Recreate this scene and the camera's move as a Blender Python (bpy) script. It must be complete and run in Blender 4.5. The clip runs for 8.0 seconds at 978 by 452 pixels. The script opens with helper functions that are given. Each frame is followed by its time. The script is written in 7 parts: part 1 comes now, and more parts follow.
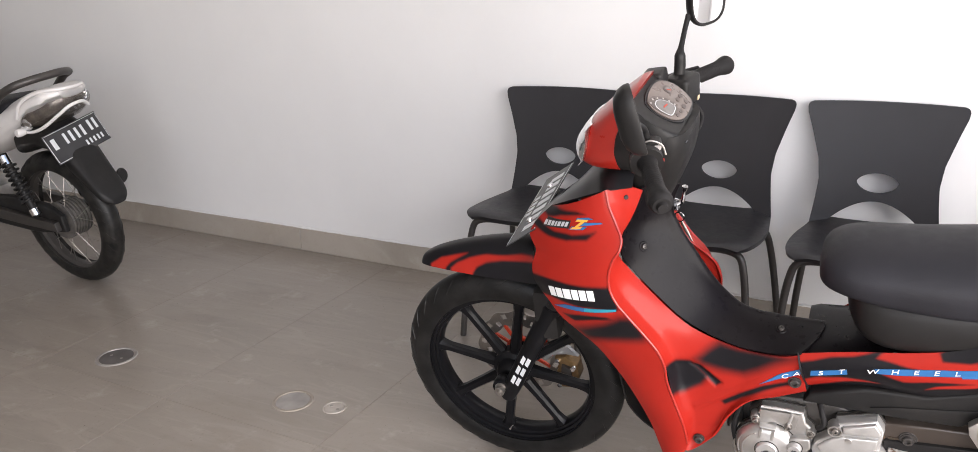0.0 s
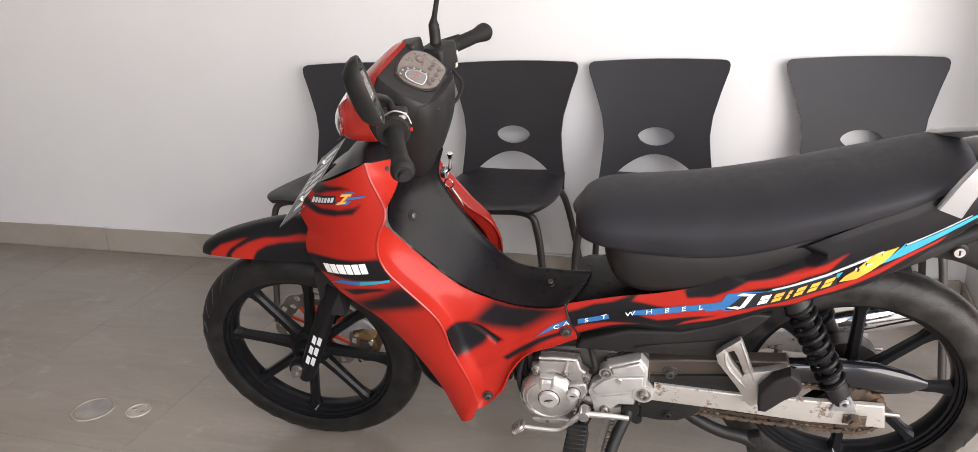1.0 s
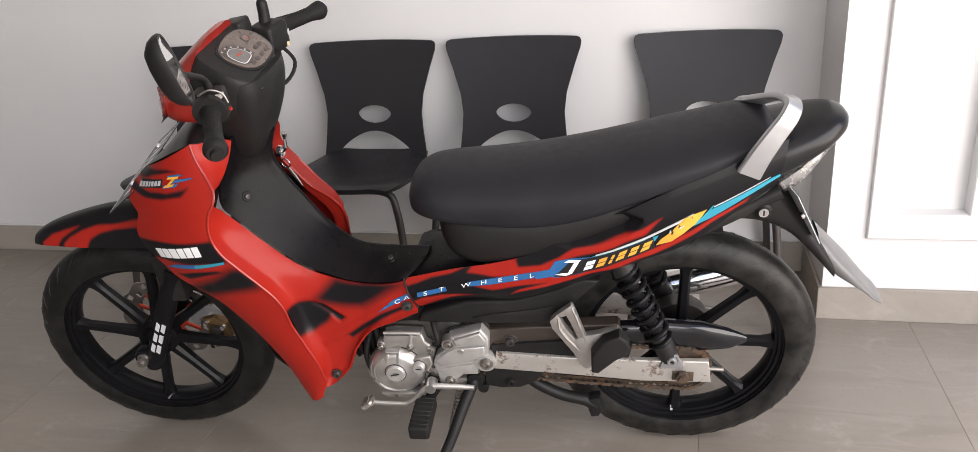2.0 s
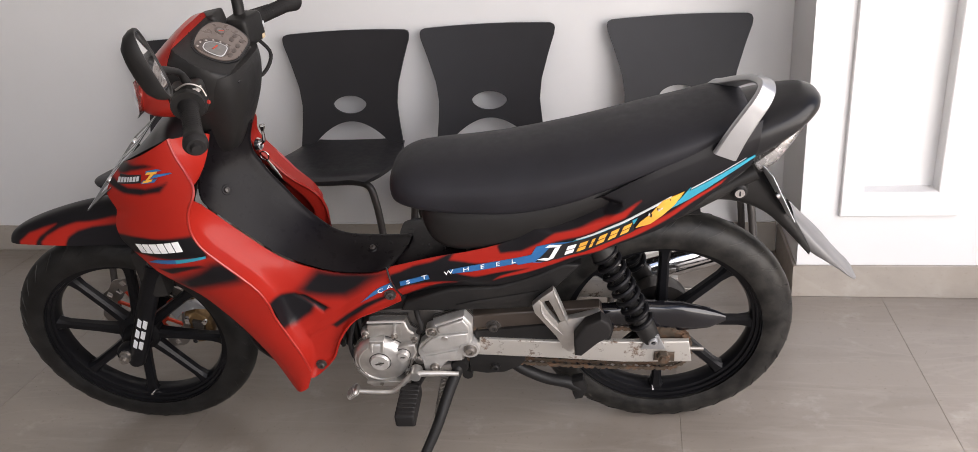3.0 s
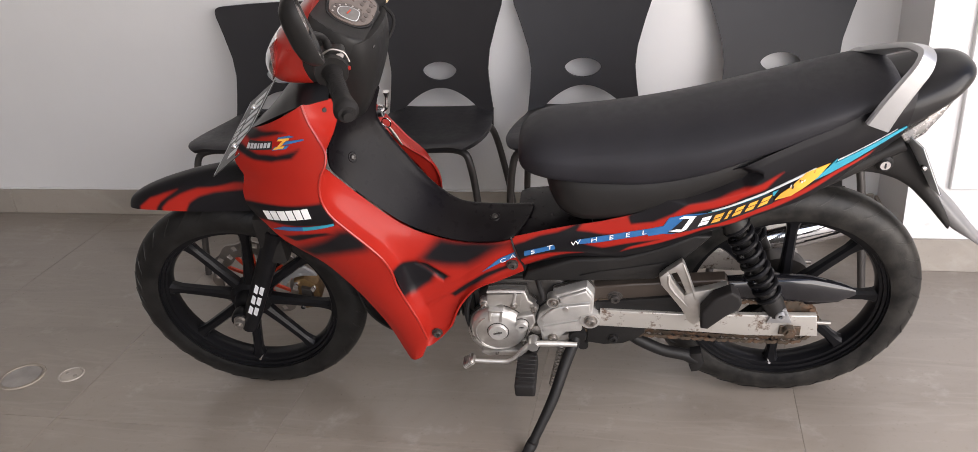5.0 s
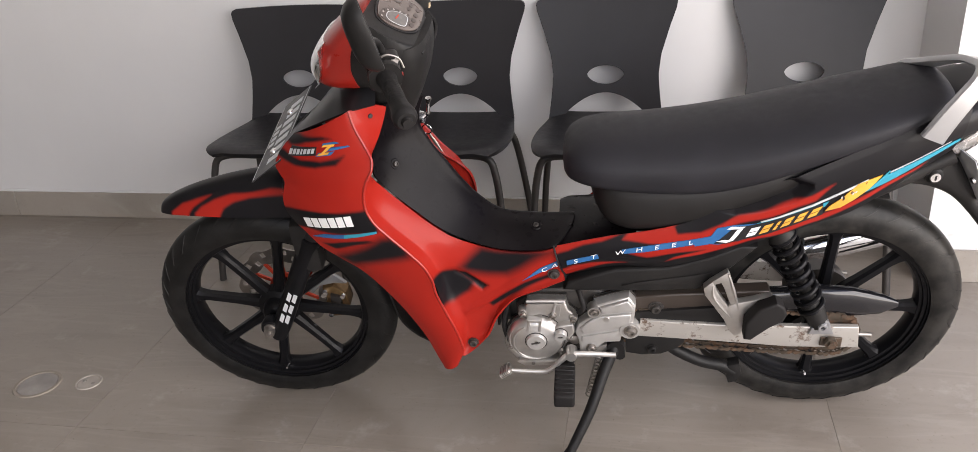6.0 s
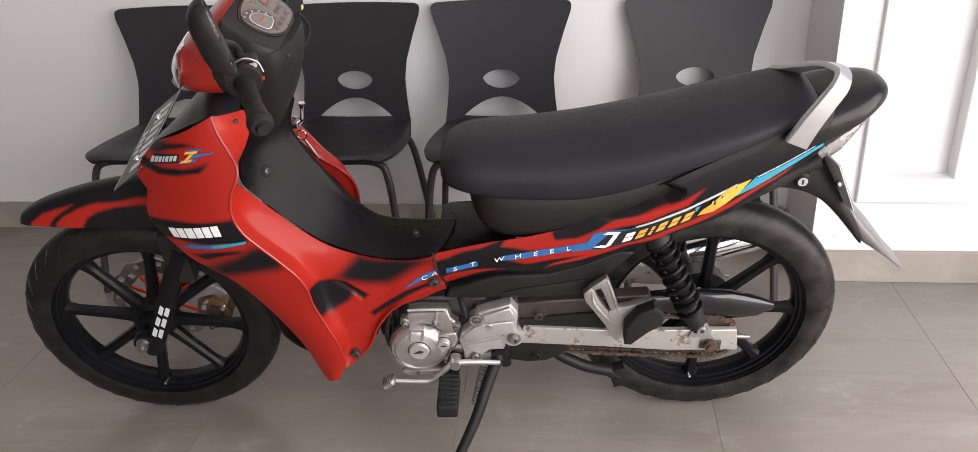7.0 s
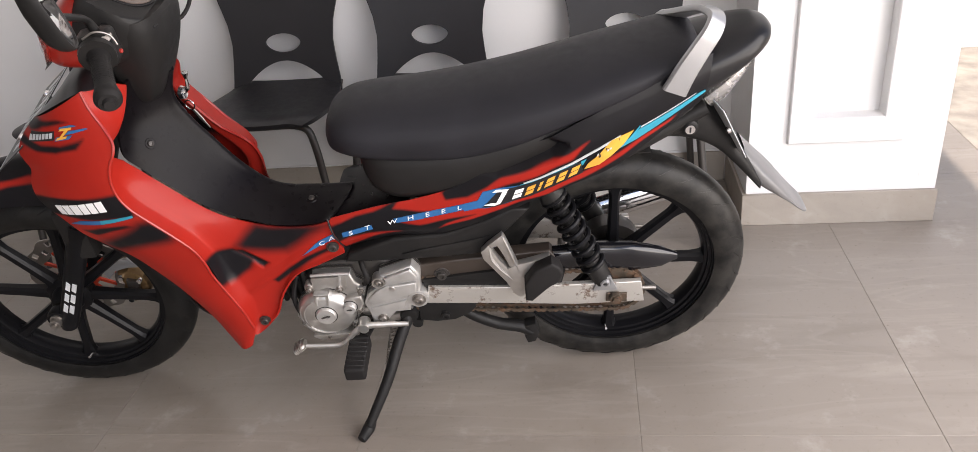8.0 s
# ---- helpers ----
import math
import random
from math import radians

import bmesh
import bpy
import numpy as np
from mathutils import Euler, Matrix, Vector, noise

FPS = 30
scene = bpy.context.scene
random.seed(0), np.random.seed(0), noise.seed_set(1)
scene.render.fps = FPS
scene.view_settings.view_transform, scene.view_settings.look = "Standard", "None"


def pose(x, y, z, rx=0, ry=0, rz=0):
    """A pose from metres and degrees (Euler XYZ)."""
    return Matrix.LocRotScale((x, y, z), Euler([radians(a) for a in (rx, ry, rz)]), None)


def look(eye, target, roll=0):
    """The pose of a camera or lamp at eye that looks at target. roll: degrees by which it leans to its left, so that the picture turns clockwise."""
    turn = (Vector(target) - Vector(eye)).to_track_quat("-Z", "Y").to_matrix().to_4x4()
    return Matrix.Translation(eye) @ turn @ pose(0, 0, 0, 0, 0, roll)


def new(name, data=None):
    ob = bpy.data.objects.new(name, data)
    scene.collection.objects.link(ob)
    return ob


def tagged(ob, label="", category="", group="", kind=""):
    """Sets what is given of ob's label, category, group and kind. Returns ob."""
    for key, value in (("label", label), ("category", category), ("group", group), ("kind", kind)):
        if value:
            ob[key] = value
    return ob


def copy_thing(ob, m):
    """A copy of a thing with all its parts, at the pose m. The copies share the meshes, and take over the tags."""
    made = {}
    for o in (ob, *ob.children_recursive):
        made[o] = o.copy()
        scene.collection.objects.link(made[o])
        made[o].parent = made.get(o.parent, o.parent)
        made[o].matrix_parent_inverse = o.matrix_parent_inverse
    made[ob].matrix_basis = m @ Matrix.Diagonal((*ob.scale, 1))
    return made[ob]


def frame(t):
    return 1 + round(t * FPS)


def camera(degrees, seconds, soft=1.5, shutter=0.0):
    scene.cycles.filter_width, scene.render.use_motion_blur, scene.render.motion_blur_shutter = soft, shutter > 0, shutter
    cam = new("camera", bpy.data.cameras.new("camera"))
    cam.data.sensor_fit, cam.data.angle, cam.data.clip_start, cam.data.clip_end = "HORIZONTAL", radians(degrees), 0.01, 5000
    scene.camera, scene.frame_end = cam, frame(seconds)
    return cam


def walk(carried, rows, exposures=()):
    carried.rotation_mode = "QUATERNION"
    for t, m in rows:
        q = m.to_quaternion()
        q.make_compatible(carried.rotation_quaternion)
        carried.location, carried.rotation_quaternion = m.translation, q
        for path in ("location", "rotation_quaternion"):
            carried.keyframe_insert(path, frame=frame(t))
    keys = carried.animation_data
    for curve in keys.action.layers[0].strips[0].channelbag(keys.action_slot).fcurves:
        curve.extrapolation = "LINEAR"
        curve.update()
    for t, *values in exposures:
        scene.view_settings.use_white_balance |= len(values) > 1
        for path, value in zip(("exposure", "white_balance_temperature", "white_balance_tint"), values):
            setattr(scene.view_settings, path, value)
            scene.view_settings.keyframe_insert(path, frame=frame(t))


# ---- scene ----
cam = camera(60.6, 8.0, soft=0.7)
PATH = [
    (0, (0.875, -1.591, 1.268), (-0.05, 0.065, 0.633), -2.3),
    (0.5, (0.952, -1.562, 1.265), (0.119, 0.137, 0.616), -3.6),
    (1, (1.055, -1.531, 1.255), (0.434, 0.235, 0.55), -4.1),
    (1.5, (1.16, -1.521, 1.242), (0.709, 0.279, 0.495), -3.2),
    (1.7, (1.212, -1.513, 1.237), (0.774, 0.288, 0.486), -3.5),
    (3, (1.202, -1.531, 1.241), (0.843, 0.273, 0.455), -4.7),
    (3.5, (1.197, -1.53, 1.232), (0.83, 0.258, 0.414), -4.7),
    (4, (1.199, -1.53, 1.231), (0.818, 0.236, 0.373), -4.8),
    (4.5, (1.131, -1.548, 1.237), (0.727, 0.212, 0.378), -4.9),
    (5, (1.0, -1.545, 1.252), (0.577, 0.214, 0.4), -5.0),
    (5.2, (0.951, -1.547, 1.261), (0.536, 0.214, 0.408), -4.8),
    (6.3, (0.846, -1.547, 1.257), (0.515, 0.238, 0.418), -2.9),
    (6.5, (0.827, -1.536, 1.248), (0.557, 0.261, 0.412), -2.4),
    (7, (0.972, -1.5, 1.249), (0.756, 0.299, 0.401), -2.4),
    (7.5, (1.131, -1.496, 1.249), (0.903, 0.303, 0.406), -4.1),
    (8, (1.202, -1.458, 1.243), (0.957, 0.286, 0.295), -5.5),
]
EXPOSURES = [(0.0, 1.05, 6640, 14), (0.5, 0.98, 6700, 14), (1.0, 0.93, 6780, 14), (1.7, 0.57, 6800, 14), (3.0, 0.40, 6800, 15), (4.5, 0.55, 6800, 15), (6.5, 0.54, 6800, 15), (7.2, 0.48, 6800, 15), (8.0, 0.48, 6800, 15)]
walk(cam, [(t, look(eye, target, roll)) for t, eye, target, roll in PATH], EXPOSURES)

# ---- world, sun and daylight ----
world = bpy.data.worlds.new("daylight")
scene.world = world
world.use_nodes = True
wn = world.node_tree.nodes
sky = wn.new("ShaderNodeTexSky")
sky.sky_type = "NISHITA"
sky.sun_disc = False
sky.sun_elevation = radians(62)
sky.sun_rotation = radians(200)
wn["Background"].inputs["Strength"].default_value = 0.15
world.node_tree.links.new(sky.outputs["Color"], wn["Background"].inputs["Color"])
sun_data = bpy.data.lights.new("sun", "SUN")
sun_data.energy = 4.0
sun_data.angle = radians(0.6)
sun_data.color = (1.0, 0.94, 0.86)
sun = new("sun", sun_data)
sun.matrix_world = look((0.2, -4.4, 8.8), (0.0, 0.0, 0.0))


def opening_light(name, eye, target, width, height, power, color):
    """An added area lamp that stands for the sky's light through an assumed open side."""
    d = bpy.data.lights.new(name, "AREA")
    d.shape, d.size, d.size_y, d.energy, d.color = "RECTANGLE", width, height, power, color
    ob = new(name, d)
    ob.matrix_world = look(eye, target)
    return ob


opening_light("front_opening_light", (1.7, -4.40, 1.30), (1.7, 0.0, 1.20), 1.5, 2.2, 32.0, (1.0, 0.98, 0.97))
opening_light("side_opening_light", (2.75, -1.92, 1.20), (0.0, -1.92, 0.95), 3.8, 2.2, 124.0, (1.0, 0.97, 0.935))

# ---- materials ----
def shader(name):
    m = bpy.data.materials.new(name)
    m.use_nodes = True
    return m, m.node_tree.nodes, m.node_tree.links, m.node_tree.nodes["Principled BSDF"]


def noise_node(n, l, scale, detail=4.0, rough=0.55, stretch=None):
    co = n.new("ShaderNodeTexCoord")
    tex = n.new("ShaderNodeTexNoise")
    tex.inputs["Scale"].default_value = scale
    tex.inputs["Detail"].default_value = detail
    tex.inputs["Roughness"].default_value = rough
    if stretch:
        mp = n.new("ShaderNodeMapping")
        mp.inputs["Scale"].default_value = stretch
        l.new(co.outputs["Object"], mp.inputs["Vector"])
        l.new(mp.outputs["Vector"], tex.inputs["Vector"])
    else:
        l.new(co.outputs["Object"], tex.inputs["Vector"])
    return tex


def ramp(n, l, src, stops):
    r = n.new("ShaderNodeValToRGB")
    e = r.color_ramp.elements
    while len(e) < len(stops):
        e.new(0.5)
    for i, (p, c) in enumerate(stops):
        e[i].position = p
        e[i].color = (*c, 1.0) if len(c) == 3 else c
    l.new(src, r.inputs["Fac"])
    return r


def bump(n, l, src, bsdf, strength, distance):
    b = n.new("ShaderNodeBump")
    b.inputs["Strength"].default_value = strength
    b.inputs["Distance"].default_value = distance
    l.new(src, b.inputs["Height"])
    l.new(b.outputs["Normal"], bsdf.inputs["Normal"])
    return b


def surface(name, color, rough=0.5, metal=0.0, vary=0.12, scale=14.0, fine=0.0, fine_scale=250.0, coat=0.0, rough_vary=0.12, dust=0.0, spec=0.5):
    """A plain material with variation at two scales."""
    m, n, l, b = shader(name)
    a = noise_node(n, l, scale)
    lo = tuple(max(0.0, c * (1 - vary)) for c in color)
    hi = tuple(min(1.0, c * (1 + vary)) for c in color)
    r = ramp(n, l, a.outputs["Fac"], [(0.3, lo), (0.7, hi)])
    col = r.outputs["Color"]
    if dust:
        d = noise_node(n, l, 5.0, 8.0, 0.7)
        dr = ramp(n, l, d.outputs["Fac"], [(0.5, (0, 0, 0)), (0.72, (dust, dust, dust))])
        mx = n.new("ShaderNodeMix")
        mx.data_type = "RGBA"
        l.new(dr.outputs["Color"], mx.inputs[0])
        l.new(col, mx.inputs[6])
        mx.inputs[7].default_value = (0.35, 0.30, 0.25, 1)
        col = mx.outputs[2]
    l.new(col, b.inputs["Base Color"])
    b.inputs["Metallic"].default_value = metal
    b.inputs["Specular IOR Level"].default_value = spec
    rn = noise_node(n, l, scale * 4.0, 6.0)
    mr = n.new("ShaderNodeMapRange")
    mr.inputs["To Min"].default_value = max(0.02, rough - rough_vary)
    mr.inputs["To Max"].default_value = min(1.0, rough + rough_vary)
    l.new(rn.outputs["Fac"], mr.inputs["Value"])
    l.new(mr.outputs["Result"], b.inputs["Roughness"])
    b.inputs["Coat Weight"].default_value = coat
    b.inputs["Coat Roughness"].default_value = 0.08
    if fine:
        f = noise_node(n, l, fine_scale, 3.0)
        bump(n, l, f.outputs["Fac"], b, fine, 0.001)
    return m


def painted_body(name):
    """Red lacquer with airbrushed black flames; the mesh's paint attribute says where the black lies, on the inner
    panels painted shade too.
    """
    m, n, l, b = shader(name)
    at = n.new("ShaderNodeAttribute")
    at.attribute_name = "paint"
    sp = noise_node(n, l, 900.0, 2.0)
    add = n.new("ShaderNodeMath")
    add.operation = "MULTIPLY_ADD"
    l.new(sp.outputs["Fac"], add.inputs[0])
    add.inputs[1].default_value = 0.16
    l.new(at.outputs["Fac"], add.inputs[2])
    mr = n.new("ShaderNodeMapRange")
    mr.interpolation_type = "SMOOTHSTEP"
    mr.inputs["From Min"].default_value = 0.12
    mr.inputs["From Max"].default_value = 1.0
    l.new(add.outputs["Value"], mr.inputs["Value"])
    big = noise_node(n, l, 6.0, 5.0)
    red = ramp(n, l, big.outputs["Fac"], [(0.3, (0.290, 0.0145, 0.0092)), (0.7, (0.335, 0.0185, 0.0112))])
    mx = n.new("ShaderNodeMix")
    mx.data_type = "RGBA"
    l.new(mr.outputs["Result"], mx.inputs[0])
    l.new(red.outputs["Color"], mx.inputs[6])
    mx.inputs[7].default_value = (0.008, 0.0075, 0.009, 1)
    l.new(mx.outputs[2], b.inputs["Base Color"])
    b.inputs["Roughness"].default_value = 0.36
    b.inputs["Specular IOR Level"].default_value = 0.12
    b.inputs["Coat Weight"].default_value = 0.13
    b.inputs["Coat Roughness"].default_value = 0.12
    peel = noise_node(n, l, 120.0, 2.0)
    bump(n, l, peel.outputs["Fac"], b, 0.04, 0.001)
    return m


def tyre_rubber(name, worn):
    m, n, l, b = shader(name)
    a = noise_node(n, l, 22.0, 8.0, 0.65)
    r = ramp(n, l, a.outputs["Fac"], [(0.40, (0.007, 0.0068, 0.0068)), (0.62, worn)])
    l.new(r.outputs["Color"], b.inputs["Base Color"])
    b.inputs["Roughness"].default_value = 0.40
    b.inputs["Specular IOR Level"].default_value = 0.22
    f = noise_node(n, l, 300.0, 3.0)
    bump(n, l, f.outputs["Fac"], b, 0.15, 0.001)
    return m


def wall_paint(name, color):
    m, n, l, b = shader(name)
    a = noise_node(n, l, 1.3, 5.0, 0.6)
    lo = tuple(c * 0.95 for c in color)
    r = ramp(n, l, a.outputs["Fac"], [(0.35, lo), (0.65, color)])
    l.new(r.outputs["Color"], b.inputs["Base Color"])
    b.inputs["Roughness"].default_value = 0.62
    f = noise_node(n, l, 90.0, 6.0, 0.6)
    bump(n, l, f.outputs["Fac"], b, 0.12, 0.002)
    return m


def tile_stone(name, base, dark, light, rough):
    """Grey porcelain with drifting veins, each tile a little apart in tone."""
    m, n, l, b = shader(name)
    co = n.new("ShaderNodeTexCoord")
    info = n.new("ShaderNodeObjectInfo")
    off = n.new("ShaderNodeVectorMath")
    off.operation = "SCALE"
    off.inputs[0].default_value = (17.0, 9.0, 5.0)
    l.new(info.outputs["Random"], off.inputs["Scale"])
    add = n.new("ShaderNodeVectorMath")
    l.new(co.outputs["Object"], add.inputs[0])
    l.new(off.outputs["Vector"], add.inputs[1])
    mp = n.new("ShaderNodeMapping")
    mp.inputs["Rotation"].default_value = (0, 0, radians(-9))
    mp.inputs["Scale"].default_value = (0.7, 4.2, 1.0)
    l.new(add.outputs["Vector"], mp.inputs["Vector"])
    big = n.new("ShaderNodeTexNoise")
    big.inputs["Scale"].default_value = 2.2
    big.inputs["Detail"].default_value = 9.0
    big.inputs["Roughness"].default_value = 0.62
    big.inputs["Distortion"].default_value = 0.7
    l.new(mp.outputs["Vector"], big.inputs["Vector"])
    r = ramp(n, l, big.outputs["Fac"], [(0.28, dark), (0.48, base), (0.60, base), (0.74, light)])
    vein = n.new("ShaderNodeTexNoise")
    vein.inputs["Scale"].default_value = 1.7
    vein.inputs["Detail"].default_value = 7.0
    vein.inputs["Distortion"].default_value = 1.1
    l.new(mp.outputs["Vector"], vein.inputs["Vector"])
    vr = ramp(n, l, vein.outputs["Fac"], [(0.475, (0, 0, 0)), (0.5, (0.36, 0.36, 0.36)), (0.525, (0, 0, 0))])
    mx = n.new("ShaderNodeMix")
    mx.data_type = "RGBA"
    l.new(vr.outputs["Color"], mx.inputs[0])
    l.new(r.outputs["Color"], mx.inputs[6])
    mx.inputs[7].default_value = (*light, 1)
    dirt = noise_node(n, l, 60.0, 8.0, 0.7)
    dr = ramp(n, l, dirt.outputs["Fac"], [(0.58, (1, 1, 1)), (0.74, (0.78, 0.75, 0.72))])
    geo = n.new("ShaderNodeNewGeometry")
    blot = n.new("ShaderNodeTexNoise")
    blot.inputs["Scale"].default_value = 1.9
    blot.inputs["Detail"].default_value = 8.0
    blot.inputs["Roughness"].default_value = 0.6
    blot.inputs["Distortion"].default_value = 0.5
    l.new(geo.outputs["Position"], blot.inputs["Vector"])
    br = ramp(n, l, blot.outputs["Fac"], [(0.34, (0.88, 0.86, 0.84)), (0.47, (1, 1, 1)), (0.60, (1, 1, 1)), (0.70, (1.0, 1.0, 1.0))])
    film = n.new("ShaderNodeTexNoise")
    film.inputs["Scale"].default_value = 6.5
    film.inputs["Detail"].default_value = 9.0
    film.inputs["Roughness"].default_value = 0.68
    l.new(geo.outputs["Position"], film.inputs["Vector"])
    fr = ramp(n, l, film.outputs["Fac"], [(0.58, (0, 0, 0)), (0.70, (0.36, 0.36, 0.36))])
    old = mx
    mx = n.new("ShaderNodeMix")
    mx.data_type = "RGBA"
    l.new(fr.outputs["Color"], mx.inputs[0])
    l.new(old.outputs[2], mx.inputs[6])
    mx.inputs[7].default_value = (0.46, 0.43, 0.40, 1)
    worn = n.new("ShaderNodeMix")
    worn.data_type = "RGBA"
    worn.blend_type = "MULTIPLY"
    worn.inputs[0].default_value = 1.0
    l.new(mx.outputs[2], worn.inputs[6])
    l.new(br.outputs["Color"], worn.inputs[7])
    mx = worn
    mul = n.new("ShaderNodeMix")
    mul.data_type = "RGBA"
    mul.blend_type = "MULTIPLY"
    mul.inputs[0].default_value = 1.0
    l.new(mx.outputs[2], mul.inputs[6])
    l.new(dr.outputs["Color"], mul.inputs[7])
    tone = n.new("ShaderNodeHueSaturation")
    mr = n.new("ShaderNodeMapRange")
    mr.inputs["To Min"].default_value = 0.95
    mr.inputs["To Max"].default_value = 1.04
    l.new(info.outputs["Random"], mr.inputs["Value"])
    l.new(mr.outputs["Result"], tone.inputs["Value"])
    l.new(mul.outputs[2], tone.inputs["Color"])
    l.new(tone.outputs["Color"], b.inputs["Base Color"])
    rr = n.new("ShaderNodeMapRange")
    rr.inputs["To Min"].default_value = rough - 0.1
    rr.inputs["To Max"].default_value = rough + 0.12
    l.new(dirt.outputs["Fac"], rr.inputs["Value"])
    l.new(rr.outputs["Result"], b.inputs["Roughness"])
    b.inputs["Specular IOR Level"].default_value = 0.68
    bump(n, l, big.outputs["Fac"], b, 0.05, 0.002)
    return m


def clear_glass(name, tint=(1, 1, 1), rough=0.03):
    m, n, l, b = shader(name)
    b.inputs["Base Color"].default_value = (*tint, 1)
    b.inputs["Transmission Weight"].default_value = 1.0
    b.inputs["Roughness"].default_value = rough
    b.inputs["IOR"].default_value = 1.45
    return m


def rusty_metal(name, clean, rust_from):
    m, n, l, b = shader(name)
    a = noise_node(n, l, 38.0, 9.0, 0.7)
    r = ramp(n, l, a.outputs["Fac"], [(rust_from, (0, 0, 0)), (rust_from + 0.09, (1, 1, 1))])
    mx = n.new("ShaderNodeMix")
    mx.data_type = "RGBA"
    l.new(r.outputs["Color"], mx.inputs[0])
    mx.inputs[6].default_value = (*clean, 1)
    mx.inputs[7].default_value = (0.085, 0.046, 0.025, 1)
    l.new(mx.outputs[2], b.inputs["Base Color"])
    mr = n.new("ShaderNodeMapRange")
    mr.inputs["To Min"].default_value = 0.36
    mr.inputs["To Max"].default_value = 0.9
    l.new(r.outputs["Color"], mr.inputs["Value"])
    l.new(mr.outputs["Result"], b.inputs["Roughness"])
    mm = n.new("ShaderNodeMapRange")
    mm.inputs["To Min"].default_value = 0.55
    mm.inputs["To Max"].default_value = 0.0
    l.new(r.outputs["Color"], mm.inputs["Value"])
    l.new(mm.outputs["Result"], b.inputs["Metallic"])
    bump(n, l, a.outputs["Fac"], b, 0.2, 0.001)
    return m


M_WALL = wall_paint("white wall paint", (0.73, 0.725, 0.725))
# tone of the unseen ceiling, set by how much light it returns
M_CEIL = wall_paint("ceiling paint", (0.60, 0.60, 0.59))
M_TILE = tile_stone("grey porcelain tile", (0.252, 0.220, 0.190), (0.205, 0.178, 0.153), (0.305, 0.270, 0.236), 0.30)
M_SKIRT = tile_stone("grey skirting tile", (0.35, 0.312, 0.272), (0.29, 0.26, 0.228), (0.40, 0.365, 0.325), 0.42)
M_GROUT = surface("grey grout", (0.27, 0.235, 0.20), 0.9)
M_PAVE = surface("rough beige paving", (0.36, 0.32, 0.27), 0.9, vary=0.3, scale=9.0, fine=0.8, fine_scale=60.0)
M_BODY = painted_body("red lacquer with black flames and shade")
M_RED = surface("plain red plastic", (0.33, 0.017, 0.0105), 0.32, vary=0.06, coat=0.4)
M_BLKGLOSS = surface("black gloss lacquer", (0.007, 0.007, 0.009), 0.12, vary=0.2, coat=0.3, rough_vary=0.04, spec=0.45)
M_TAIL = surface("black satin lacquer", (0.010, 0.010, 0.0112), 0.30, vary=0.15, rough_vary=0.05, coat=0.06, spec=0.22)
M_BLK = surface("black matt plastic", (0.013, 0.0125, 0.0125), 0.44, vary=0.2, fine=0.12, fine_scale=500.0, dust=0.03, spec=0.20)
M_BLKTUN = surface("black grained inner cover", (0.0056, 0.0046, 0.0054), 0.30, vary=0.2, fine=0.10, fine_scale=420.0, spec=0.10)
M_SEAT = surface("black seat vinyl", (0.0150, 0.0148, 0.0184), 0.54, vary=0.12, fine=0.35, fine_scale=700.0, spec=0.26)
M_BOX = surface("dull black seat box plastic", (0.0110, 0.0103, 0.0102), 0.5, vary=0.2, fine=0.12, fine_scale=500.0, spec=0.28)
M_CHAIR = surface("black chair plastic", (0.0205, 0.0198, 0.0222), 0.42, vary=0.06, fine=0.15, fine_scale=600.0, spec=0.32)
M_TUBE = surface("dark enamelled tube", (0.05, 0.045, 0.042), 0.4, metal=0.3)
M_RIM = surface("black cast alloy", (0.006, 0.006, 0.007), 0.30, vary=0.2, coat=0.03, rough_vary=0.06, spec=0.13)
M_TYRE = tyre_rubber("tyre rubber", (0.015, 0.0145, 0.014))
M_TYRE_OLD = tyre_rubber("dusty tyre rubber", (0.025, 0.0235, 0.0215))
M_RUB = surface("black rubber", (0.014, 0.013, 0.013), 0.6, fine=0.3, fine_scale=300.0, spec=0.18)
M_ALU = surface("cast aluminium", (0.52, 0.505, 0.485), 0.36, metal=0.85, vary=0.14, scale=30.0, fine=0.12, fine_scale=350.0, rough_vary=0.06, dust=0.2)
M_CASE = surface("silver painted casing", (0.50, 0.49, 0.475), 0.36, metal=0.6, vary=0.10, scale=30.0, rough_vary=0.05, dust=0.18)
# dark base colour stands for the shade between engine block and covers
M_BLOCK = surface("casting darkened as shade", (0.055, 0.050, 0.046), 0.5, metal=0.3, vary=0.3, scale=30.0)
M_SEAM = surface("dark gasket line", (0.035, 0.031, 0.028), 0.6)
M_SILVER = surface("silver paint", (0.35, 0.352, 0.36), 0.33, metal=0.6, vary=0.05, rough_vary=0.03)
M_SWING = rusty_metal("scuffed silver swingarm paint", (0.49, 0.47, 0.44), 0.545)
M_CHAIN = rusty_metal("rusty chain steel", (0.085, 0.068, 0.052), 0.47)
M_CHROME = surface("chrome", (0.75, 0.75, 0.76), 0.14, metal=1.0, rough_vary=0.08)
M_DISC = surface("brake disc steel", (0.27, 0.25, 0.235), 0.34, metal=0.9, scale=40.0)
M_GREYFLAP = surface("grey gloss plastic", (0.125, 0.123, 0.124), 0.34, vary=0.06, rough_vary=0.04)
M_GOLD = surface("gold anodised caliper", (0.19, 0.115, 0.05), 0.4, metal=0.6, vary=0.3, scale=60.0)
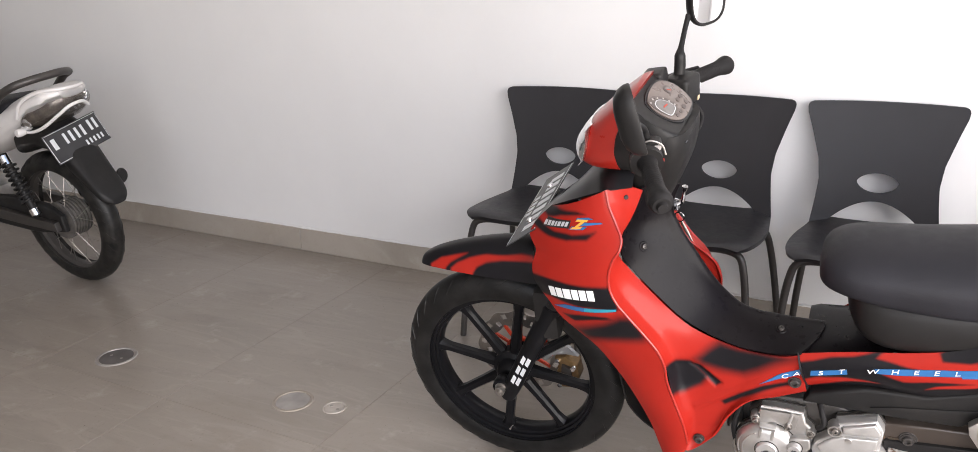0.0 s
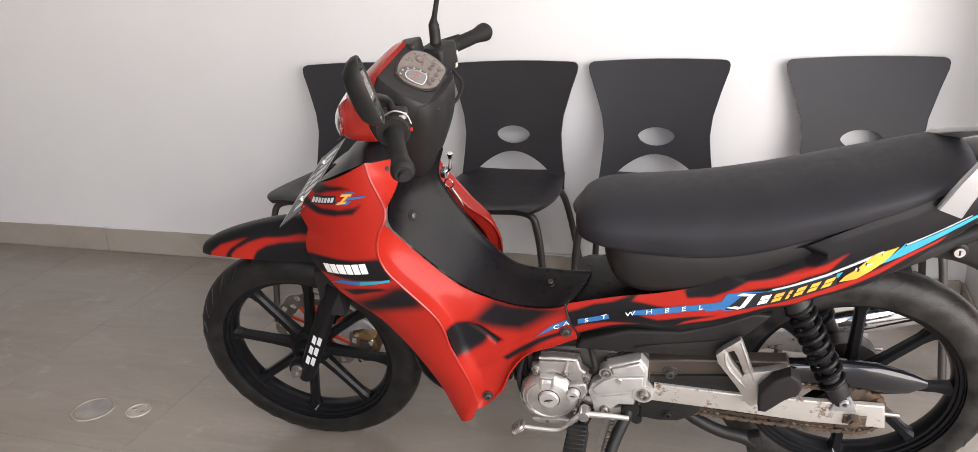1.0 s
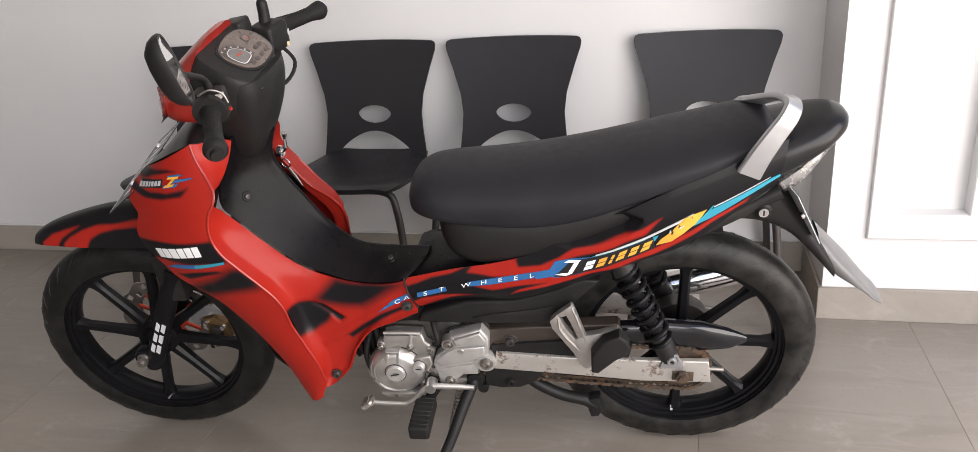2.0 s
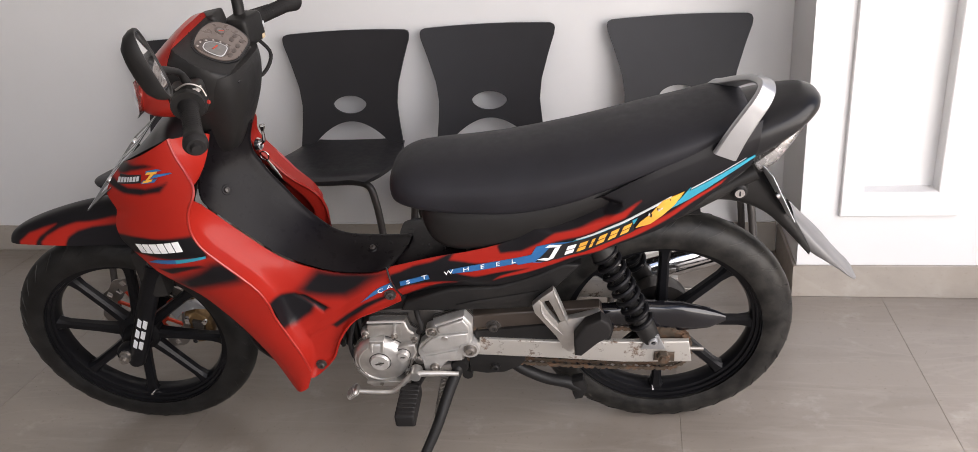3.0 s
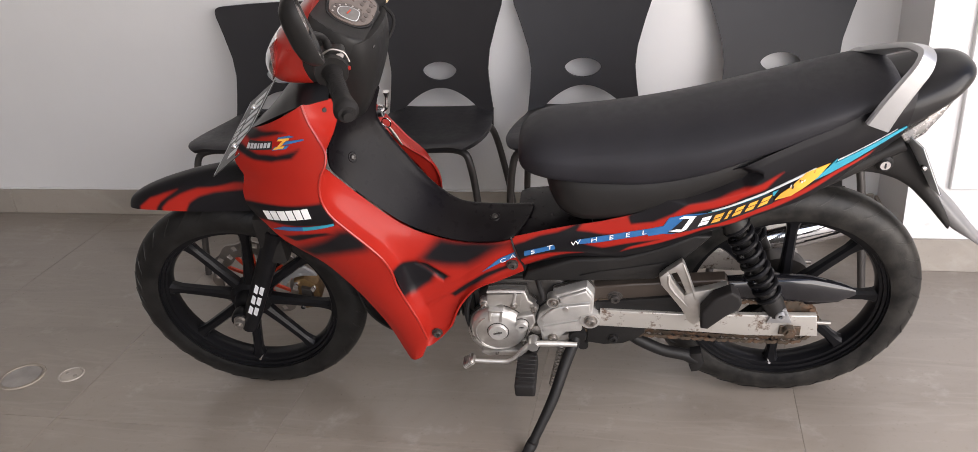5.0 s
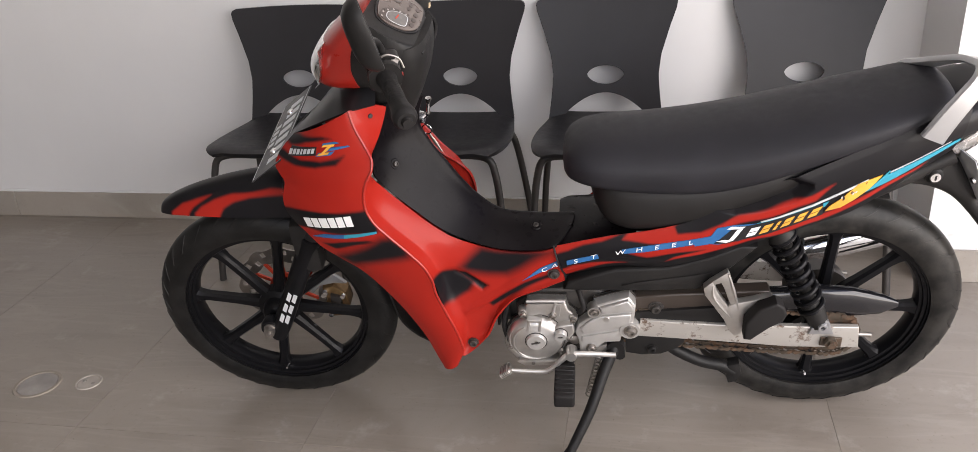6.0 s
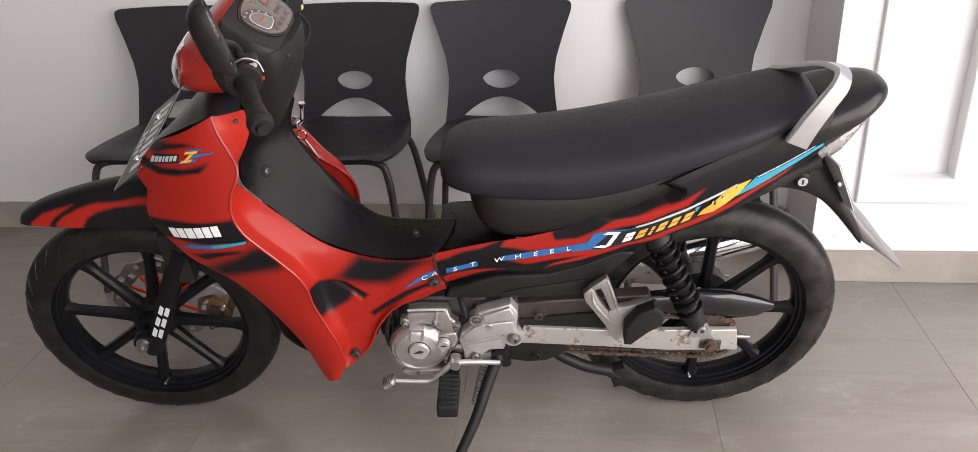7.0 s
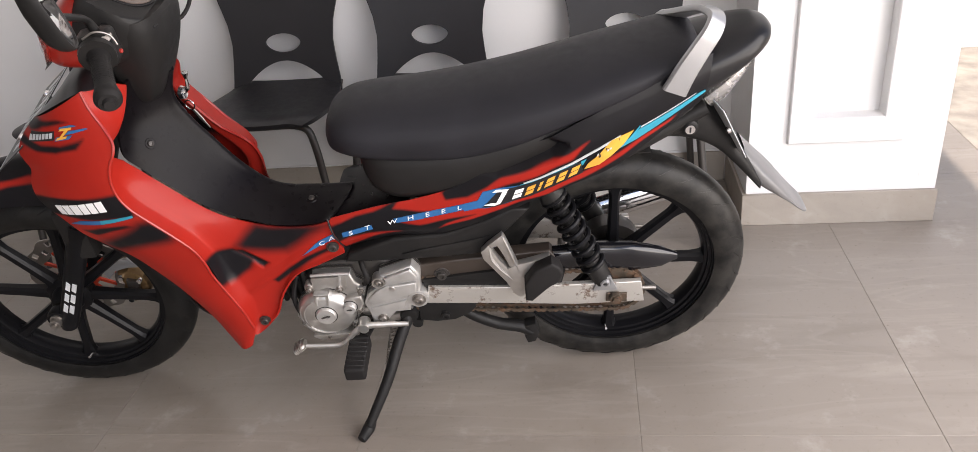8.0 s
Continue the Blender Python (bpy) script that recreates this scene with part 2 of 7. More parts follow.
M_ORANGE = surface("red disc carrier", (0.55, 0.05, 0.02), 0.4, metal=0.2)
M_BOLT = surface("dull steel bolt", (0.30, 0.28, 0.26), 0.4, metal=0.9)
M_WHITE = surface("white decal", (0.82, 0.82, 0.82), 0.45, vary=0.03)
M_BLUE = surface("blue decal", (0.018, 0.115, 0.30), 0.4, vary=0.15)
M_TEAL = surface("turquoise decal", (0.02, 0.27, 0.38), 0.4, vary=0.15)
M_YELLOW = surface("yellow decal", (0.72, 0.36, 0.05), 0.4, vary=0.25)
M_SILDEC = surface("silver decal", (0.62, 0.64, 0.66), 0.35, metal=0.3)
M_INK = surface("black decal edge", (0.01, 0.01, 0.012), 0.4)
M_PLATE = surface("black plate enamel", (0.022, 0.022, 0.024), 0.35, vary=0.2)
M_LENS = clear_glass("clear lamp lens", (0.95, 0.95, 0.95), 0.06)
M_MIRROR = surface("mirror glass", (0.9, 0.9, 0.9), 0.02, metal=1.0, vary=0.01, rough_vary=0.0)
M_DIAL = surface("grey brown dial face", (0.108, 0.083, 0.072), 0.3, vary=0.08, coat=0.5)
M_LAMPFLUTE = surface("fluted lamp reflector", (0.52, 0.51, 0.505), 0.26, metal=0.6, vary=0.18, scale=30.0)
M_LAMPDULL = surface("dull lamp bowl", (0.19, 0.165, 0.145), 0.35, metal=0.5, vary=0.35, scale=40.0)
M_SPEED = surface("grey speedometer print", (0.135, 0.128, 0.122), 0.35, vary=0.25, scale=90.0)
M_DIALPALE = surface("pale dial print", (0.40, 0.37, 0.35), 0.35)
M_DIALDARK = surface("dark dial window", (0.06, 0.045, 0.04), 0.3)
M_BODYWHITE = surface("white motorcycle plastic", (0.62, 0.60, 0.59), 0.35, vary=0.06, coat=0.3)
M_DRUM = surface("dusty grey drum casting", (0.13, 0.12, 0.112), 0.5, metal=0.4, vary=0.3, scale=40.0)
M_DRAIN = surface("drain cover", (0.30, 0.28, 0.265), 0.5, metal=0.3, vary=0.25)
M_DRAINDARK = surface("dark drain grate", (0.12, 0.11, 0.105), 0.5, metal=0.4, vary=0.3)
M_PORT = surface("pale plastic cap", (0.36, 0.325, 0.29), 0.5)

# ---- mesh helpers ----
def part(name, bm, material, parent, label="", angle=38, paint=None):
    me = bpy.data.meshes.new(name)
    bmesh.ops.recalc_face_normals(bm, faces=bm.faces)
    bm.to_mesh(me)
    bm.free()
    me.materials.append(material)
    me.shade_smooth()
    me.set_sharp_from_angle(angle=radians(angle))
    if paint:
        at = me.attributes.new("paint", "FLOAT", "POINT")
        at.data.foreach_set("value", [paint(v.co) for v in me.vertices])
    ob = new(name, me)
    ob.parent = parent
    if label:
        ob["label"] = label
    return ob


def thing(name, label, category, m=None, group="", kind=""):
    ob = new(name)
    ob.empty_display_size = 0.05
    if m is not None:
        ob.matrix_world = m
    return tagged(ob, label, category, group, kind)


def spline(pts, n):
    """n points along a smooth curve through pts."""
    p = np.array(pts, float)
    if len(p) == 2:
        s = np.linspace(0, 1, n)[:, None]
        return p[0] * (1 - s) + p[1] * s
    d = np.r_[0, np.cumsum(np.linalg.norm(np.diff(p, axis=0), axis=1) ** 0.5 + 1e-9)]
    d /= d[-1]
    tan = np.gradient(p, d, axis=0, edge_order=1)
    out = []
    for s in np.linspace(0, 1, n):
        i = min(int(np.searchsorted(d, s, side="right")) - 1, len(p) - 2)
        i = max(i, 0)
        h = d[i + 1] - d[i]
        u = (s - d[i]) / h
        out.append((2 * u**3 - 3 * u**2 + 1) * p[i] + (u**3 - 2 * u**2 + u) * h * tan[i] + (-2 * u**3 + 3 * u**2) * p[i + 1] + (u**3 - u**2) * h * tan[i + 1])
    return np.array(out)


def joined(*bms):
    me = bpy.data.meshes.new("tmp")
    out = bmesh.new()
    for b in bms:
        b.to_mesh(me)
        b.free()
        out.from_mesh(me)
    bpy.data.meshes.remove(me)
    return out


def moved(bm, m):
    bmesh.ops.transform(bm, matrix=m, verts=bm.verts)
    return bm


def flipped(bm):
    """Mirrored to the other side of the machine."""
    for v in bm.verts:
        v.co.y = 0.07 * v.co.z - v.co.y
    bmesh.ops.reverse_faces(bm, faces=bm.faces)
    return bm


def box(x0, x1, y0, y1, z0, z1, bevel=0.0, seg=2):
    bm = bmesh.new()
    bmesh.ops.create_cube(bm, size=1.0)
    for v in bm.verts:
        v.co = ((x0 + x1) / 2 + v.co.x * (x1 - x0), (y0 + y1) / 2 + v.co.y * (y1 - y0), (z0 + z1) / 2 + v.co.z * (z1 - z0))
    if bevel:
        bmesh.ops.bevel(bm, geom=list(bm.edges), offset=bevel, segments=seg, affect="EDGES", profile=0.6)
    return bm


def loft(rings, caps=True, closed=True):
    bm = bmesh.new()
    rows = [[bm.verts.new(tuple(p)) for p in r] for r in rings]
    k = len(rows[0])
    for a, b in zip(rows, rows[1:]):
        for i in range(k if closed else k - 1):
            j = (i + 1) % k
            bm.faces.new((a[i], a[j], b[j], b[i]))
    if caps and closed:
        bm.faces.new(rows[0][::-1])
        bm.faces.new(rows[-1])
    return bm


def tube(pts, radius, seg=10, n=0, flat=1.0, smooth=True):
    """A round bar swept along a curve; radius is a number or one for each given point."""
    rad = [radius] * len(pts) if isinstance(radius, (int, float)) else list(radius)
    n = n or (len(pts) if len(pts) == 2 else len(pts) * 4)
    p = spline(pts, n) if smooth else np.array(pts, float)
    n = len(p)
    r = np.interp(np.linspace(0, 1, n), np.linspace(0, 1, len(rad)), rad)
    tan = np.gradient(p, axis=0)
    tan /= np.linalg.norm(tan, axis=1)[:, None] + 1e-12
    up = np.array([0, 1, 0]) if abs(tan[0][1]) < 0.9 else np.array([0, 0, 1.0])
    rings = []
    for i in range(n):
        side = np.cross(tan[i], up)
        side /= np.linalg.norm(side)
        up = np.cross(side, tan[i])
        rings.append([p[i] + r[i] * (np.cos(a) * side + flat * np.sin(a) * up) for a in np.linspace(0, 2 * np.pi, seg, endpoint=False)])
    return loft(rings)


def lathe(profile, seg=32, center=(0, 0, 0), loop=False):
    """Turns (radius, y) pairs round the y axis."""
    rings = []
    for a in np.linspace(0, 2 * np.pi, seg, endpoint=False):
        rings.append([(center[0] + r * math.cos(a), center[1] + y, center[2] + r * math.sin(a)) for r, y in profile])
    bm = bmesh.new()
    rows = [[bm.verts.new(p) for p in r] for r in rings]
    k = len(profile)
    for i in range(seg):
        a, b = rows[i], rows[(i + 1) % seg]
        for j in range(k if loop else k - 1):
            jj = (j + 1) % k
            bm.faces.new((a[j], a[jj], b[jj], b[j]))
    bmesh.ops.remove_doubles(bm, verts=bm.verts, dist=1e-6)
    return bm


def plate(outline, y0, y1, bevel=0.0, seg=2):
    """An outline in x and z, as thick as from y0 to y1."""
    bm = bmesh.new()
    a = [bm.verts.new((x, y0, z)) for x, z in outline]
    b = [bm.verts.new((x, y1, z)) for x, z in outline]
    bm.faces.new(a)
    bm.faces.new(b[::-1])
    k = len(a)
    for i in range(k):
        j = (i + 1) % k
        bm.faces.new((a[i], b[i], b[j], a[j]))
    bmesh.ops.recalc_face_normals(bm, faces=bm.faces)
    if bevel:
        rim = [e for e in bm.edges if abs(e.verts[0].co.y - e.verts[1].co.y) < 1e-7]
        bmesh.ops.bevel(bm, geom=rim, offset=bevel, segments=seg, affect="EDGES", profile=0.6)
    return bm


def grid_points(rows, nu, nv):
    """Rows of points, smoothed both ways into an nu by nv net."""
    a = np.array([spline(r, nv) for r in rows])
    return np.stack([spline(a[:, j], nu) for j in range(nv)], 1)


def patch(rows, nu=24, nv=16, thick=0.004, inward=None):
    """A shell: a smooth sheet through rows of points, with thickness towards `inward`."""
    g = grid_points(rows, nu, nv)
    du, dv = np.gradient(g, axis=0), np.gradient(g, axis=1)
    nor = np.cross(du, dv)
    nor /= np.linalg.norm(nor, axis=2)[:, :, None] + 1e-9
    if inward is not None and (nor * (np.array(inward) - g)).sum() < 0:
        nor = -nor
    bm = bmesh.new()
    top = [[bm.verts.new(tuple(p)) for p in r] for r in g]
    low = [[bm.verts.new(tuple(p)) for p in r] for r in g + nor * thick]
    for i in range(nu - 1):
        for j in range(nv - 1):
            bm.faces.new((top[i][j], top[i][j + 1], top[i + 1][j + 1], top[i + 1][j]))
            bm.faces.new((low[i][j], low[i + 1][j], low[i + 1][j + 1], low[i][j + 1]))
    for i in range(nu - 1):
        for j in (0, nv - 1):
            bm.faces.new((top[i][j], top[i + 1][j], low[i + 1][j], low[i][j]))
    for j in range(nv - 1):
        for i in (0, nu - 1):
            bm.faces.new((top[i][j], top[i][j + 1], low[i][j + 1], low[i][j]))
    return bm


def oval(cx, hw, z0, z1, power=2.6, n=28, cy=0.0):
    """A rounded section across the machine at x = cx."""
    out = []
    for a in np.linspace(0, 2 * np.pi, n, endpoint=False):
        c, s = math.cos(a), math.sin(a)
        out.append((cx, cy + hw * math.copysign(abs(c) ** (2 / power), c), (z0 + z1) / 2 + (z1 - z0) / 2 * math.copysign(abs(s) ** (2 / power), s)))
    return out


def seat_ring(cx, hw, z0, z1, n=44):
    """A section with a rounded top and a sharp lower edge."""
    out = []
    mid = z0 + (z1 - z0) * 0.42
    for a in np.linspace(0, 2 * np.pi, n, endpoint=False):
        c, s = math.cos(a), math.sin(a)
        p = 2.3 if s >= 0 else 3.4
        y = hw * math.copysign(abs(c) ** (2 / p), c)
        out.append((cx, y, mid + (z1 - mid) * abs(s) ** (2 / p) if s >= 0 else mid - (mid - z0) * abs(s) ** (2 / p)))
    return out


def bolt(c, r=0.008, h=0.006, way=-1):
    """A bolt head with a socket, facing the side."""
    x, y, z = c
    return lathe([(0.0, way * h * 0.4), (r * 0.45, way * h * 0.4), (r * 0.5, way * h), (r * 0.85, way * h), (r, way * h * 0.7), (r, 0), (r * 1.35, 0), (r * 1.35, -way * 0.004), (0, -way * 0.004)], 14, c)


def inside(poly, x, z):
    hit = False
    for (x0, z0), (x1, z1) in zip(poly, poly[1:] + poly[:1]):
        if (z0 > z) != (z1 > z) and x < (x1 - x0) * (z - z0) / (z1 - z0) + x0:
            hit = not hit
    return hit


def soft(poly, x, z, blur):
    """1 well inside an outline, 0 well outside it, with an airbrushed edge."""
    d = 1e9
    for (x0, z0), (x1, z1) in zip(poly, poly[1:] + poly[:1]):
        dx, dz = x1 - x0, z1 - z0
        u = max(0.0, min(1.0, ((x - x0) * dx + (z - z0) * dz) / (dx * dx + dz * dz + 1e-12)))
        d = min(d, math.hypot(x - x0 - u * dx, z - z0 - u * dz))
    if not inside(poly, x, z):
        d = -d
    return max(0.0, min(1.0, 0.5 + d / blur))


def wobble(co):
    n1 = noise.noise(Vector((co.x * 14, co.y * 14, co.z * 14)))
    n2 = noise.noise(Vector((co.x * 14 + 9, co.y * 14, co.z * 14 + 4)))
    return co.x + 0.006 * n1, co.z + 0.006 * n2

# ---- the setting ----
WALL_Y, PILLAR_Y, PILLAR_X0, PILLAR_X1, ROOM_L, ROOM_H = 1.112, 0.794, 1.650, 2.174, -7.6, 3.1


def setting(name, bm, material, label, category):
    ob = part(name, bm, material, None, angle=30)
    return tagged(ob, label, category, kind="structure")


wall_north = setting("wall_north", box(ROOM_L, PILLAR_X0, WALL_Y, WALL_Y + 0.14, -0.02, ROOM_H), M_WALL, "white painted wall behind the row of chairs", "wall")
wall_west = setting("wall_west", box(ROOM_L - 0.14, ROOM_L, -4.6, WALL_Y + 0.14, -0.02, ROOM_H), M_WALL, "white painted side wall", "wall")
# wall_south and ceiling are out of view, added to limit the daylight
wall_south = setting("wall_south", box(ROOM_L, 0.2, -4.6, -4.46, -0.02, ROOM_H), M_WALL, "unseen white wall added to shape the light from the front", "wall")
wall_yard = setting("wall_yard", box(2.0, 9.0, 2.37, 2.53, -0.02, 3.4), M_WALL, "white boundary wall beyond the pillar in daylight", "wall")
ceiling = setting("ceiling", box(ROOM_L, 2.45, -4.46, WALL_Y, ROOM_H, ROOM_H + 0.14), M_CEIL, "unseen pale ceiling added to shape the light from above", "ceiling")

# the pillar: a panel sunk into its front, with a raised moulding frame round it
PANEL = (1.813, 2.003, 0.332, 2.47)


def pillar_mesh():
    bm = box(PILLAR_X0, PILLAR_X1, PILLAR_Y, WALL_Y + 0.14, -0.02, ROOM_H)
    bm.faces.ensure_lookup_table()
    front = min(bm.faces, key=lambda f: f.calc_center_median().y)
    bm.faces.remove(front)
    bmesh.ops.bevel(bm, geom=[e for e in bm.edges if abs(e.verts[0].co.z - e.verts[1].co.z) > 1 and not e.is_boundary], offset=0.003, segments=2, affect="EDGES")
    x0, x1, z0, z1 = PANEL
    rings = [[(PILLAR_X0, PILLAR_X1, -0.02, ROOM_H, PILLAR_Y), (x0, x1, z0, z1, PILLAR_Y)], [(x0, x1, z0, z1, PILLAR_Y), (x0, x1, z0, z1, PILLAR_Y + 0.036)]]
    face = loft([[(a, y, c), (b, y, c), (b, y, d), (a, y, d)] for a, b, c, d, y in (rings[0][0], rings[0][1], rings[1][1])], caps=False)
    back = plate([(x0, z0), (x1, z0), (x1, z1), (x0, z1)], PILLAR_Y + 0.036, PILLAR_Y + 0.040)
    out = joined(bm, face, back)
    bmesh.ops.remove_doubles(out, verts=out.verts, dist=1e-5)
    return out


pillar = setting("pillar", pillar_mesh(), M_WALL, "white painted pillar with panel moulding at the wall's end", "pillar")


def moulding_frame():
    """The raised frame: outer lip, flat band and a step down into the sunk panel."""
    x0, x1, z0, z1 = 1.752, 2.063, 0.256, 2.55
    wx, wz = PANEL[0] - x0, PANEL[2] - z0
    steps = [(0.0, 0.0), (0.02, 0.012), (0.06, 0.015), (0.94, 0.015), (0.985, 0.012), (1.0, 0.0)]
    rings = []
    for d, h in steps:
        rings.append([(x0 + d * wx, PILLAR_Y - h, z0 + d * wz), (x1 - d * (x1 - PANEL[1]), PILLAR_Y - h, z0 + d * wz), (x1 - d * (x1 - PANEL[1]), PILLAR_Y - h, z1 - d * (z1 - PANEL[3])), (x0 + d * wx, PILLAR_Y - h, z1 - d * (z1 - PANEL[3]))])
    return loft(rings, caps=False)


rnd = random.Random(4)
M_SCUFF = surface("grey scuff on paint", (0.66, 0.65, 0.64), 0.7, vary=0.15)
for cx, cz, w, h in ((2.128, 0.150, 0.010, 0.014), (1.715, 0.145, 0.011, 0.006)):
    ring = [(cx + w * (0.5 + 0.5 * rnd.random()) * math.cos(a), cz + h * (0.5 + 0.5 * rnd.random()) * math.sin(a)) for a in np.linspace(0, 2 * np.pi, 11, endpoint=False)]
    part("scuff", plate(ring, PILLAR_Y - 0.0006, PILLAR_Y + 0.001), M_SCUFF, pillar, "grey scuff mark")
part("moulding_frame", moulding_frame(), M_WALL, pillar, "raised white moulding frame", angle=20)

# skirting of long tiles, each with its own edges
skirting = tagged(new("baseboard", None), "grey stone-look skirting tiles along the wall foot", "skirting", kind="structure")


def skirt_tile(x0, x1, y0, y1, h):
    part("skirting_tile", box(x0, x1, y0, y1, 0.0, h, 0.0015, 1), M_SKIRT, skirting)


x = ROOM_L
while x < PILLAR_X0 - 0.02:
    w = min(1.2, PILLAR_X0 - 0.012 - x)
    skirt_tile(x + 0.001, x + w - 0.001, WALL_Y - 0.011, WALL_Y - 0.0005, 0.103)
    x += 1.2
skirt_tile(PILLAR_X0 - 0.011, PILLAR_X1 + 0.006, PILLAR_Y - 0.011, PILLAR_Y - 0.0005, 0.101)
skirt_tile(PILLAR_X0 - 0.011, PILLAR_X0 - 0.0005, PILLAR_Y, WALL_Y - 0.012, 0.100)
skirt_tile(PILLAR_X1 + 0.0005, PILLAR_X1 + 0.006, PILLAR_Y, WALL_Y + 0.14, 0.098)

# an uneven bead of filler along the top of the skirting
rnd = random.Random(11)
bead = []
for k in range(180):
    bead.append((-4.6 + 6.22 * k / 179, WALL_Y - 0.004 - 0.002 * rnd.random(), 0.1035 + 0.003 * rnd.random()))
part("filler_bead", tube(bead, [0.0025 + 0.003 * rnd.random() ** 2 for k in bead], 6, smooth=False), M_WALL, skirting, "uneven white filler along the skirting")

# ground: rough paving outside, grout bed inside
ground = setting("ground", box(-60, 60, -60, 60, -0.30, -0.022), M_PAVE, "rough beige paving in the yard", "ground")
floor = setting("floor", joined(box(ROOM_L, 2.489, -4.6, 1.29, -0.021, -0.0010), box(1.66, 2.489, 1.29, 2.369, -0.021, -0.0010)), M_GROUT, "grey stone-look porcelain tile floor", "floor")
tagged(part("paving_slab", box(2.492, 9.0, -6.0, 2.369, -0.021, -0.003, 0.003, 1), M_PAVE, None), "rough beige stone paving beside the tiles", "paving", kind="structure")

# ---- chairs ----
def chair_back(x, z):
    """The sheet of the backrest: dished across, leaning back, curling forward at the foot."""
    up = (z - 0.40) / 0.385
    y = 0.356 + 0.082 * max(up, 0.0) ** 1.15
    y += 0.015 * (1 - (x / 0.23) ** 2) - 0.05 * max(0.0, 0.12 - up) ** 1.0
    return y


def backrest_mesh():
    half = [(0.385, 0.176), (0.43, 0.177), (0.50, 0.168), (0.56, 0.163), (0.62, 0.170), (0.70, 0.194), (0.755, 0.213), (0.775, 0.216), (0.784, 0.210), (0.787, 0.200)]
    zs = np.array([h[0] for h in half])
    ws = np.array([h[1] for h in half])
    rows = []
    zz = np.r_[np.linspace(0.385, 0.755, 26), 0.764, 0.772, 0.778, 0.783, 0.786, 0.787]
    for z in zz:
        w = float(np.interp(z, zs, ws))
        rows.append([(w * s, chair_back(w * s, z), z + 0.004 * (1 - s * s) * (z - 0.385) / 0.4) for s in np.linspace(-1, 1, 33)])
    g = np.array(rows)
    bm = bmesh.new()
    t = 0.008
    a = [[bm.verts.new(tuple(p)) for p in r] for r in g]
    b = [[bm.verts.new((p[0], p[1] + t, p[2])) for p in r] for r in g]
    n, m = len(zz), 33
    for i in range(n - 1):
        for j in range(m - 1):
            bm.faces.new((a[i][j], a[i][j + 1], a[i + 1][j + 1], a[i + 1][j]))
            bm.faces.new((b[i][j], b[i + 1][j], b[i + 1][j + 1], b[i][j + 1]))
    for i in range(n - 1):
        bm.faces.new((a[i][0], a[i + 1][0], b[i + 1][0], b[i][0]))
        bm.faces.new((a[i][-1], b[i][-1], b[i + 1][-1], a[i + 1][-1]))
    for j in range(m - 1):
        bm.faces.new((a[0][j], b[0][j], b[0][j + 1], a[0][j + 1]))
        bm.faces.new((a[-1][j], a[-1][j + 1], b[-1][j + 1], b[-1][j]))
    bmesh.ops.recalc_face_normals(bm, faces=bm.faces)
    me = bpy.data.meshes.new("backrest")
    bm.to_mesh(me)
    bm.free()
    body = new("backrest", me)
    # the eye-shaped hand hole and the half-moon above the seat
    eye = [(0.057 * math.cos(q), 0.560 + (0.027 if math.sin(q) > 0 else 0.031) * math.copysign(abs(math.sin(q)) ** 1.2, math.sin(q))) for q in np.linspace(0, 2 * math.pi, 40, endpoint=False)]
    moon = [(-0.128 + 0.256 * s, 0.437 + 0.068 * math.sin(math.pi * s) ** 0.85) for s in np.linspace(0, 1, 26)]
    both = joined(plate(eye, 0.25, 0.60), plate(moon + [(0.128, 0.425), (-0.128, 0.425)], 0.25, 0.60))
    cm = bpy.data.meshes.new("cut")
    both.to_mesh(cm)
    both.free()
    knife = new("cut", cm)
    mod = body.modifiers.new("holes", "BOOLEAN")
    mod.operation, mod.object, mod.solver = "DIFFERENCE", knife, "EXACT"
    bpy.context.view_layer.update()
    done = bpy.data.meshes.new_from_object(body.evaluated_get(bpy.context.evaluated_depsgraph_get()))
    bpy.data.objects.remove(body)
    bpy.data.objects.remove(knife)
    out = bmesh.new()
    out.from_mesh(done)
    bpy.data.meshes.remove(done)
    return out


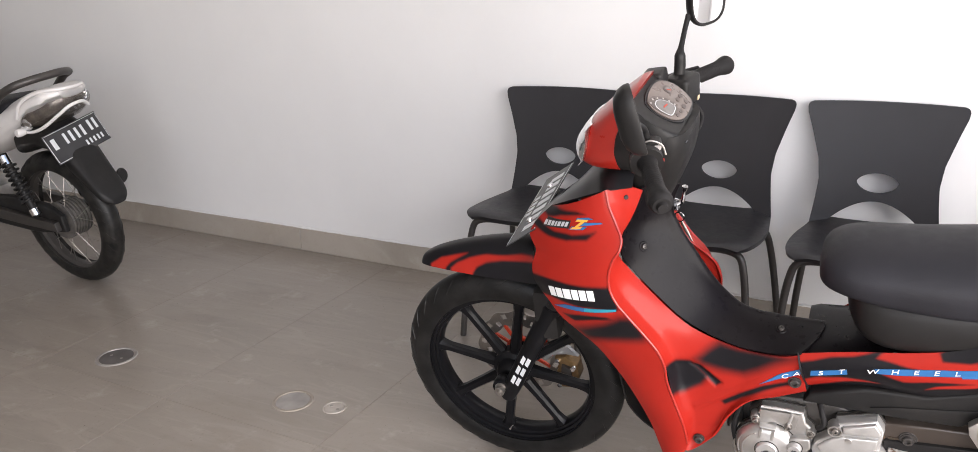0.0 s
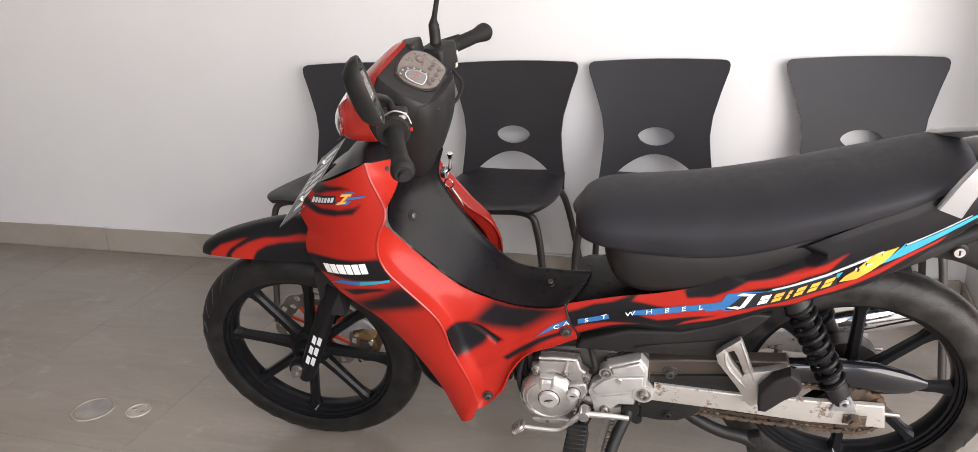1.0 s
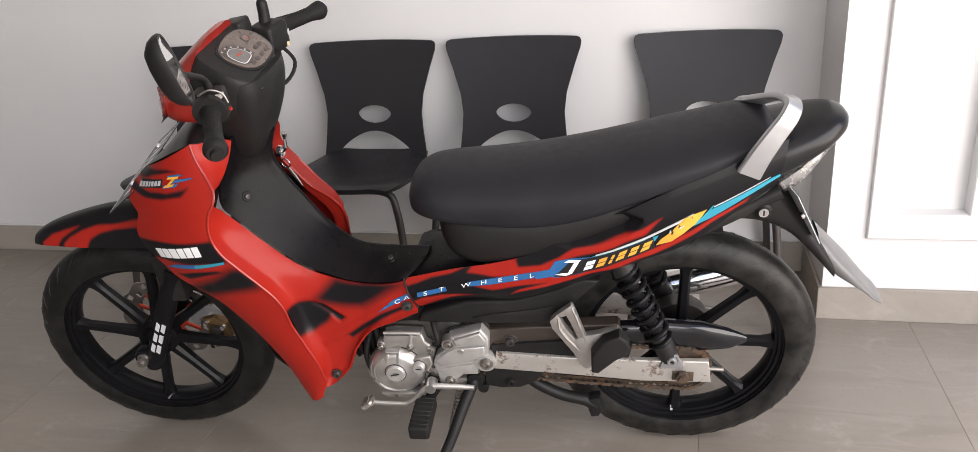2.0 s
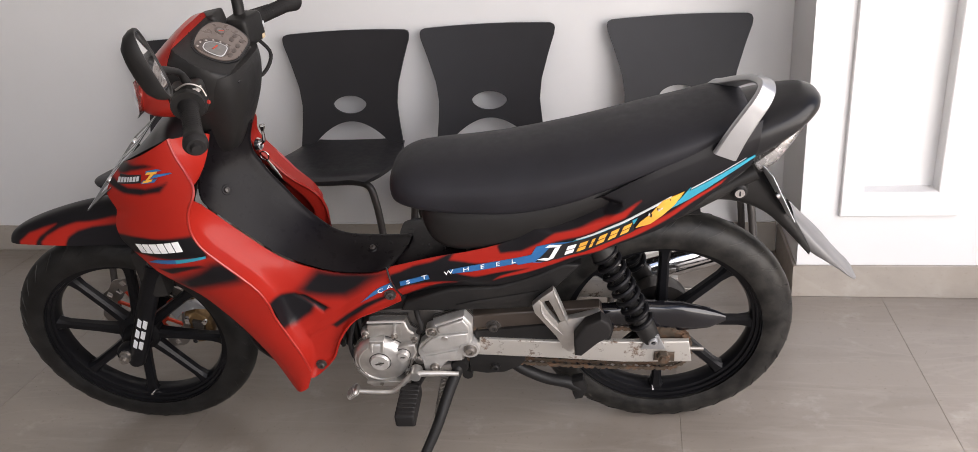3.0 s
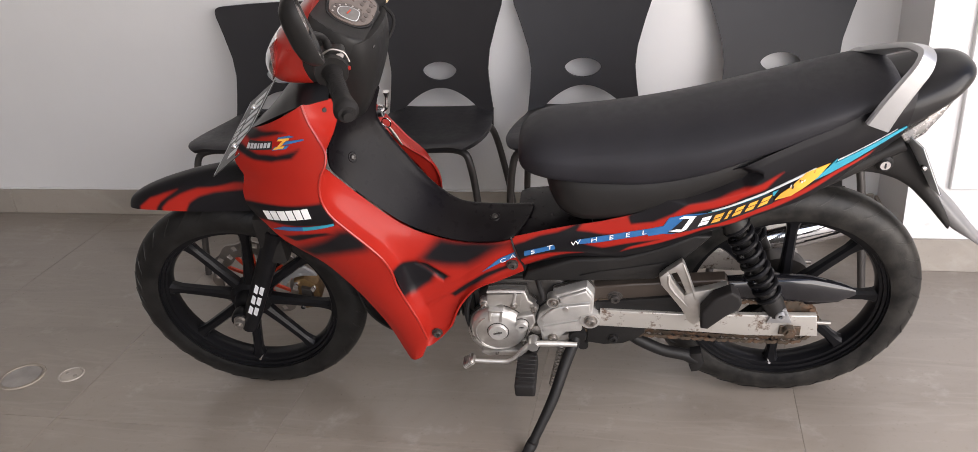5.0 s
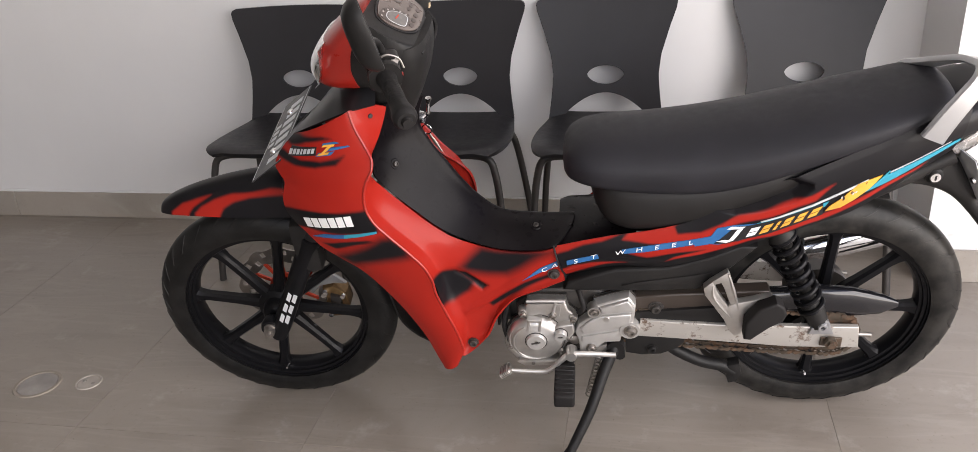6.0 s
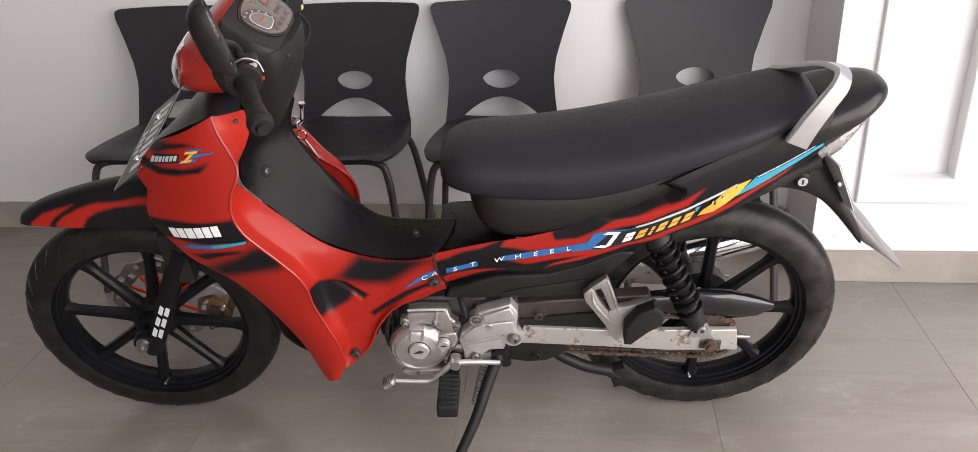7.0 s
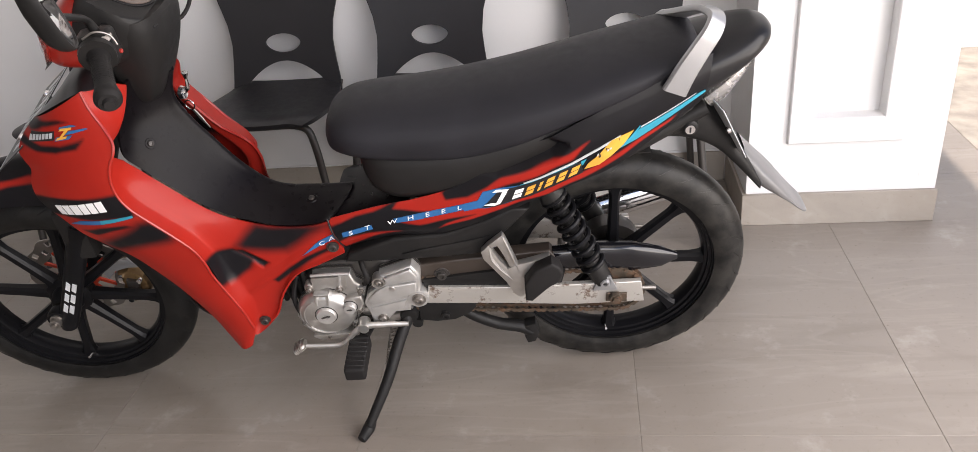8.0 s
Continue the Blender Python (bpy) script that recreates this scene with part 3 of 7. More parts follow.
def make_chair(m):
    ob = thing("visitor_chair", "black plastic visitor chair with dark metal legs against the wall", "chair", m, "row of chairs along the wall")
    part("backrest", backrest_mesh(), M_CHAIR, ob, "dished black back with eye-shaped hole", angle=45)
    rows = []
    for s, hw, z in ((0.0, 0.160, 0.443), (0.04, 0.178, 0.449), (0.12, 0.192, 0.452), (0.35, 0.201, 0.446), (0.62, 0.196, 0.440), (0.85, 0.180, 0.439), (1.0, 0.172, 0.442)):
        y = -0.005 + 0.395 * s
        rows.append([(hw * u, y + 0.012 * (u * u), z - 0.010 * (1 - u * u) * math.sin(math.pi * min(1, s + 0.1)) - 0.010 * max(0, abs(u) - 0.8) / 0.2) for u in np.linspace(-1, 1, 9)])
    part("seat", patch(rows, 26, 26, 0.014, (0, 0.2, -1)), M_CHAIR, ob, "smooth black seat shell")
    for s in (-1, 1):
        part("leg", tube([(0, 0.05, 0.416), (s * 0.13, 0.05, 0.416), (s * 0.160, 0.045, 0.404), (s * 0.175, 0.038, 0.360), (s * 0.194, 0.025, 0.18), (s * 0.210, 0.012, 0.0)], 0.011, 10, 30), M_TUBE, ob, "bent dark metal tube")
        part("leg", tube([(s * 0.164, 0.30, 0.415), (s * 0.176, 0.36, 0.36), (s * 0.200, 0.405, 0.18), (s * 0.215, 0.435, 0.0)], 0.011, 10, 18), M_TUBE, ob)
        part("back_post", tube([(s * 0.150, 0.330, 0.412), (s * 0.152, 0.376, 0.430), (s * 0.150, 0.396, 0.50), (s * 0.146, 0.416, 0.58)], 0.008, 10, 18), M_TUBE, ob)
    return ob


CHAIR_Y = 0.640
first_chair = make_chair(pose(0.725, CHAIR_Y, 0))
for cx, turn in ((-0.282, 2.0), (0.253, -0.8), (1.318, 0.4)):
    copy_thing(first_chair, pose(cx, CHAIR_Y, 0, 0, 0, turn))

# ---- drains ----
def drain(name, label, cx, cy, r, rim, face, holes):
    ob = thing(name, label, "drain cover", pose(cx, cy, 0))
    lay = pose(0, 0, 0, 90)
    part("rim", moved(lathe([(r * 0.84, 0.0005), (r * 0.86, 0.003), (r * 0.97, 0.003), (r, 0.0005), (r, -0.006), (r * 0.84, -0.006)], 40, loop=True), lay), rim, ob)
    part("cover", moved(lathe([(0, 0.0012), (r * 0.80, 0.0012), (r * 0.82, -0.004), (0, -0.004)], 40), lay), face, ob)
    for hx, hy in holes:
        part("screw", moved(lathe([(0, 0.0016), (0.003, 0.0022), (0.005, 0.0022), (0.0055, 0.0005), (0.0055, -0.002), (0, -0.002)], 12, (hx, 0, -hy)), lay), M_BOLT, ob)


drain("floor_drain", "dark round drain grate set into the tiles", -1.483, 0.018, 0.068, M_DRAIN, M_DRAINDARK, [(-0.025, 0.0), (0.025, 0.0)])
drain("inspection_cover", "grey round inspection cover set flush in the floor", -0.734, 0.046, 0.062, M_GROUT, M_DRAIN, [])
drain("cleanout_cap", "small pale round cleanout cap with two screws", -0.595, 0.068, 0.035, M_PORT, M_PORT, [(-0.015, 0.004), (0.015, -0.004)])

# ---- the motorcycle ----
BIKE = pose(0.005, 0.112, 0.0, 10.0, 0, 3.9)
RF, RR, WB = 0.282, 0.286, 1.236
STEER_AT, STEER_AXIS = Vector((0.045, 0, 0.285)), Vector((math.sin(radians(26)), 0, math.cos(radians(26))))
STEER = Matrix.Translation(STEER_AT) @ Matrix.Rotation(radians(2.5), 4, STEER_AXIS) @ Matrix.Translation(-STEER_AT)


def tyre(radius, half, seg=72):
    """A tyre's skin, from bead to bead."""
    prof = []
    for a in np.linspace(-118, 118, 25):
        q = radians(a)
        prof.append((radius - half * 1.12 + half * 1.12 * math.cos(q), half * math.sin(q)))
    prof = prof + [(0.219, 0.020), (0.219, -0.020)]
    return lathe(prof, seg, loop=True)


def tread_blocks(radius, half, count, seed):
    """Slanted grooves between raised ribs on both shoulders."""
    rnd = random.Random(seed)
    out = bmesh.new()
    for i in range(count):
        for s in (-1, 1):
            a0 = 2 * math.pi * (i + (0.5 if s > 0 else 0)) / count
            rings = []
            for k in range(7):
                q = radians(27 + 40 * k / 6)
                a = a0 + 0.115 * (k / 6) ** 1.4
                w = 0.0026 * (1 - abs(k / 6 - 0.45)) + 0.0008
                rr = radius - half * 1.12 + (half * 1.12 + 0.0006) * math.cos(q)
                y = s * (half + 0.0004) * math.sin(q)
                ring = []
                for da, lift in ((-w, -0.003), (-w * 0.8, 0.0005), (w * 0.8, 0.0005), (w, -0.003)):
                    ang = a + da / rr
                    ring.append(((rr + lift) * math.cos(ang), y + lift * s * 0.6, (rr + lift) * math.sin(ang)))
                rings.append([out.verts.new(p) for p in ring])
            for ra, rb in zip(rings, rings[1:]):
                for j in range(4):
                    out.faces.new((ra[j], ra[(j + 1) % 4], rb[(j + 1) % 4], rb[j]))
    return out


def cast_rim(hub_half):
    bm = lathe([(0.221, -0.031), (0.226, -0.029), (0.226, -0.026), (0.216, -0.024), (0.214, -0.012), (0.205, -0.008), (0.205, 0.008), (0.214, 0.012), (0.216, 0.024), (0.226, 0.026), (0.226, 0.029), (0.221, 0.031), (0.202, 0.028), (0.197, 0.016), (0.194, 0.0), (0.1955, -0.010), (0.199, -0.0175), (0.205, -0.0185), (0.206, -0.0245), (0.2125, -0.0255), (0.2135, -0.0305)], 72, loop=True)
    hub = lathe([(0.0, -hub_half), (0.022, -hub_half), (0.030, -hub_half + 0.006), (0.036, -0.022), (0.050, -0.014), (0.050, 0.014), (0.036, 0.022), (0.030, hub_half - 0.006), (0.022, hub_half), (0.0, hub_half)], 32)
    return joined(bm, hub)


def spoke_bar(angle):
    rings = []
    for r, w, d in ((0.040, 0.014, 0.016), (0.10, 0.0115, 0.013), (0.17, 0.011, 0.012), (0.190, 0.014, 0.014), (0.199, 0.020, 0.016)):
        rings.append([(w * x, d * y, r) for x, y in ((-1, -0.5), (-0.55, -1), (0.55, -1), (1, -0.5), (1, 0.5), (0.55, 1), (-0.55, 1), (-1, 0.5))])
    return moved(loft(rings), Matrix.Rotation(radians(90 - angle), 4, "Y"))


def cast_wheel(name, radius, half, phase, cx, steer, parent, worn):
    at = Matrix.Translation((cx, 0, radius))
    put = steer @ at
    wheel = part(name, moved(cast_rim(0.05), put), M_RIM, parent, "glossy black cast alloy wheel")
    part("tyre", moved(joined(tyre(radius, half), tread_blocks(radius, half, 34, 3)), put), worn, wheel, "black road tyre with slanted tread")
    for i in range(8):
        part("spoke", moved(spoke_bar(phase + 45 * i), put), M_RIM, wheel)
    valve = tube([(0, 0, 0), (0, -0.012, 0.012), (0, -0.03, 0.018)], 0.003, 8)
    part("valve", moved(valve, put @ Matrix.Rotation(radians(5), 4, "Y") @ Matrix.Translation((0, -0.012, -0.196))), M_CHROME, wheel, "small metal valve")
    return wheel


def brake_disc(r_in, r_out, thick, teeth):
    """A scalloped disc with rows of slots through it."""
    seg = teeth * 8
    radii = np.linspace(r_in, r_out, 7)
    bm = bmesh.new()
    net = []
    for i in range(seg):
        a = 2 * math.pi * i / seg
        row = []
        for j, r in enumerate(radii):
            rr = r + (0.0035 * math.cos(teeth * a) if j == 6 else (0.002 * math.cos(teeth * a) if j == 0 else 0))
            row.append((bm.verts.new((rr * math.cos(a), -thick / 2, rr * math.sin(a))), bm.verts.new((rr * math.cos(a), thick / 2, rr * math.sin(a)))))
        net.append(row)
    hole = {(i, j) for i in range(seg) for j in range(6) if (j in (1, 2) and i % 8 in (1, 2)) or (j in (3, 4) and i % 8 in (5, 6))}
    for i in range(seg):
        k = (i + 1) % seg
        for j in range(6):
            if (i, j) in hole:
                continue
            a, b, c, d = net[i][j], net[i][j + 1], net[k][j + 1], net[k][j]
            bm.faces.new((a[0], b[0], c[0], d[0]))
            bm.faces.new((a[1], d[1], c[1], b[1]))
            for p, q, other in ((a, b, ((i - 1) % seg, j)), (c, d, (k, j)), (b, c, (i, j + 1)), (d, a, (i, j - 1))):
                if other in hole or other[1] in (-1, 6):
                    bm.faces.new((p[0], p[1], q[1], q[0]))
    return bm


motorcycle = thing("motorcycle", "red and black underbone motorcycle leaning on its side stand", "motorcycle", BIKE)

# wheels
front_wheel = cast_wheel("front_wheel", RF, 0.040, 35, 0.0, STEER, motorcycle, M_TYRE)
rear_wheel = cast_wheel("rear_wheel", RR, 0.042, -2, WB, Matrix(), motorcycle, M_TYRE_OLD)
hub_f = STEER @ Matrix.Translation((0, 0.062, RF))
part("brake_disc", moved(brake_disc(0.078, 0.118, 0.004, 12), hub_f), M_DISC, front_wheel, "scalloped steel brake disc")
part("disc_carrier", moved(lathe([(0.03, -0.003), (0.042, -0.003), (0.042, 0.003), (0.03, 0.003)], 28, loop=True), hub_f), M_ORANGE, front_wheel, "red disc carrier ring")
for i in range(12):
    part("carrier_arm", moved(box(-0.004, 0.004, -0.0025, 0.0025, 0.038, 0.082), hub_f @ Matrix.Rotation(radians(30 * i), 4, "Y")), M_ORANGE, front_wheel)
part("axle_nut", moved(lathe([(0, -0.115), (0.006, -0.115), (0.006, -0.108), (0.012, -0.108), (0.012, -0.095), (0.016, -0.095), (0.016, -0.088), (0, -0.088)], 12), STEER @ Matrix.Translation((0, 0, RF))), M_BOLT, front_wheel, "dull steel axle nut")

# front fork
for s in (-1, 1):
    foot = Vector((0.014, s * 0.078, 0.262))
    top = foot + Vector((math.sin(radians(26)), 0, math.cos(radians(26)))) * 0.66
    mid = foot.lerp(top, 0.46)
    leg = tube([foot + Vector((-0.004, 0, -0.012)), foot, foot.lerp(mid, 0.12), foot.lerp(mid, 0.92), mid], [0.018, 0.0215, 0.0215, 0.0225, 0.025], 16, 14)
    lug = lathe([(0, -0.014), (0.022, -0.014), (0.024, -0.008), (0.024, 0.008), (0.022, 0.014), (0, 0.014)], 20, (0.0, s * 0.078, RF))
    fork = part("fork_leg", moved(joined(leg, lug), STEER), M_RIM, motorcycle, "black lower fork leg")
    part("fork_tube", moved(tube([mid, top], 0.0225, 14), STEER), M_BLKGLOSS, fork)
    if s < 0:
        # a slanted white maker's mark, as plain bars
        ax = (top - foot).normalized()
        side = Vector((-ax.z, 0, ax.x))
        for k in range(3):
            c = foot + ax * (0.064 + 0.034 * k) + Vector((0.002, -0.0225, 0))
            for off in (-0.0062, 0.0062):
                m = c + side * off
                q = [m - side * 0.0045 - ax * 0.013, m + side * 0.0045 - ax * 0.009, m + side * 0.0045 + ax * 0.013, m - side * 0.0045 + ax * 0.009]
                part("mark_bar", moved(loft([[p for p in q], [p + Vector((0, 0.004, 0)) for p in q]]), STEER), M_SILDEC, fork, "pale bar of the maker's mark")
cal = plate([(0.080, 0.215), (0.098, 0.192), (0.135, 0.196), (0.152, 0.232), (0.147, 0.268), (0.118, 0.290), (0.090, 0.283), (0.096, 0.250)], 0.046, 0.088, 0.006)
cal = joined(cal, lathe([(0, 0.094), (0.014, 0.094), (0.016, 0.090), (0.016, 0.086), (0, 0.086)], 16, (0.122, 0, 0.245)), tube([(0.10, 0.066, 0.285), (0.13, 0.07, 0.36), (0.15, 0.06, 0.47), (0.19, 0.04, 0.60)], 0.004, 8))
caliper = part("brake_caliper", moved(cal, STEER), M_GOLD, motorcycle, "gold brake caliper")
part("caliper_bridge", moved(plate([(0.104, 0.212), (0.130, 0.212), (0.136, 0.262), (0.110, 0.270)], 0.034, 0.048, 0.004), STEER), M_TUBE, caliper, "dark caliper bridge")
for bx, bz in ((0.100, 0.205), (0.142, 0.225), (0.138, 0.262), (0.098, 0.274)):
    part("caliper_bolt", moved(lathe([(0, 0.036), (0.006, 0.036), (0.007, 0.039), (0.007, 0.047), (0, 0.047)], 10, (bx, 0, bz)), STEER), M_CHROME, caliper)
part("caliper_bracket", moved(plate([(0.045, 0.30), (0.075, 0.325), (0.125, 0.315), (0.150, 0.290), (0.118, 0.292), (0.085, 0.285), (0.062, 0.262)], 0.055, 0.066, 0.002), STEER), M_SILVER, motorcycle)


# front mudguard: a hood over the tyre with a pointed beak
def mudguard():
    rows = []
    for x, top, low, hw in ((-0.204, 0.573, 0.567, 0.008), (-0.196, 0.586, 0.571, 0.022), (-0.175, 0.600, 0.575, 0.036), (-0.135, 0.617, 0.578, 0.047), (-0.08, 0.634, 0.578, 0.055), (-0.02, 0.648, 0.577, 0.060), (0.04, 0.657, 0.576, 0.062), (0.10, 0.659, 0.574, 0.062), (0.16, 0.652, 0.570, 0.060)):
        rows.append([(x, hw * u * (1.0 + 0.05 * (1 - abs(u))), low + (top - low) * (1 - abs(u) ** 2.5)) for u in np.linspace(-1, 1, 17)])
    return patch(rows, 70, 49, 0.003, (0, 0, RF))


FENDER_RED = [[(-0.163, 0.582), (-0.136, 0.602), (-0.10, 0.613), (-0.063, 0.621), (-0.089, 0.608), (-0.109, 0.596), (-0.12, 0.582), (-0.12, 0.570), (-0.163, 0.570)], [(-0.106, 0.584), (-0.089, 0.599), (-0.056, 0.613), (-0.01, 0.624), (0.072, 0.632), (0.12, 0.632), (0.12, 0.622), (0.069, 0.619), (0.025, 0.617), (-0.008, 0.609), (-0.033, 0.597), (-0.044, 0.581), (-0.044, 0.570), (-0.106, 0.570)]]


def fender_paint(co):
    x, z = wobble(co)
    return 1.0 - max(soft(p, x, z, 0.009) for p in FENDER_RED)


part("front_mudguard", moved(mudguard(), STEER), M_BODY, motorcycle, "black front mudguard with red flames", paint=fender_paint)
for y0 in (-0.096, 0.050):
    part("fork_brace", moved(box(0.105, 0.160, y0, y0 + 0.046, 0.45, 0.575, 0.012), STEER), M_BLK, motorcycle, "black mudguard stay beside the fork")
part("splash_guard", patch([[(x, y, z), (x - 0.005, 0, z), (x, -y, z)] for x, y, z in ((0.278, -0.060, 0.415), (0.294, -0.066, 0.335), (0.308, -0.067, 0.280), (0.338, -0.064, 0.238), (0.372, -0.056, 0.206))], 18, 10, 0.004, (1, 0, 0.4)), M_BLK, motorcycle, "black inner splash guard behind the wheel")

# leg shield, outer face: its front edge and its rolled rear lip, from the top down
SHIELD_FRONT = [(0.172, -0.090, 0.789), (0.150, -0.098, 0.768), (0.136, -0.105, 0.751), (0.127, -0.112, 0.730), (0.135, -0.120, 0.714), (0.143, -0.126, 0.700), (0.136, -0.135, 0.672), (0.138, -0.140, 0.641), (0.151, -0.141, 0.615), (0.167, -0.142, 0.592), (0.194, -0.145, 0.556), (0.230, -0.146, 0.526), (0.270, -0.145, 0.492), (0.305, -0.143, 0.445), (0.338, -0.140, 0.390), (0.378, -0.135, 0.302), (0.396, -0.131, 0.240), (0.408, -0.130, 0.200)]
SHIELD_LIP = [(0.301, -0.130, 0.853), (0.309, -0.138, 0.822), (0.325, -0.148, 0.789), (0.337, -0.160, 0.764), (0.335, -0.169, 0.746), (0.322, -0.175, 0.723), (0.313, -0.177, 0.690), (0.314, -0.178, 0.661), (0.325, -0.178, 0.632), (0.348, -0.176, 0.600), (0.378, -0.172, 0.560), (0.406, -0.166, 0.515), (0.417, -0.162, 0.480), (0.420, -0.155, 0.437), (0.432, -0.150, 0.389), (0.451, -0.146, 0.323), (0.460, -0.143, 0.272), (0.440, -0.136, 0.214)]
FAR_FRONT = [(0.215, -0.085, 0.795), (0.165, -0.100, 0.755), (0.137, -0.112, 0.710), (0.128, -0.122, 0.665), (0.142, -0.135, 0.635), (0.165, -0.140, 0.600), (0.190, -0.145, 0.555), (0.231, -0.146, 0.511), (0.273, -0.145, 0.468), (0.307, -0.142, 0.416), (0.345, -0.138, 0.371), (0.386, -0.132, 0.306), (0.418, -0.130, 0.259), (0.440, -0.130, 0.222)]
FAR_LIP = [(0.392, -0.150, 0.868), (0.352, -0.168, 0.817), (0.344, -0.172, 0.765), (0.325, -0.173, 0.715), (0.313, -0.176, 0.680), (0.314, -0.178, 0.645), (0.345, -0.178, 0.600), (0.385, -0.175, 0.540), (0.420, -0.172, 0.500), (0.430, -0.168, 0.455), (0.452, -0.160, 0.400), (0.474, -0.152, 0.338), (0.470, -0.148, 0.295), (0.452, -0.145, 0.236)]


def shield_rows(front, lip):
    rows = []
    for i, (f, r) in enumerate(zip(front, lip)):
        f, r = np.array(f), np.array(r)
        s = i / (len(front) - 1)
        out = 0.020 - 0.004 * min(1.0, s / 0.3) - 0.008 * max(0.0, min(1.0, (s - 0.45) / 0.2))
        row = []
        for u in (0.0, 0.25, 0.5, 0.75, 0.93, 1.0):
            p = f * (1 - u) + r * u
            p[1] -= out * math.sin(math.pi * u) ** 0.8
            row.append(p)
        rows.append(row)
    return rows


SHIELD_BLACK = [
    ([(0.10, 0.649), (0.16, 0.653), (0.219, 0.657), (0.307, 0.667), (0.330, 0.668), (0.330, 0.616), (0.290, 0.613), (0.247, 0.607), (0.200, 0.606), (0.165, 0.606), (0.10, 0.610)], 0.011),
    ([(0.200, 0.568), (0.243, 0.583), (0.300, 0.593), (0.322, 0.591), (0.268, 0.575), (0.228, 0.560)], 0.009),
    ([(0.222, 0.532), (0.250, 0.549), (0.290, 0.572), (0.330, 0.598), (0.356, 0.600), (0.386, 0.560), (0.374, 0.543), (0.325, 0.534), (0.278, 0.520), (0.255, 0.512)], 0.036),
    ([(0.130, 0.772), (0.156, 0.785), (0.188, 0.799), (0.242, 0.805), (0.262, 0.801), (0.204, 0.790), (0.170, 0.775)], 0.010),
    ([(0.120, 0.752), (0.149, 0.760), (0.186, 0.753), (0.234, 0.755), (0.285, 0.775), (0.266, 0.756), (0.222, 0.741), (0.173, 0.740), (0.140, 0.744)], 0.010),
]


def shield_paint(co):
    x, z = wobble(co)
    return max(soft(p, x, z, b) for p, b in SHIELD_BLACK)


SHIELD_NET = grid_points(shield_rows(SHIELD_FRONT, SHIELD_LIP), 110, 44)
shield = part("leg_shield", patch(shield_rows(SHIELD_FRONT, SHIELD_LIP), 170, 70, 0.004, (0.6, 4.0, 0.5)), M_BODY, motorcycle, "red leg shield with airbrushed black flames", paint=shield_paint)


def tucked(bm):
    """The far shield's upper edge tucks in behind the steering head."""
    for v in bm.verts:
        u = max(0.0, min(1.0, (v.co.z - 0.68) / 0.16))
        v.co.y -= 0.085 * u * u * (3 - 2 * u)
        v.co.z -= 0.03 * u
    return bm


def spread(bm):
    """The far shield flares out beside the rider's knee."""
    for v in bm.verts:
        u = max(0.0, min(1.0, (0.71 - v.co.z) / 0.08)) * max(0.0, min(1.0, (v.co.z - 0.46) / 0.06))
        w = max(0.0, min(1.0, (v.co.y - 0.105) / 0.055))
        k = u * u * (3 - 2 * u) * w
        v.co.x += (0.024 + 0.012 * math.exp(-((v.co.z - 0.545) / 0.03) ** 2)) * k
        v.co.y += 0.014 * k
    return bm


part("leg_shield", spread(tucked(flipped(patch(shield_rows(FAR_FRONT, FAR_LIP), 140, 60, 0.004, (0.6, 4.0, 0.5))))), M_BODY, motorcycle, "red leg shield with airbrushed black flames", paint=shield_paint)

# leg shield, inner face and the red side panel below the step-through
TOP_LINE = [(0.322, -0.125, 0.705), (0.325, -0.118, 0.692), (0.333, -0.110, 0.675), (0.352, -0.105, 0.648), (0.384, -0.100, 0.609), (0.415, -0.100, 0.578), (0.441, -0.100, 0.556), (0.470, -0.100, 0.538), (0.502, -0.100, 0.524), (0.530, -0.101, 0.515), (0.558, -0.102, 0.509), (0.585, -0.103, 0.506), (0.608, -0.104, 0.506), (0.630, -0.105, 0.508), (0.648, -0.106, 0.512), (0.664, -0.107, 0.518)]
LOW_LINE = [(0.330, -0.172, 0.738), (0.318, -0.176, 0.712), (0.313, -0.177, 0.685), (0.316, -0.178, 0.655), (0.331, -0.178, 0.622), (0.361, -0.174, 0.582), (0.396, -0.169, 0.534), (0.419, -0.160, 0.470), (0.428, -0.152, 0.403), (0.452, -0.146, 0.320), (0.456, -0.138, 0.246), (0.505, -0.122, 0.283), (0.535, -0.120, 0.345), (0.575, -0.119, 0.394), (0.630, -0.117, 0.418), (0.684, -0.114, 0.442)]
FAR_TOP = [(0.378, -0.100, 0.828), (0.352, -0.098, 0.785), (0.344, -0.095, 0.750), (0.343, -0.095, 0.706), (0.352, -0.095, 0.660), (0.389, -0.098, 0.606), (0.446, -0.100, 0.564), (0.506, -0.100, 0.530), (0.550, -0.102, 0.515), (0.585, -0.103, 0.507), (0.615, -0.104, 0.503), (0.640, -0.105, 0.503), (0.660, -0.106, 0.506), (0.682, -0.108, 0.514), (0.704, -0.110, 0.528)]
FAR_LOW = [(0.392, -0.150, 0.868), (0.352, -0.168, 0.815), (0.346, -0.172, 0.765), (0.324, -0.173, 0.712), (0.314, -0.177, 0.660), (0.349, -0.178, 0.595), (0.421, -0.172, 0.499), (0.452, -0.160, 0.402), (0.471, -0.149, 0.300), (0.455, -0.140, 0.225), (0.487, -0.128, 0.247), (0.524, -0.122, 0.286), (0.555, -0.119, 0.340), (0.605, -0.117, 0.386), (0.702, -0.113, 0.448)]


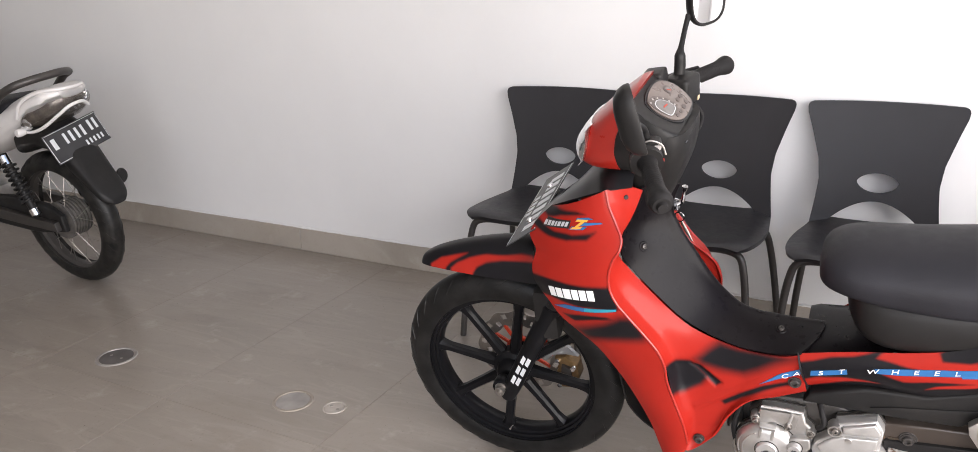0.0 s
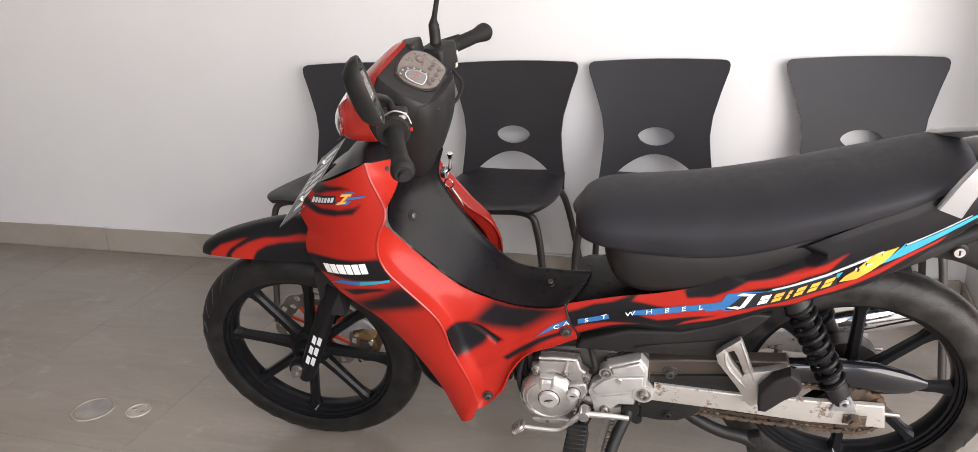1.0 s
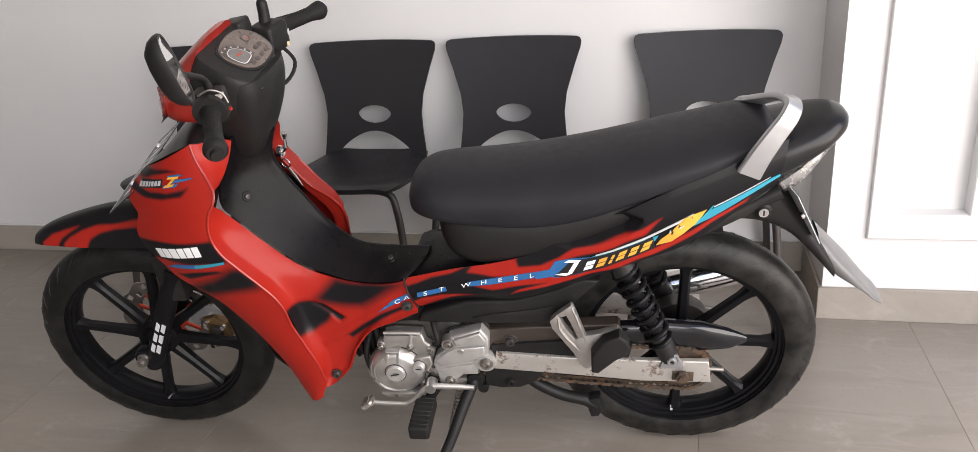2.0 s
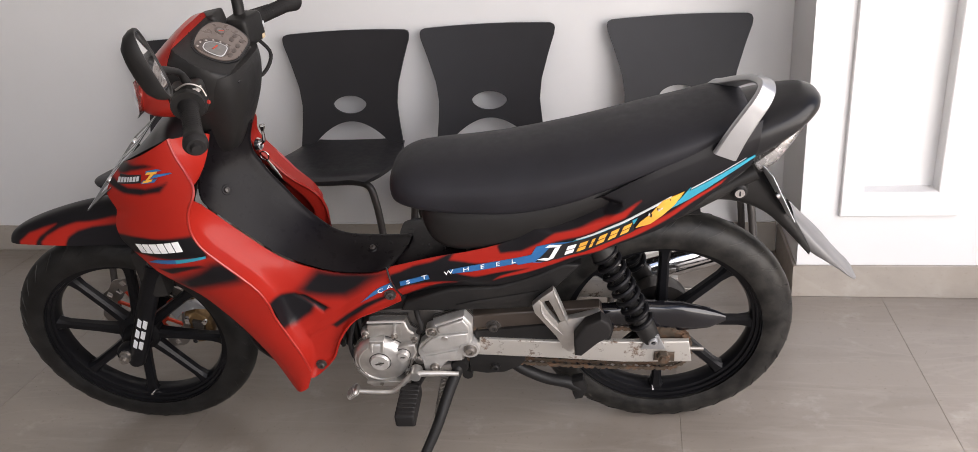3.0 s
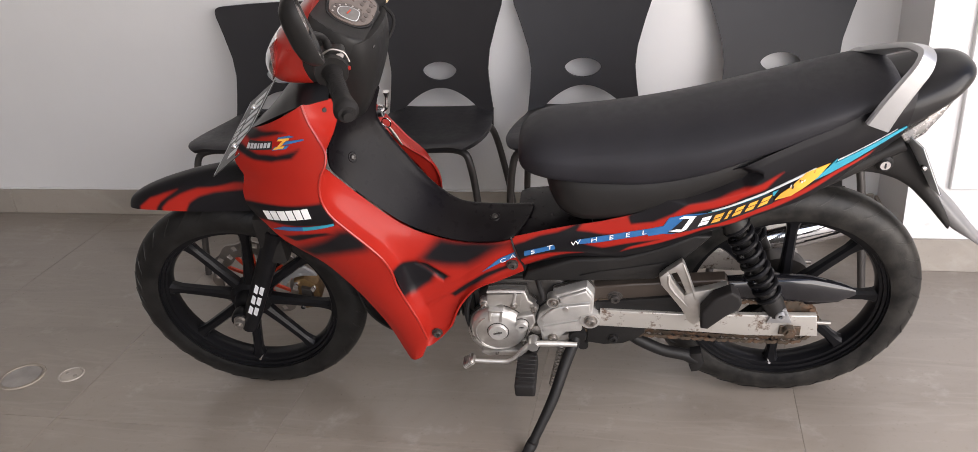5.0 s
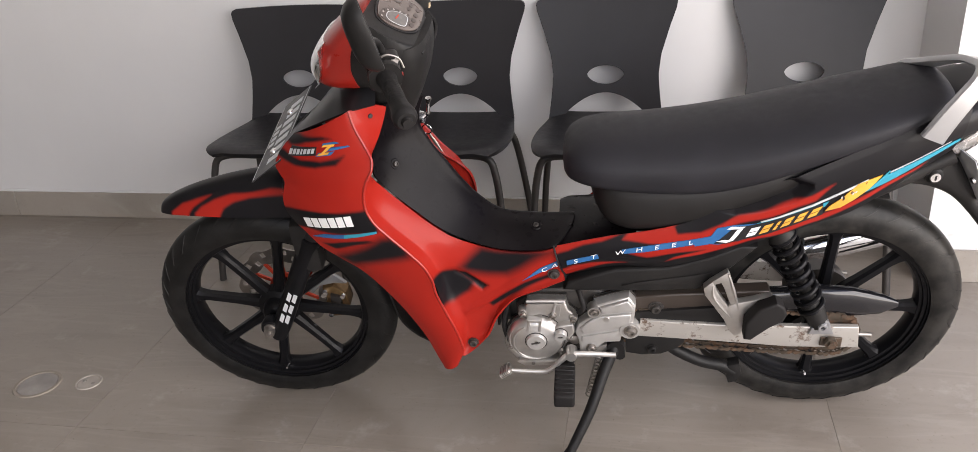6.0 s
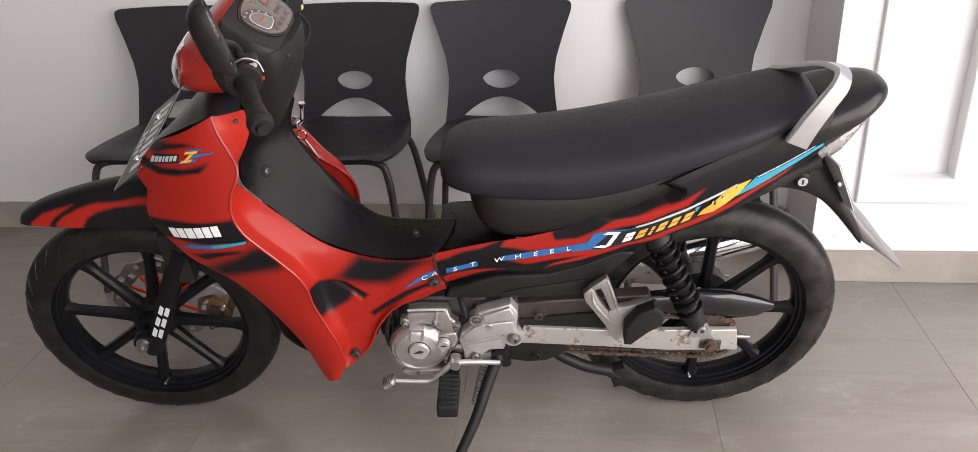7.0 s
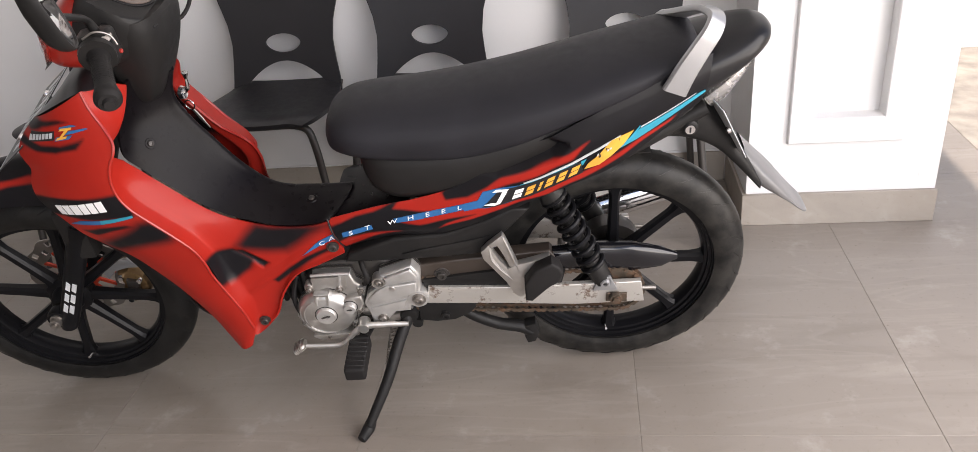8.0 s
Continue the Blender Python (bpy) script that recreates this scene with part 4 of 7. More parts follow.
DISH = ((0, 0.0), (0.15, 0.006), (0.3, 0.014), (0.45, 0.025), (0.6, 0.037), (0.74, 0.047), (0.84, 0.050), (0.93, 0.034), (1.0, 0.0))


def inner_rows(top, low, depth):
    rows = []
    for t, b, deep in zip(top, low, depth):
        t, b = np.array(t), np.array(b)
        rows.append([t * (1 - u) + b * u + np.array([0, deep * d, 0]) for u, d in DISH])
    return rows


NEAR_DEPTH = (0.1, 0.15, 0.2, 0.25, 0.3, 0.35, 0.40, 0.42, 0.40, 0.38, 0.3, 0.22, 0.2, 0.2, 0.18, 0.15)
FAR_DEPTH = (0.35, 0.5, 0.7, 0.85, 1.0, 1.0, 1.0, 0.75, 0.5, 0.3, 0.22, 0.2, 0.2, 0.2, 0.15)
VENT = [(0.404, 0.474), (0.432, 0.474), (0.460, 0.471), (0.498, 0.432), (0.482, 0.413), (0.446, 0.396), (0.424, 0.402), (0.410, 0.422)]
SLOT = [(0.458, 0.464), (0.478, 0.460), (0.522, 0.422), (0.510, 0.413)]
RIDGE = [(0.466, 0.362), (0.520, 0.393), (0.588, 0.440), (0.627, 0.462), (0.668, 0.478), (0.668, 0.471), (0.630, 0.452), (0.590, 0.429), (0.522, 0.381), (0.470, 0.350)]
# painted black: shade in the vent recess, airbrushed fade, shadow line under the ridge
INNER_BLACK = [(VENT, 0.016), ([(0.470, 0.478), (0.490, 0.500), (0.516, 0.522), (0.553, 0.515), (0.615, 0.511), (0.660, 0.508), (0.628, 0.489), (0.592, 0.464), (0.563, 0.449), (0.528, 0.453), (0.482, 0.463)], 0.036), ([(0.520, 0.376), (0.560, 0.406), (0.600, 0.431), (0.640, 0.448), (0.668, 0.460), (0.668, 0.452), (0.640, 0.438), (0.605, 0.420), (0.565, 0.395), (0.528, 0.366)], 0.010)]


# the slot's inner darkness is put into the paint as well
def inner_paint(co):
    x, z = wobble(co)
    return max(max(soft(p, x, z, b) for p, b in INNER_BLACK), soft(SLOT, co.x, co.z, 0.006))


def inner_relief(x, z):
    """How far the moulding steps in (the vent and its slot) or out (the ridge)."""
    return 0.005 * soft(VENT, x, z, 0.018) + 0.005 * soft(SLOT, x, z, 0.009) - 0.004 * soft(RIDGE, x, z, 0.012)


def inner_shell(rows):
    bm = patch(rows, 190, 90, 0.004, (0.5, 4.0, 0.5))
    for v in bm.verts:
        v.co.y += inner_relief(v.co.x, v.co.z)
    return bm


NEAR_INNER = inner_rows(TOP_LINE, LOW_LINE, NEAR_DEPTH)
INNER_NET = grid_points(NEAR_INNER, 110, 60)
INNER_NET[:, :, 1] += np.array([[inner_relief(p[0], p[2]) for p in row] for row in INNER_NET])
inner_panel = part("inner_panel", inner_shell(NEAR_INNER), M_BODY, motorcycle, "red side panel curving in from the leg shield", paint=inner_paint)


def sunk(x):
    """The far side of the step-through sits lower."""
    u = max(0.0, min(1.0, (x - 0.415) / 0.11))
    return u * u * (3 - 2 * u)


far_shell = tucked(flipped(inner_shell(inner_rows(FAR_TOP, FAR_LOW, FAR_DEPTH))))
for v in far_shell.verts:
    v.co.z -= 0.085 * sunk(v.co.x) + 0.035 * max(0.0, min(1.0, (v.co.x - 0.44) / 0.06))
spread(far_shell)
part("inner_panel", far_shell, M_BODY, motorcycle, "red side panel curving in from the leg shield", paint=inner_paint)

part("shield_lip", tube(SHIELD_LIP[:-1], 0.0026, 8, 110), M_RED, motorcycle, "rounded red edge of the leg shield")
part("shield_lip", spread(tucked(flipped(tube(FAR_LIP, 0.0042, 8, 90)))), M_RED, motorcycle, "rounded red edge of the leg shield")
# the flap that turns in from the shield's top towards the steering head
flap = part("shield_flap", patch([[(0.301, -0.130, 0.853), (0.318, -0.118, 0.853), (0.338, -0.098, 0.848), (0.359, -0.078, 0.833)],
                           [(0.309, -0.138, 0.822), (0.322, -0.118, 0.818), (0.336, -0.098, 0.812), (0.350, -0.082, 0.806)],
                           [(0.325, -0.148, 0.789), (0.328, -0.128, 0.785), (0.332, -0.110, 0.780), (0.338, -0.094, 0.776)],
                           [(0.336, -0.160, 0.764), (0.332, -0.142, 0.760), (0.329, -0.126, 0.757), (0.327, -0.112, 0.755)]], 30, 24, 0.004, (0.2, 0.1, 0.8)), M_BODY, motorcycle, "red inner flap of the leg shield")
part("screw_hole", moved(lathe([(0, -0.0012), (0.0045, -0.0012), (0.005, 0.002), (0, 0.002)], 14), Matrix.Translation((0.333, -0.104, 0.828)) @ Matrix.Rotation(radians(42), 4, "Z")), M_INK, flap)

# nose between the shields, and the black cover under the headlamp
nose = []
for (fx, fy, fz), (mx, mz) in zip(SHIELD_FRONT[:8], ((0.163, 0.772), (0.138, 0.755), (0.120, 0.738), (0.106, 0.716), (0.105, 0.702), (0.106, 0.690), (0.106, 0.658), (0.120, 0.622))):
    nose.append([(fx, fy, fz), (mx * 0.7 + fx * 0.3, fy * 0.5, mz * 0.7 + fz * 0.3), (mx, 0.01, mz), (mx + 0.012, 0.055, mz), (fx + 0.02, 0.105, fz - 0.01)])
part("front_cowl", patch(nose, 30, 24, 0.004, (0.4, 0, 0.7)), M_TAIL, motorcycle, "black front cowl behind the number plate")
crest = []
for (lx, ly, lz), (mx, mz) in zip(((0.172, -0.090, 0.788), (0.215, -0.103, 0.810), (0.258, -0.117, 0.832), (0.301, -0.129, 0.852), (0.345, -0.100, 0.850)), ((0.163, 0.773), (0.206, 0.813), (0.246, 0.851), (0.286, 0.872), (0.335, 0.880))):
    crest.append([(lx, ly, lz), (lx * 0.55 + mx * 0.45, ly * 0.62, lz * 0.45 + mz * 0.55 + 0.004), (mx, -0.012, mz), (mx + 0.004, 0.020, mz - 0.002), (lx, 0.088, lz - 0.030)])
part("upper_cowl", patch(crest, 30, 30, 0.004, (0.4, 0, 0.7)), M_TAIL, motorcycle, "glossy black cover under the headlamp")

# step-through cover
TUNNEL_EDGE = [(0.360, -0.078, 0.834), (0.349, -0.084, 0.805), (0.336, -0.096, 0.776), (0.326, -0.112, 0.742), (0.325, -0.122, 0.706), (0.343, -0.108, 0.662), (0.384, -0.100, 0.610), (0.441, -0.100, 0.557), (0.502, -0.100, 0.525), (0.552, -0.102, 0.510), (0.585, -0.103, 0.507), (0.610, -0.104, 0.507), (0.632, -0.105, 0.509), (0.650, -0.106, 0.513), (0.668, -0.107, 0.520)]
MID = [(0.415, 0.812), (0.402, 0.775), (0.401, 0.745), (0.412, 0.720), (0.425, 0.695), (0.447, 0.661), (0.473, 0.620), (0.505, 0.580), (0.545, 0.547), (0.580, 0.537), (0.605, 0.535), (0.632, 0.533), (0.655, 0.532), (0.680, 0.532), (0.705, 0.532)]
tunnel = []
for i, ((tx, ty, tz), (mx, mz)) in enumerate(zip(TUNNEL_EDGE, MID)):
    row = []
    low = max(0.0, min(1.0, (i - 3) / 5.0))
    for u in (-1, -0.85, -0.7, -0.5, -0.3, -0.15, 0, 0.55, 0.82, 1):
        if u <= 0:
            k = (1 - low) * (1 - abs(u)) ** 1.9 + low * (1 - abs(u) ** 2.2)
            row.append((tx + (mx - tx) * k, ty * 0.98 * abs(u), tz + 0.004 + (mz - tz) * k))
        else:
            k = 1 - u ** 1.6
            fall = sunk(mx - 0.02)
            lat = (0.07 * tz + 0.096) * (0.46 + 0.015 * fall) * u
            row.append((tx + (mx - tx) * k, lat, (tz + 0.004 + (mz - tz) * k) * (1 - fall) + (mz - 0.095 * u ** 1.5) * fall))
    tunnel.append(row)
tunnel_cover = part("step_through_cover", patch(tunnel, 80, 48, 0.004, (0.35, 0, 0.4)), M_BLKTUN, motorcycle, "black grained plastic step-through cover")
for at, face in (((0.3560, -0.0710, 0.7035), (0.747, -0.55, 0.378)), ((0.6260, -0.0470, 0.5345), (-0.05, -0.22, 0.97))):
    turn = Matrix.Translation(at) @ Vector(face).to_track_quat("Y", "Z").to_matrix().to_4x4()
    part("screw_seat", moved(lathe([(0, 0.0004), (0.0100, 0.0004), (0.0118, -0.002), (0, -0.002)], 20), turn), M_BLKTUN, tunnel_cover)
    part("screw", moved(lathe([(0, 0.003), (0.0025, 0.003), (0.0030, 0.0050), (0.0052, 0.0044), (0.0064, 0.0010), (0, 0.0)], 16), turn), M_TUBE, tunnel_cover, "dark screw")
part("rear_floor_cover", loft([oval(x, w, z0, z1, 2.7) for x, w, z0, z1 in ((0.672, 0.092, 0.47, 0.526), (0.690, 0.098, 0.47, 0.531), (0.74, 0.100, 0.48, 0.530), (0.80, 0.097, 0.49, 0.540), (0.83, 0.09, 0.50, 0.545))]), M_BLKTUN, motorcycle, "black cover ahead of the seat")

# seat
seat_sections = [(0.686, 0.026, 0.676, 0.694), (0.690, 0.060, 0.664, 0.709), (0.702, 0.084, 0.657, 0.722), (0.730, 0.102, 0.650, 0.734), (0.775, 0.112, 0.642, 0.740), (0.86, 0.119, 0.633, 0.745), (0.95, 0.124, 0.633, 0.754), (1.04, 0.127, 0.653, 0.767), (1.12, 0.127, 0.684, 0.781), (1.20, 0.124, 0.718, 0.797), (1.28, 0.116, 0.752, 0.813), (1.335, 0.104, 0.778, 0.826), (1.365, 0.088, 0.792, 0.828), (1.380, 0.066, 0.800, 0.823), (1.386, 0.030, 0.806, 0.817)]
ss = spline([(x, w, a, b) for x, w, a, b in seat_sections], 56)
part("seat", loft([seat_ring(x, w, a, b) for x, w, a, b in ss]), M_SEAT, motorcycle, "long black vinyl seat")
part("seat_base", loft([oval(x, w, a, b, 3.2, 28) for x, w, a, b in spline([(0.740, 0.040, 0.618, 0.664), (0.750, 0.074, 0.590, 0.668), (0.772, 0.100, 0.560, 0.672), (0.810, 0.114, 0.545, 0.676), (0.88, 0.120, 0.548, 0.678), (0.97, 0.122, 0.570, 0.682), (1.06, 0.118, 0.610, 0.70), (1.16, 0.108, 0.655, 0.73)], 24)]), M_BOX, motorcycle, "dull black box below the seat")

# side covers
COVER_TOP = [(0.666, 0.521), (0.770, 0.550), (0.854, 0.568), (0.931, 0.592), (1.000, 0.630), (1.060, 0.660), (1.150, 0.708), (1.220, 0.742), (1.280, 0.769), (1.340, 0.794), (1.400, 0.818)]
COVER_LOW = [(0.687, 0.446), (0.790, 0.474), (0.890, 0.477), (0.976, 0.505), (1.027, 0.527), (1.102, 0.560), (1.163, 0.584), (1.222, 0.608), (1.279, 0.647), (1.323, 0.681), (1.385, 0.722)]
COVER_LAT = [0.110, 0.118, 0.124, 0.128, 0.130, 0.131, 0.130, 0.127, 0.122, 0.114, 0.100]


def cover_rows():
    rows = []
    for (tx, tz), (lx, lz), w in zip(COVER_TOP, COVER_LOW, COVER_LAT):
        rows.append([(tx * (1 - u) + lx * u, -(w - 0.016 + 0.020 * math.sin(math.pi * (0.12 + 0.80 * u))), tz * (1 - u) + lz * u) for u in (0, 0.15, 0.35, 0.55, 0.75, 0.9, 1.0)])
    return rows


COVER_RED = [
    ([(0.800, 0.545), (0.820, 0.570), (0.869, 0.592), (0.913, 0.615), (0.985, 0.638), (0.964, 0.617), (0.921, 0.594), (0.903, 0.581), (0.908, 0.568), (0.949, 0.572), (0.988, 0.590), (1.018, 0.609), (1.049, 0.619), (1.108, 0.639), (1.144, 0.656), (1.182, 0.681), (1.152, 0.646), (1.100, 0.617), (1.050, 0.602), (1.005, 0.587), (0.970, 0.562), (0.900, 0.546), (0.850, 0.543)], 0.008),
    ([(0.812, 0.520), (0.868, 0.535), (0.933, 0.549), (0.981, 0.556), (1.02, 0.552), (1.075, 0.568), (1.13, 0.590), (1.20, 0.628), (1.281, 0.680), (1.340, 0.710), (1.332, 0.698), (1.281, 0.668), (1.234, 0.636), (1.165, 0.591), (1.106, 0.563), (1.044, 0.550), (0.997, 0.535), (0.950, 0.516), (0.888, 0.496), (0.902, 0.508), (0.958, 0.532), (0.900, 0.521), (0.850, 0.511)], 0.008),
    ([(0.650, 0.526), (0.690, 0.534), (0.740, 0.545), (0.806, 0.560), (0.762, 0.540), (0.722, 0.528), (0.690, 0.512), (0.650, 0.500)], 0.009),
    ([(0.670, 0.440), (0.676, 0.468), (0.700, 0.479), (0.745, 0.489), (0.812, 0.494), (0.755, 0.478), (0.710, 0.460)], 0.009),
]


SCOOP = [(0.975, 0.627), (1.015, 0.646), (1.066, 0.668), (1.109, 0.681), (1.140, 0.672), (1.115, 0.648), (1.056, 0.629), (1.010, 0.621)]


def cover_paint(co):
    x, z = wobble(co)
    return max(1.0 - max(soft(p, x, z, b) for p, b in COVER_RED), soft(SCOOP, co.x, co.z, 0.008))


def scooped(bm):
    """The hand scoop below the seat's edge."""
    for v in bm.verts:
        v.co.y += 0.020 * soft(SCOOP, v.co.x, v.co.z, 0.016)
    return bm


COVER_NET = grid_points(cover_rows(), 150, 34)
side_cover = part("side_cover", scooped(patch(cover_rows(), 230, 46, 0.004, (1.0, 4.0, 0.55))), M_BODY, motorcycle, "red and black flamed side cover", paint=cover_paint)
far_cover = flipped(patch(cover_rows(), 230, 46, 0.004, (1.0, 4.0, 0.55)))
for v in far_cover.verts:
    u = max(0.0, min(1.0, (v.co.x - 0.85) / 0.25))
    v.co.y -= 0.055 * u
    v.co.z -= 0.020 * u + 0.075 * max(0.0, min(1.0, (0.84 - v.co.x) / 0.14))
part("side_cover", far_cover, M_BODY, motorcycle, "red and black flamed side cover", paint=cover_paint)
under = [(0.680, 0.412), (0.692, 0.436), (0.790, 0.468), (0.894, 0.472), (0.974, 0.498), (1.032, 0.526), (1.066, 0.522), (1.024, 0.476), (0.984, 0.436), (0.956, 0.414), (0.863, 0.410), (0.742, 0.410)]
part("lower_side_cover", joined(plate(under, -0.112, -0.070, 0.008, 3), plate([(0.80, 0.428), (0.93, 0.432), (0.98, 0.462), (0.93, 0.452), (0.84, 0.438)], -0.1155, -0.108, 0.002)), M_BLK, motorcycle, "black plastic cover above the engine")
part("lower_side_cover", flipped(plate(under, -0.112, -0.070, 0.008, 3)), M_BLK, motorcycle)

# tail
tail = spline([(1.20, 0.105, 0.650, 0.745), (1.28, 0.108, 0.672, 0.782), (1.36, 0.102, 0.702, 0.812), (1.42, 0.092, 0.733, 0.826), (1.465, 0.078, 0.762, 0.833), (1.492, 0.060, 0.782, 0.835), (1.509, 0.040, 0.798, 0.830), (1.517, 0.014, 0.810, 0.822)], 34)
tail_cover = part("tail_cover", loft([oval(x, w, a, b, 2.5, 36) for x, w, a, b in tail]), M_TAIL, motorcycle, "satin black tail cover")
rail = []
p = spline([(1.329, -0.130, 0.768), (1.347, -0.129, 0.805), (1.370, -0.124, 0.842), (1.391, -0.115, 0.872), (1.400, -0.094, 0.884), (1.394, -0.052, 0.880), (1.379, 0.0, 0.858), (1.358, 0.050, 0.829), (1.346, 0.090, 0.806), (1.336, 0.112, 0.776), (1.328, 0.120, 0.748)], 70)
rings = []
for i, q in enumerate(p):
    s = abs(i / 69 * 2 - 1)
    w = 0.0150 + 0.0075 * s ** 2
    tang = p[min(i + 1, 69)] - p[max(i - 1, 0)]
    tang /= np.linalg.norm(tang)
    out = np.array([0.25, -1.0 if q[1] < 0 else 1.0, 0.35]) * min(1, abs(q[1]) / 0.09) + np.array([0.25, 0, 1.0]) * (1 - min(1, abs(q[1]) / 0.12))
    out -= tang * out.dot(tang)
    out /= np.linalg.norm(out)
    across = np.cross(tang, out)
    rings.append([q + across * (w * cx) + out * (0.0060 * cy) for cx, cy in ((-1, -0.7), (-0.9, -1), (0.9, -1), (1, -0.7), (1, 0.5), (0.86, 1), (-0.86, 1), (-1, 0.5))])
rail.append(loft(rings))
part("grab_rail", joined(*rail), M_SILVER, motorcycle, "silver painted grab rail behind the seat")

# tail lamp, rear mudguard and plate
lens = [oval(x, w, a, b, 3.0, 24) for x, w, a, b in ((1.394, 0.060, 0.676, 0.716), (1.412, 0.064, 0.680, 0.735), (1.438, 0.064, 0.700, 0.756), (1.462, 0.058, 0.736, 0.778), (1.486, 0.042, 0.766, 0.795))]
tail_lamp = part("tail_lamp", loft(lens), M_LENS, motorcycle, "clear tail lamp lens")
part("lamp_bowl", loft([oval(x, w, a, b, 3.0, 20) for x, w, a, b in ((1.398, 0.054, 0.683, 0.712), (1.414, 0.057, 0.688, 0.730), (1.438, 0.056, 0.708, 0.750), (1.462, 0.050, 0.742, 0.772), (1.480, 0.036, 0.768, 0.786))]), M_LAMPFLUTE, tail_lamp, "bright lamp reflector")
mud = [(1.235, 0.596, 0.690, 0.086), (1.300, 0.626, 0.725, 0.086), (1.350, 0.626, 0.742, 0.084), (1.390, 0.612, 0.724, 0.076), (1.430, 0.588, 0.668, 0.066), (1.470, 0.548, 0.602, 0.060), (1.500, 0.512, 0.556, 0.056), (1.526, 0.480, 0.512, 0.050)]
rear_mud = part("rear_mudguard", loft([oval(x, w, a, b, 3.2, 28) for x, a, b, w in spline([(m[0], m[1], m[2], m[3]) for m in mud], 24)]), M_BLK, motorcycle, "black rear mudguard")
part("mud_flap", loft([oval(x, w, a, b, 3.0, 24) for x, a, b, w in spline([(1.490, 0.524, 0.578, 0.040), (1.526, 0.486, 0.536, 0.050), (1.560, 0.462, 0.498, 0.052), (1.590, 0.440, 0.460, 0.046), (1.612, 0.421, 0.433, 0.042), (1.628, 0.4090, 0.417, 0.036), (1.635, 0.4045, 0.409, 0.024)], 20)]), M_GREYFLAP, rear_mud, "silver grey mudguard extension")
plate_at = Matrix.Translation((1.424, 0.022, 0.650)) @ Matrix.Rotation(radians(13), 4, "Z") @ Matrix.Rotation(radians(-26), 4, "Y")
rear_plate = part("number_plate", moved(box(-0.0010, 0.0010, -0.122, 0.122, -0.062, 0.062, 0.0006, 1), plate_at), M_SILDEC, motorcycle, "rear number plate with bare metal back")
part("plate_enamel", moved(box(0.0012, 0.0022, -0.121, 0.121, -0.061, 0.061), plate_at), M_PLATE, rear_plate, "black plate face")
for i in range(6):
    part("plate_bar", moved(box(0.0024, 0.0030, -0.085 + 0.034 * i, -0.062 + 0.034 * i, -0.005, 0.038), plate_at), M_WHITE, rear_plate)
part("plate_bolt", moved(lathe([(0, -0.006), (0.006, -0.005), (0.007, -0.002), (0.007, 0.003), (0, 0.003)], 14), plate_at @ Matrix.Translation((-0.002, -0.100, 0.0)) @ Matrix.Rotation(radians(-90), 4, "Z")), M_CHROME, rear_plate, "bright plate bolt")
lock = part("seat_lock", lathe([(0, -0.087), (0.0075, -0.087), (0.009, -0.090), (0.011, -0.090), (0.012, -0.088), (0.016, -0.085), (0.018, -0.070), (0, -0.070)], 24, (1.370, 0, 0.664)), M_BLK, motorcycle, "round seat lock")
part("lock_barrel", joined(lathe([(0, -0.0912), (0.0092, -0.0912), (0.0098, -0.0895), (0, -0.0895)], 20, (1.370, 0, 0.664))), M_CHROME, lock)
part("keyhole", box(1.3685, 1.3715, -0.0922, -0.0915, 0.659, 0.669), M_INK, lock)

# headlamp cowl: red front shell, black rear shell with the dials
def ring_xy(z, x0, x1, hw, n=32, power=2.5, lo=0.0, hi=1.0):
    """A level section of the cowl, kept between two shares of its length."""
    out = []
    for a in np.linspace(0, 2 * np.pi, n, endpoint=False):
        c, s = math.cos(a), math.sin(a)
        u = 0.5 - 0.5 * math.copysign(abs(c) ** (2 / power), c)
        u = min(max(u, lo), hi)
        out.append((x0 + (x1 - x0) * u, (hw if s < 0 else hw * 0.92) * math.copysign(abs(s) ** (2 / power), s), z))
    return out


COWL = spline([(0.877, 0.222, 0.420, 0.084), (0.888, 0.218, 0.428, 0.094), (0.915, 0.219, 0.438, 0.102), (0.945, 0.237, 0.444, 0.105), (0.975, 0.267, 0.436, 0.103), (1.000, 0.297, 0.420, 0.098), (1.015, 0.316, 0.404, 0.088), (1.026, 0.330, 0.388, 0.070), (1.034, 0.342, 0.372, 0.044)], 26)


def split_at(z):
    return float(np.interp(z, [0.882, 0.917, 0.948, 0.986, 1.020, 1.040], [0.318, 0.312, 0.317, 0.330, 0.346, 0.358]))


def cowl_shell(front):
    rings = []
    for z, x0, x1, hw in COWL:
        k = (split_at(z) - x0) / (x1 - x0)
        grow = 0.0015 if front else 0.0
        rings.append(ring_xy(z, x0 - grow, x1, hw + grow, 48, 2.7, 0.0 if front else k - 0.02, k if front else 1.0))
    return loft(rings)


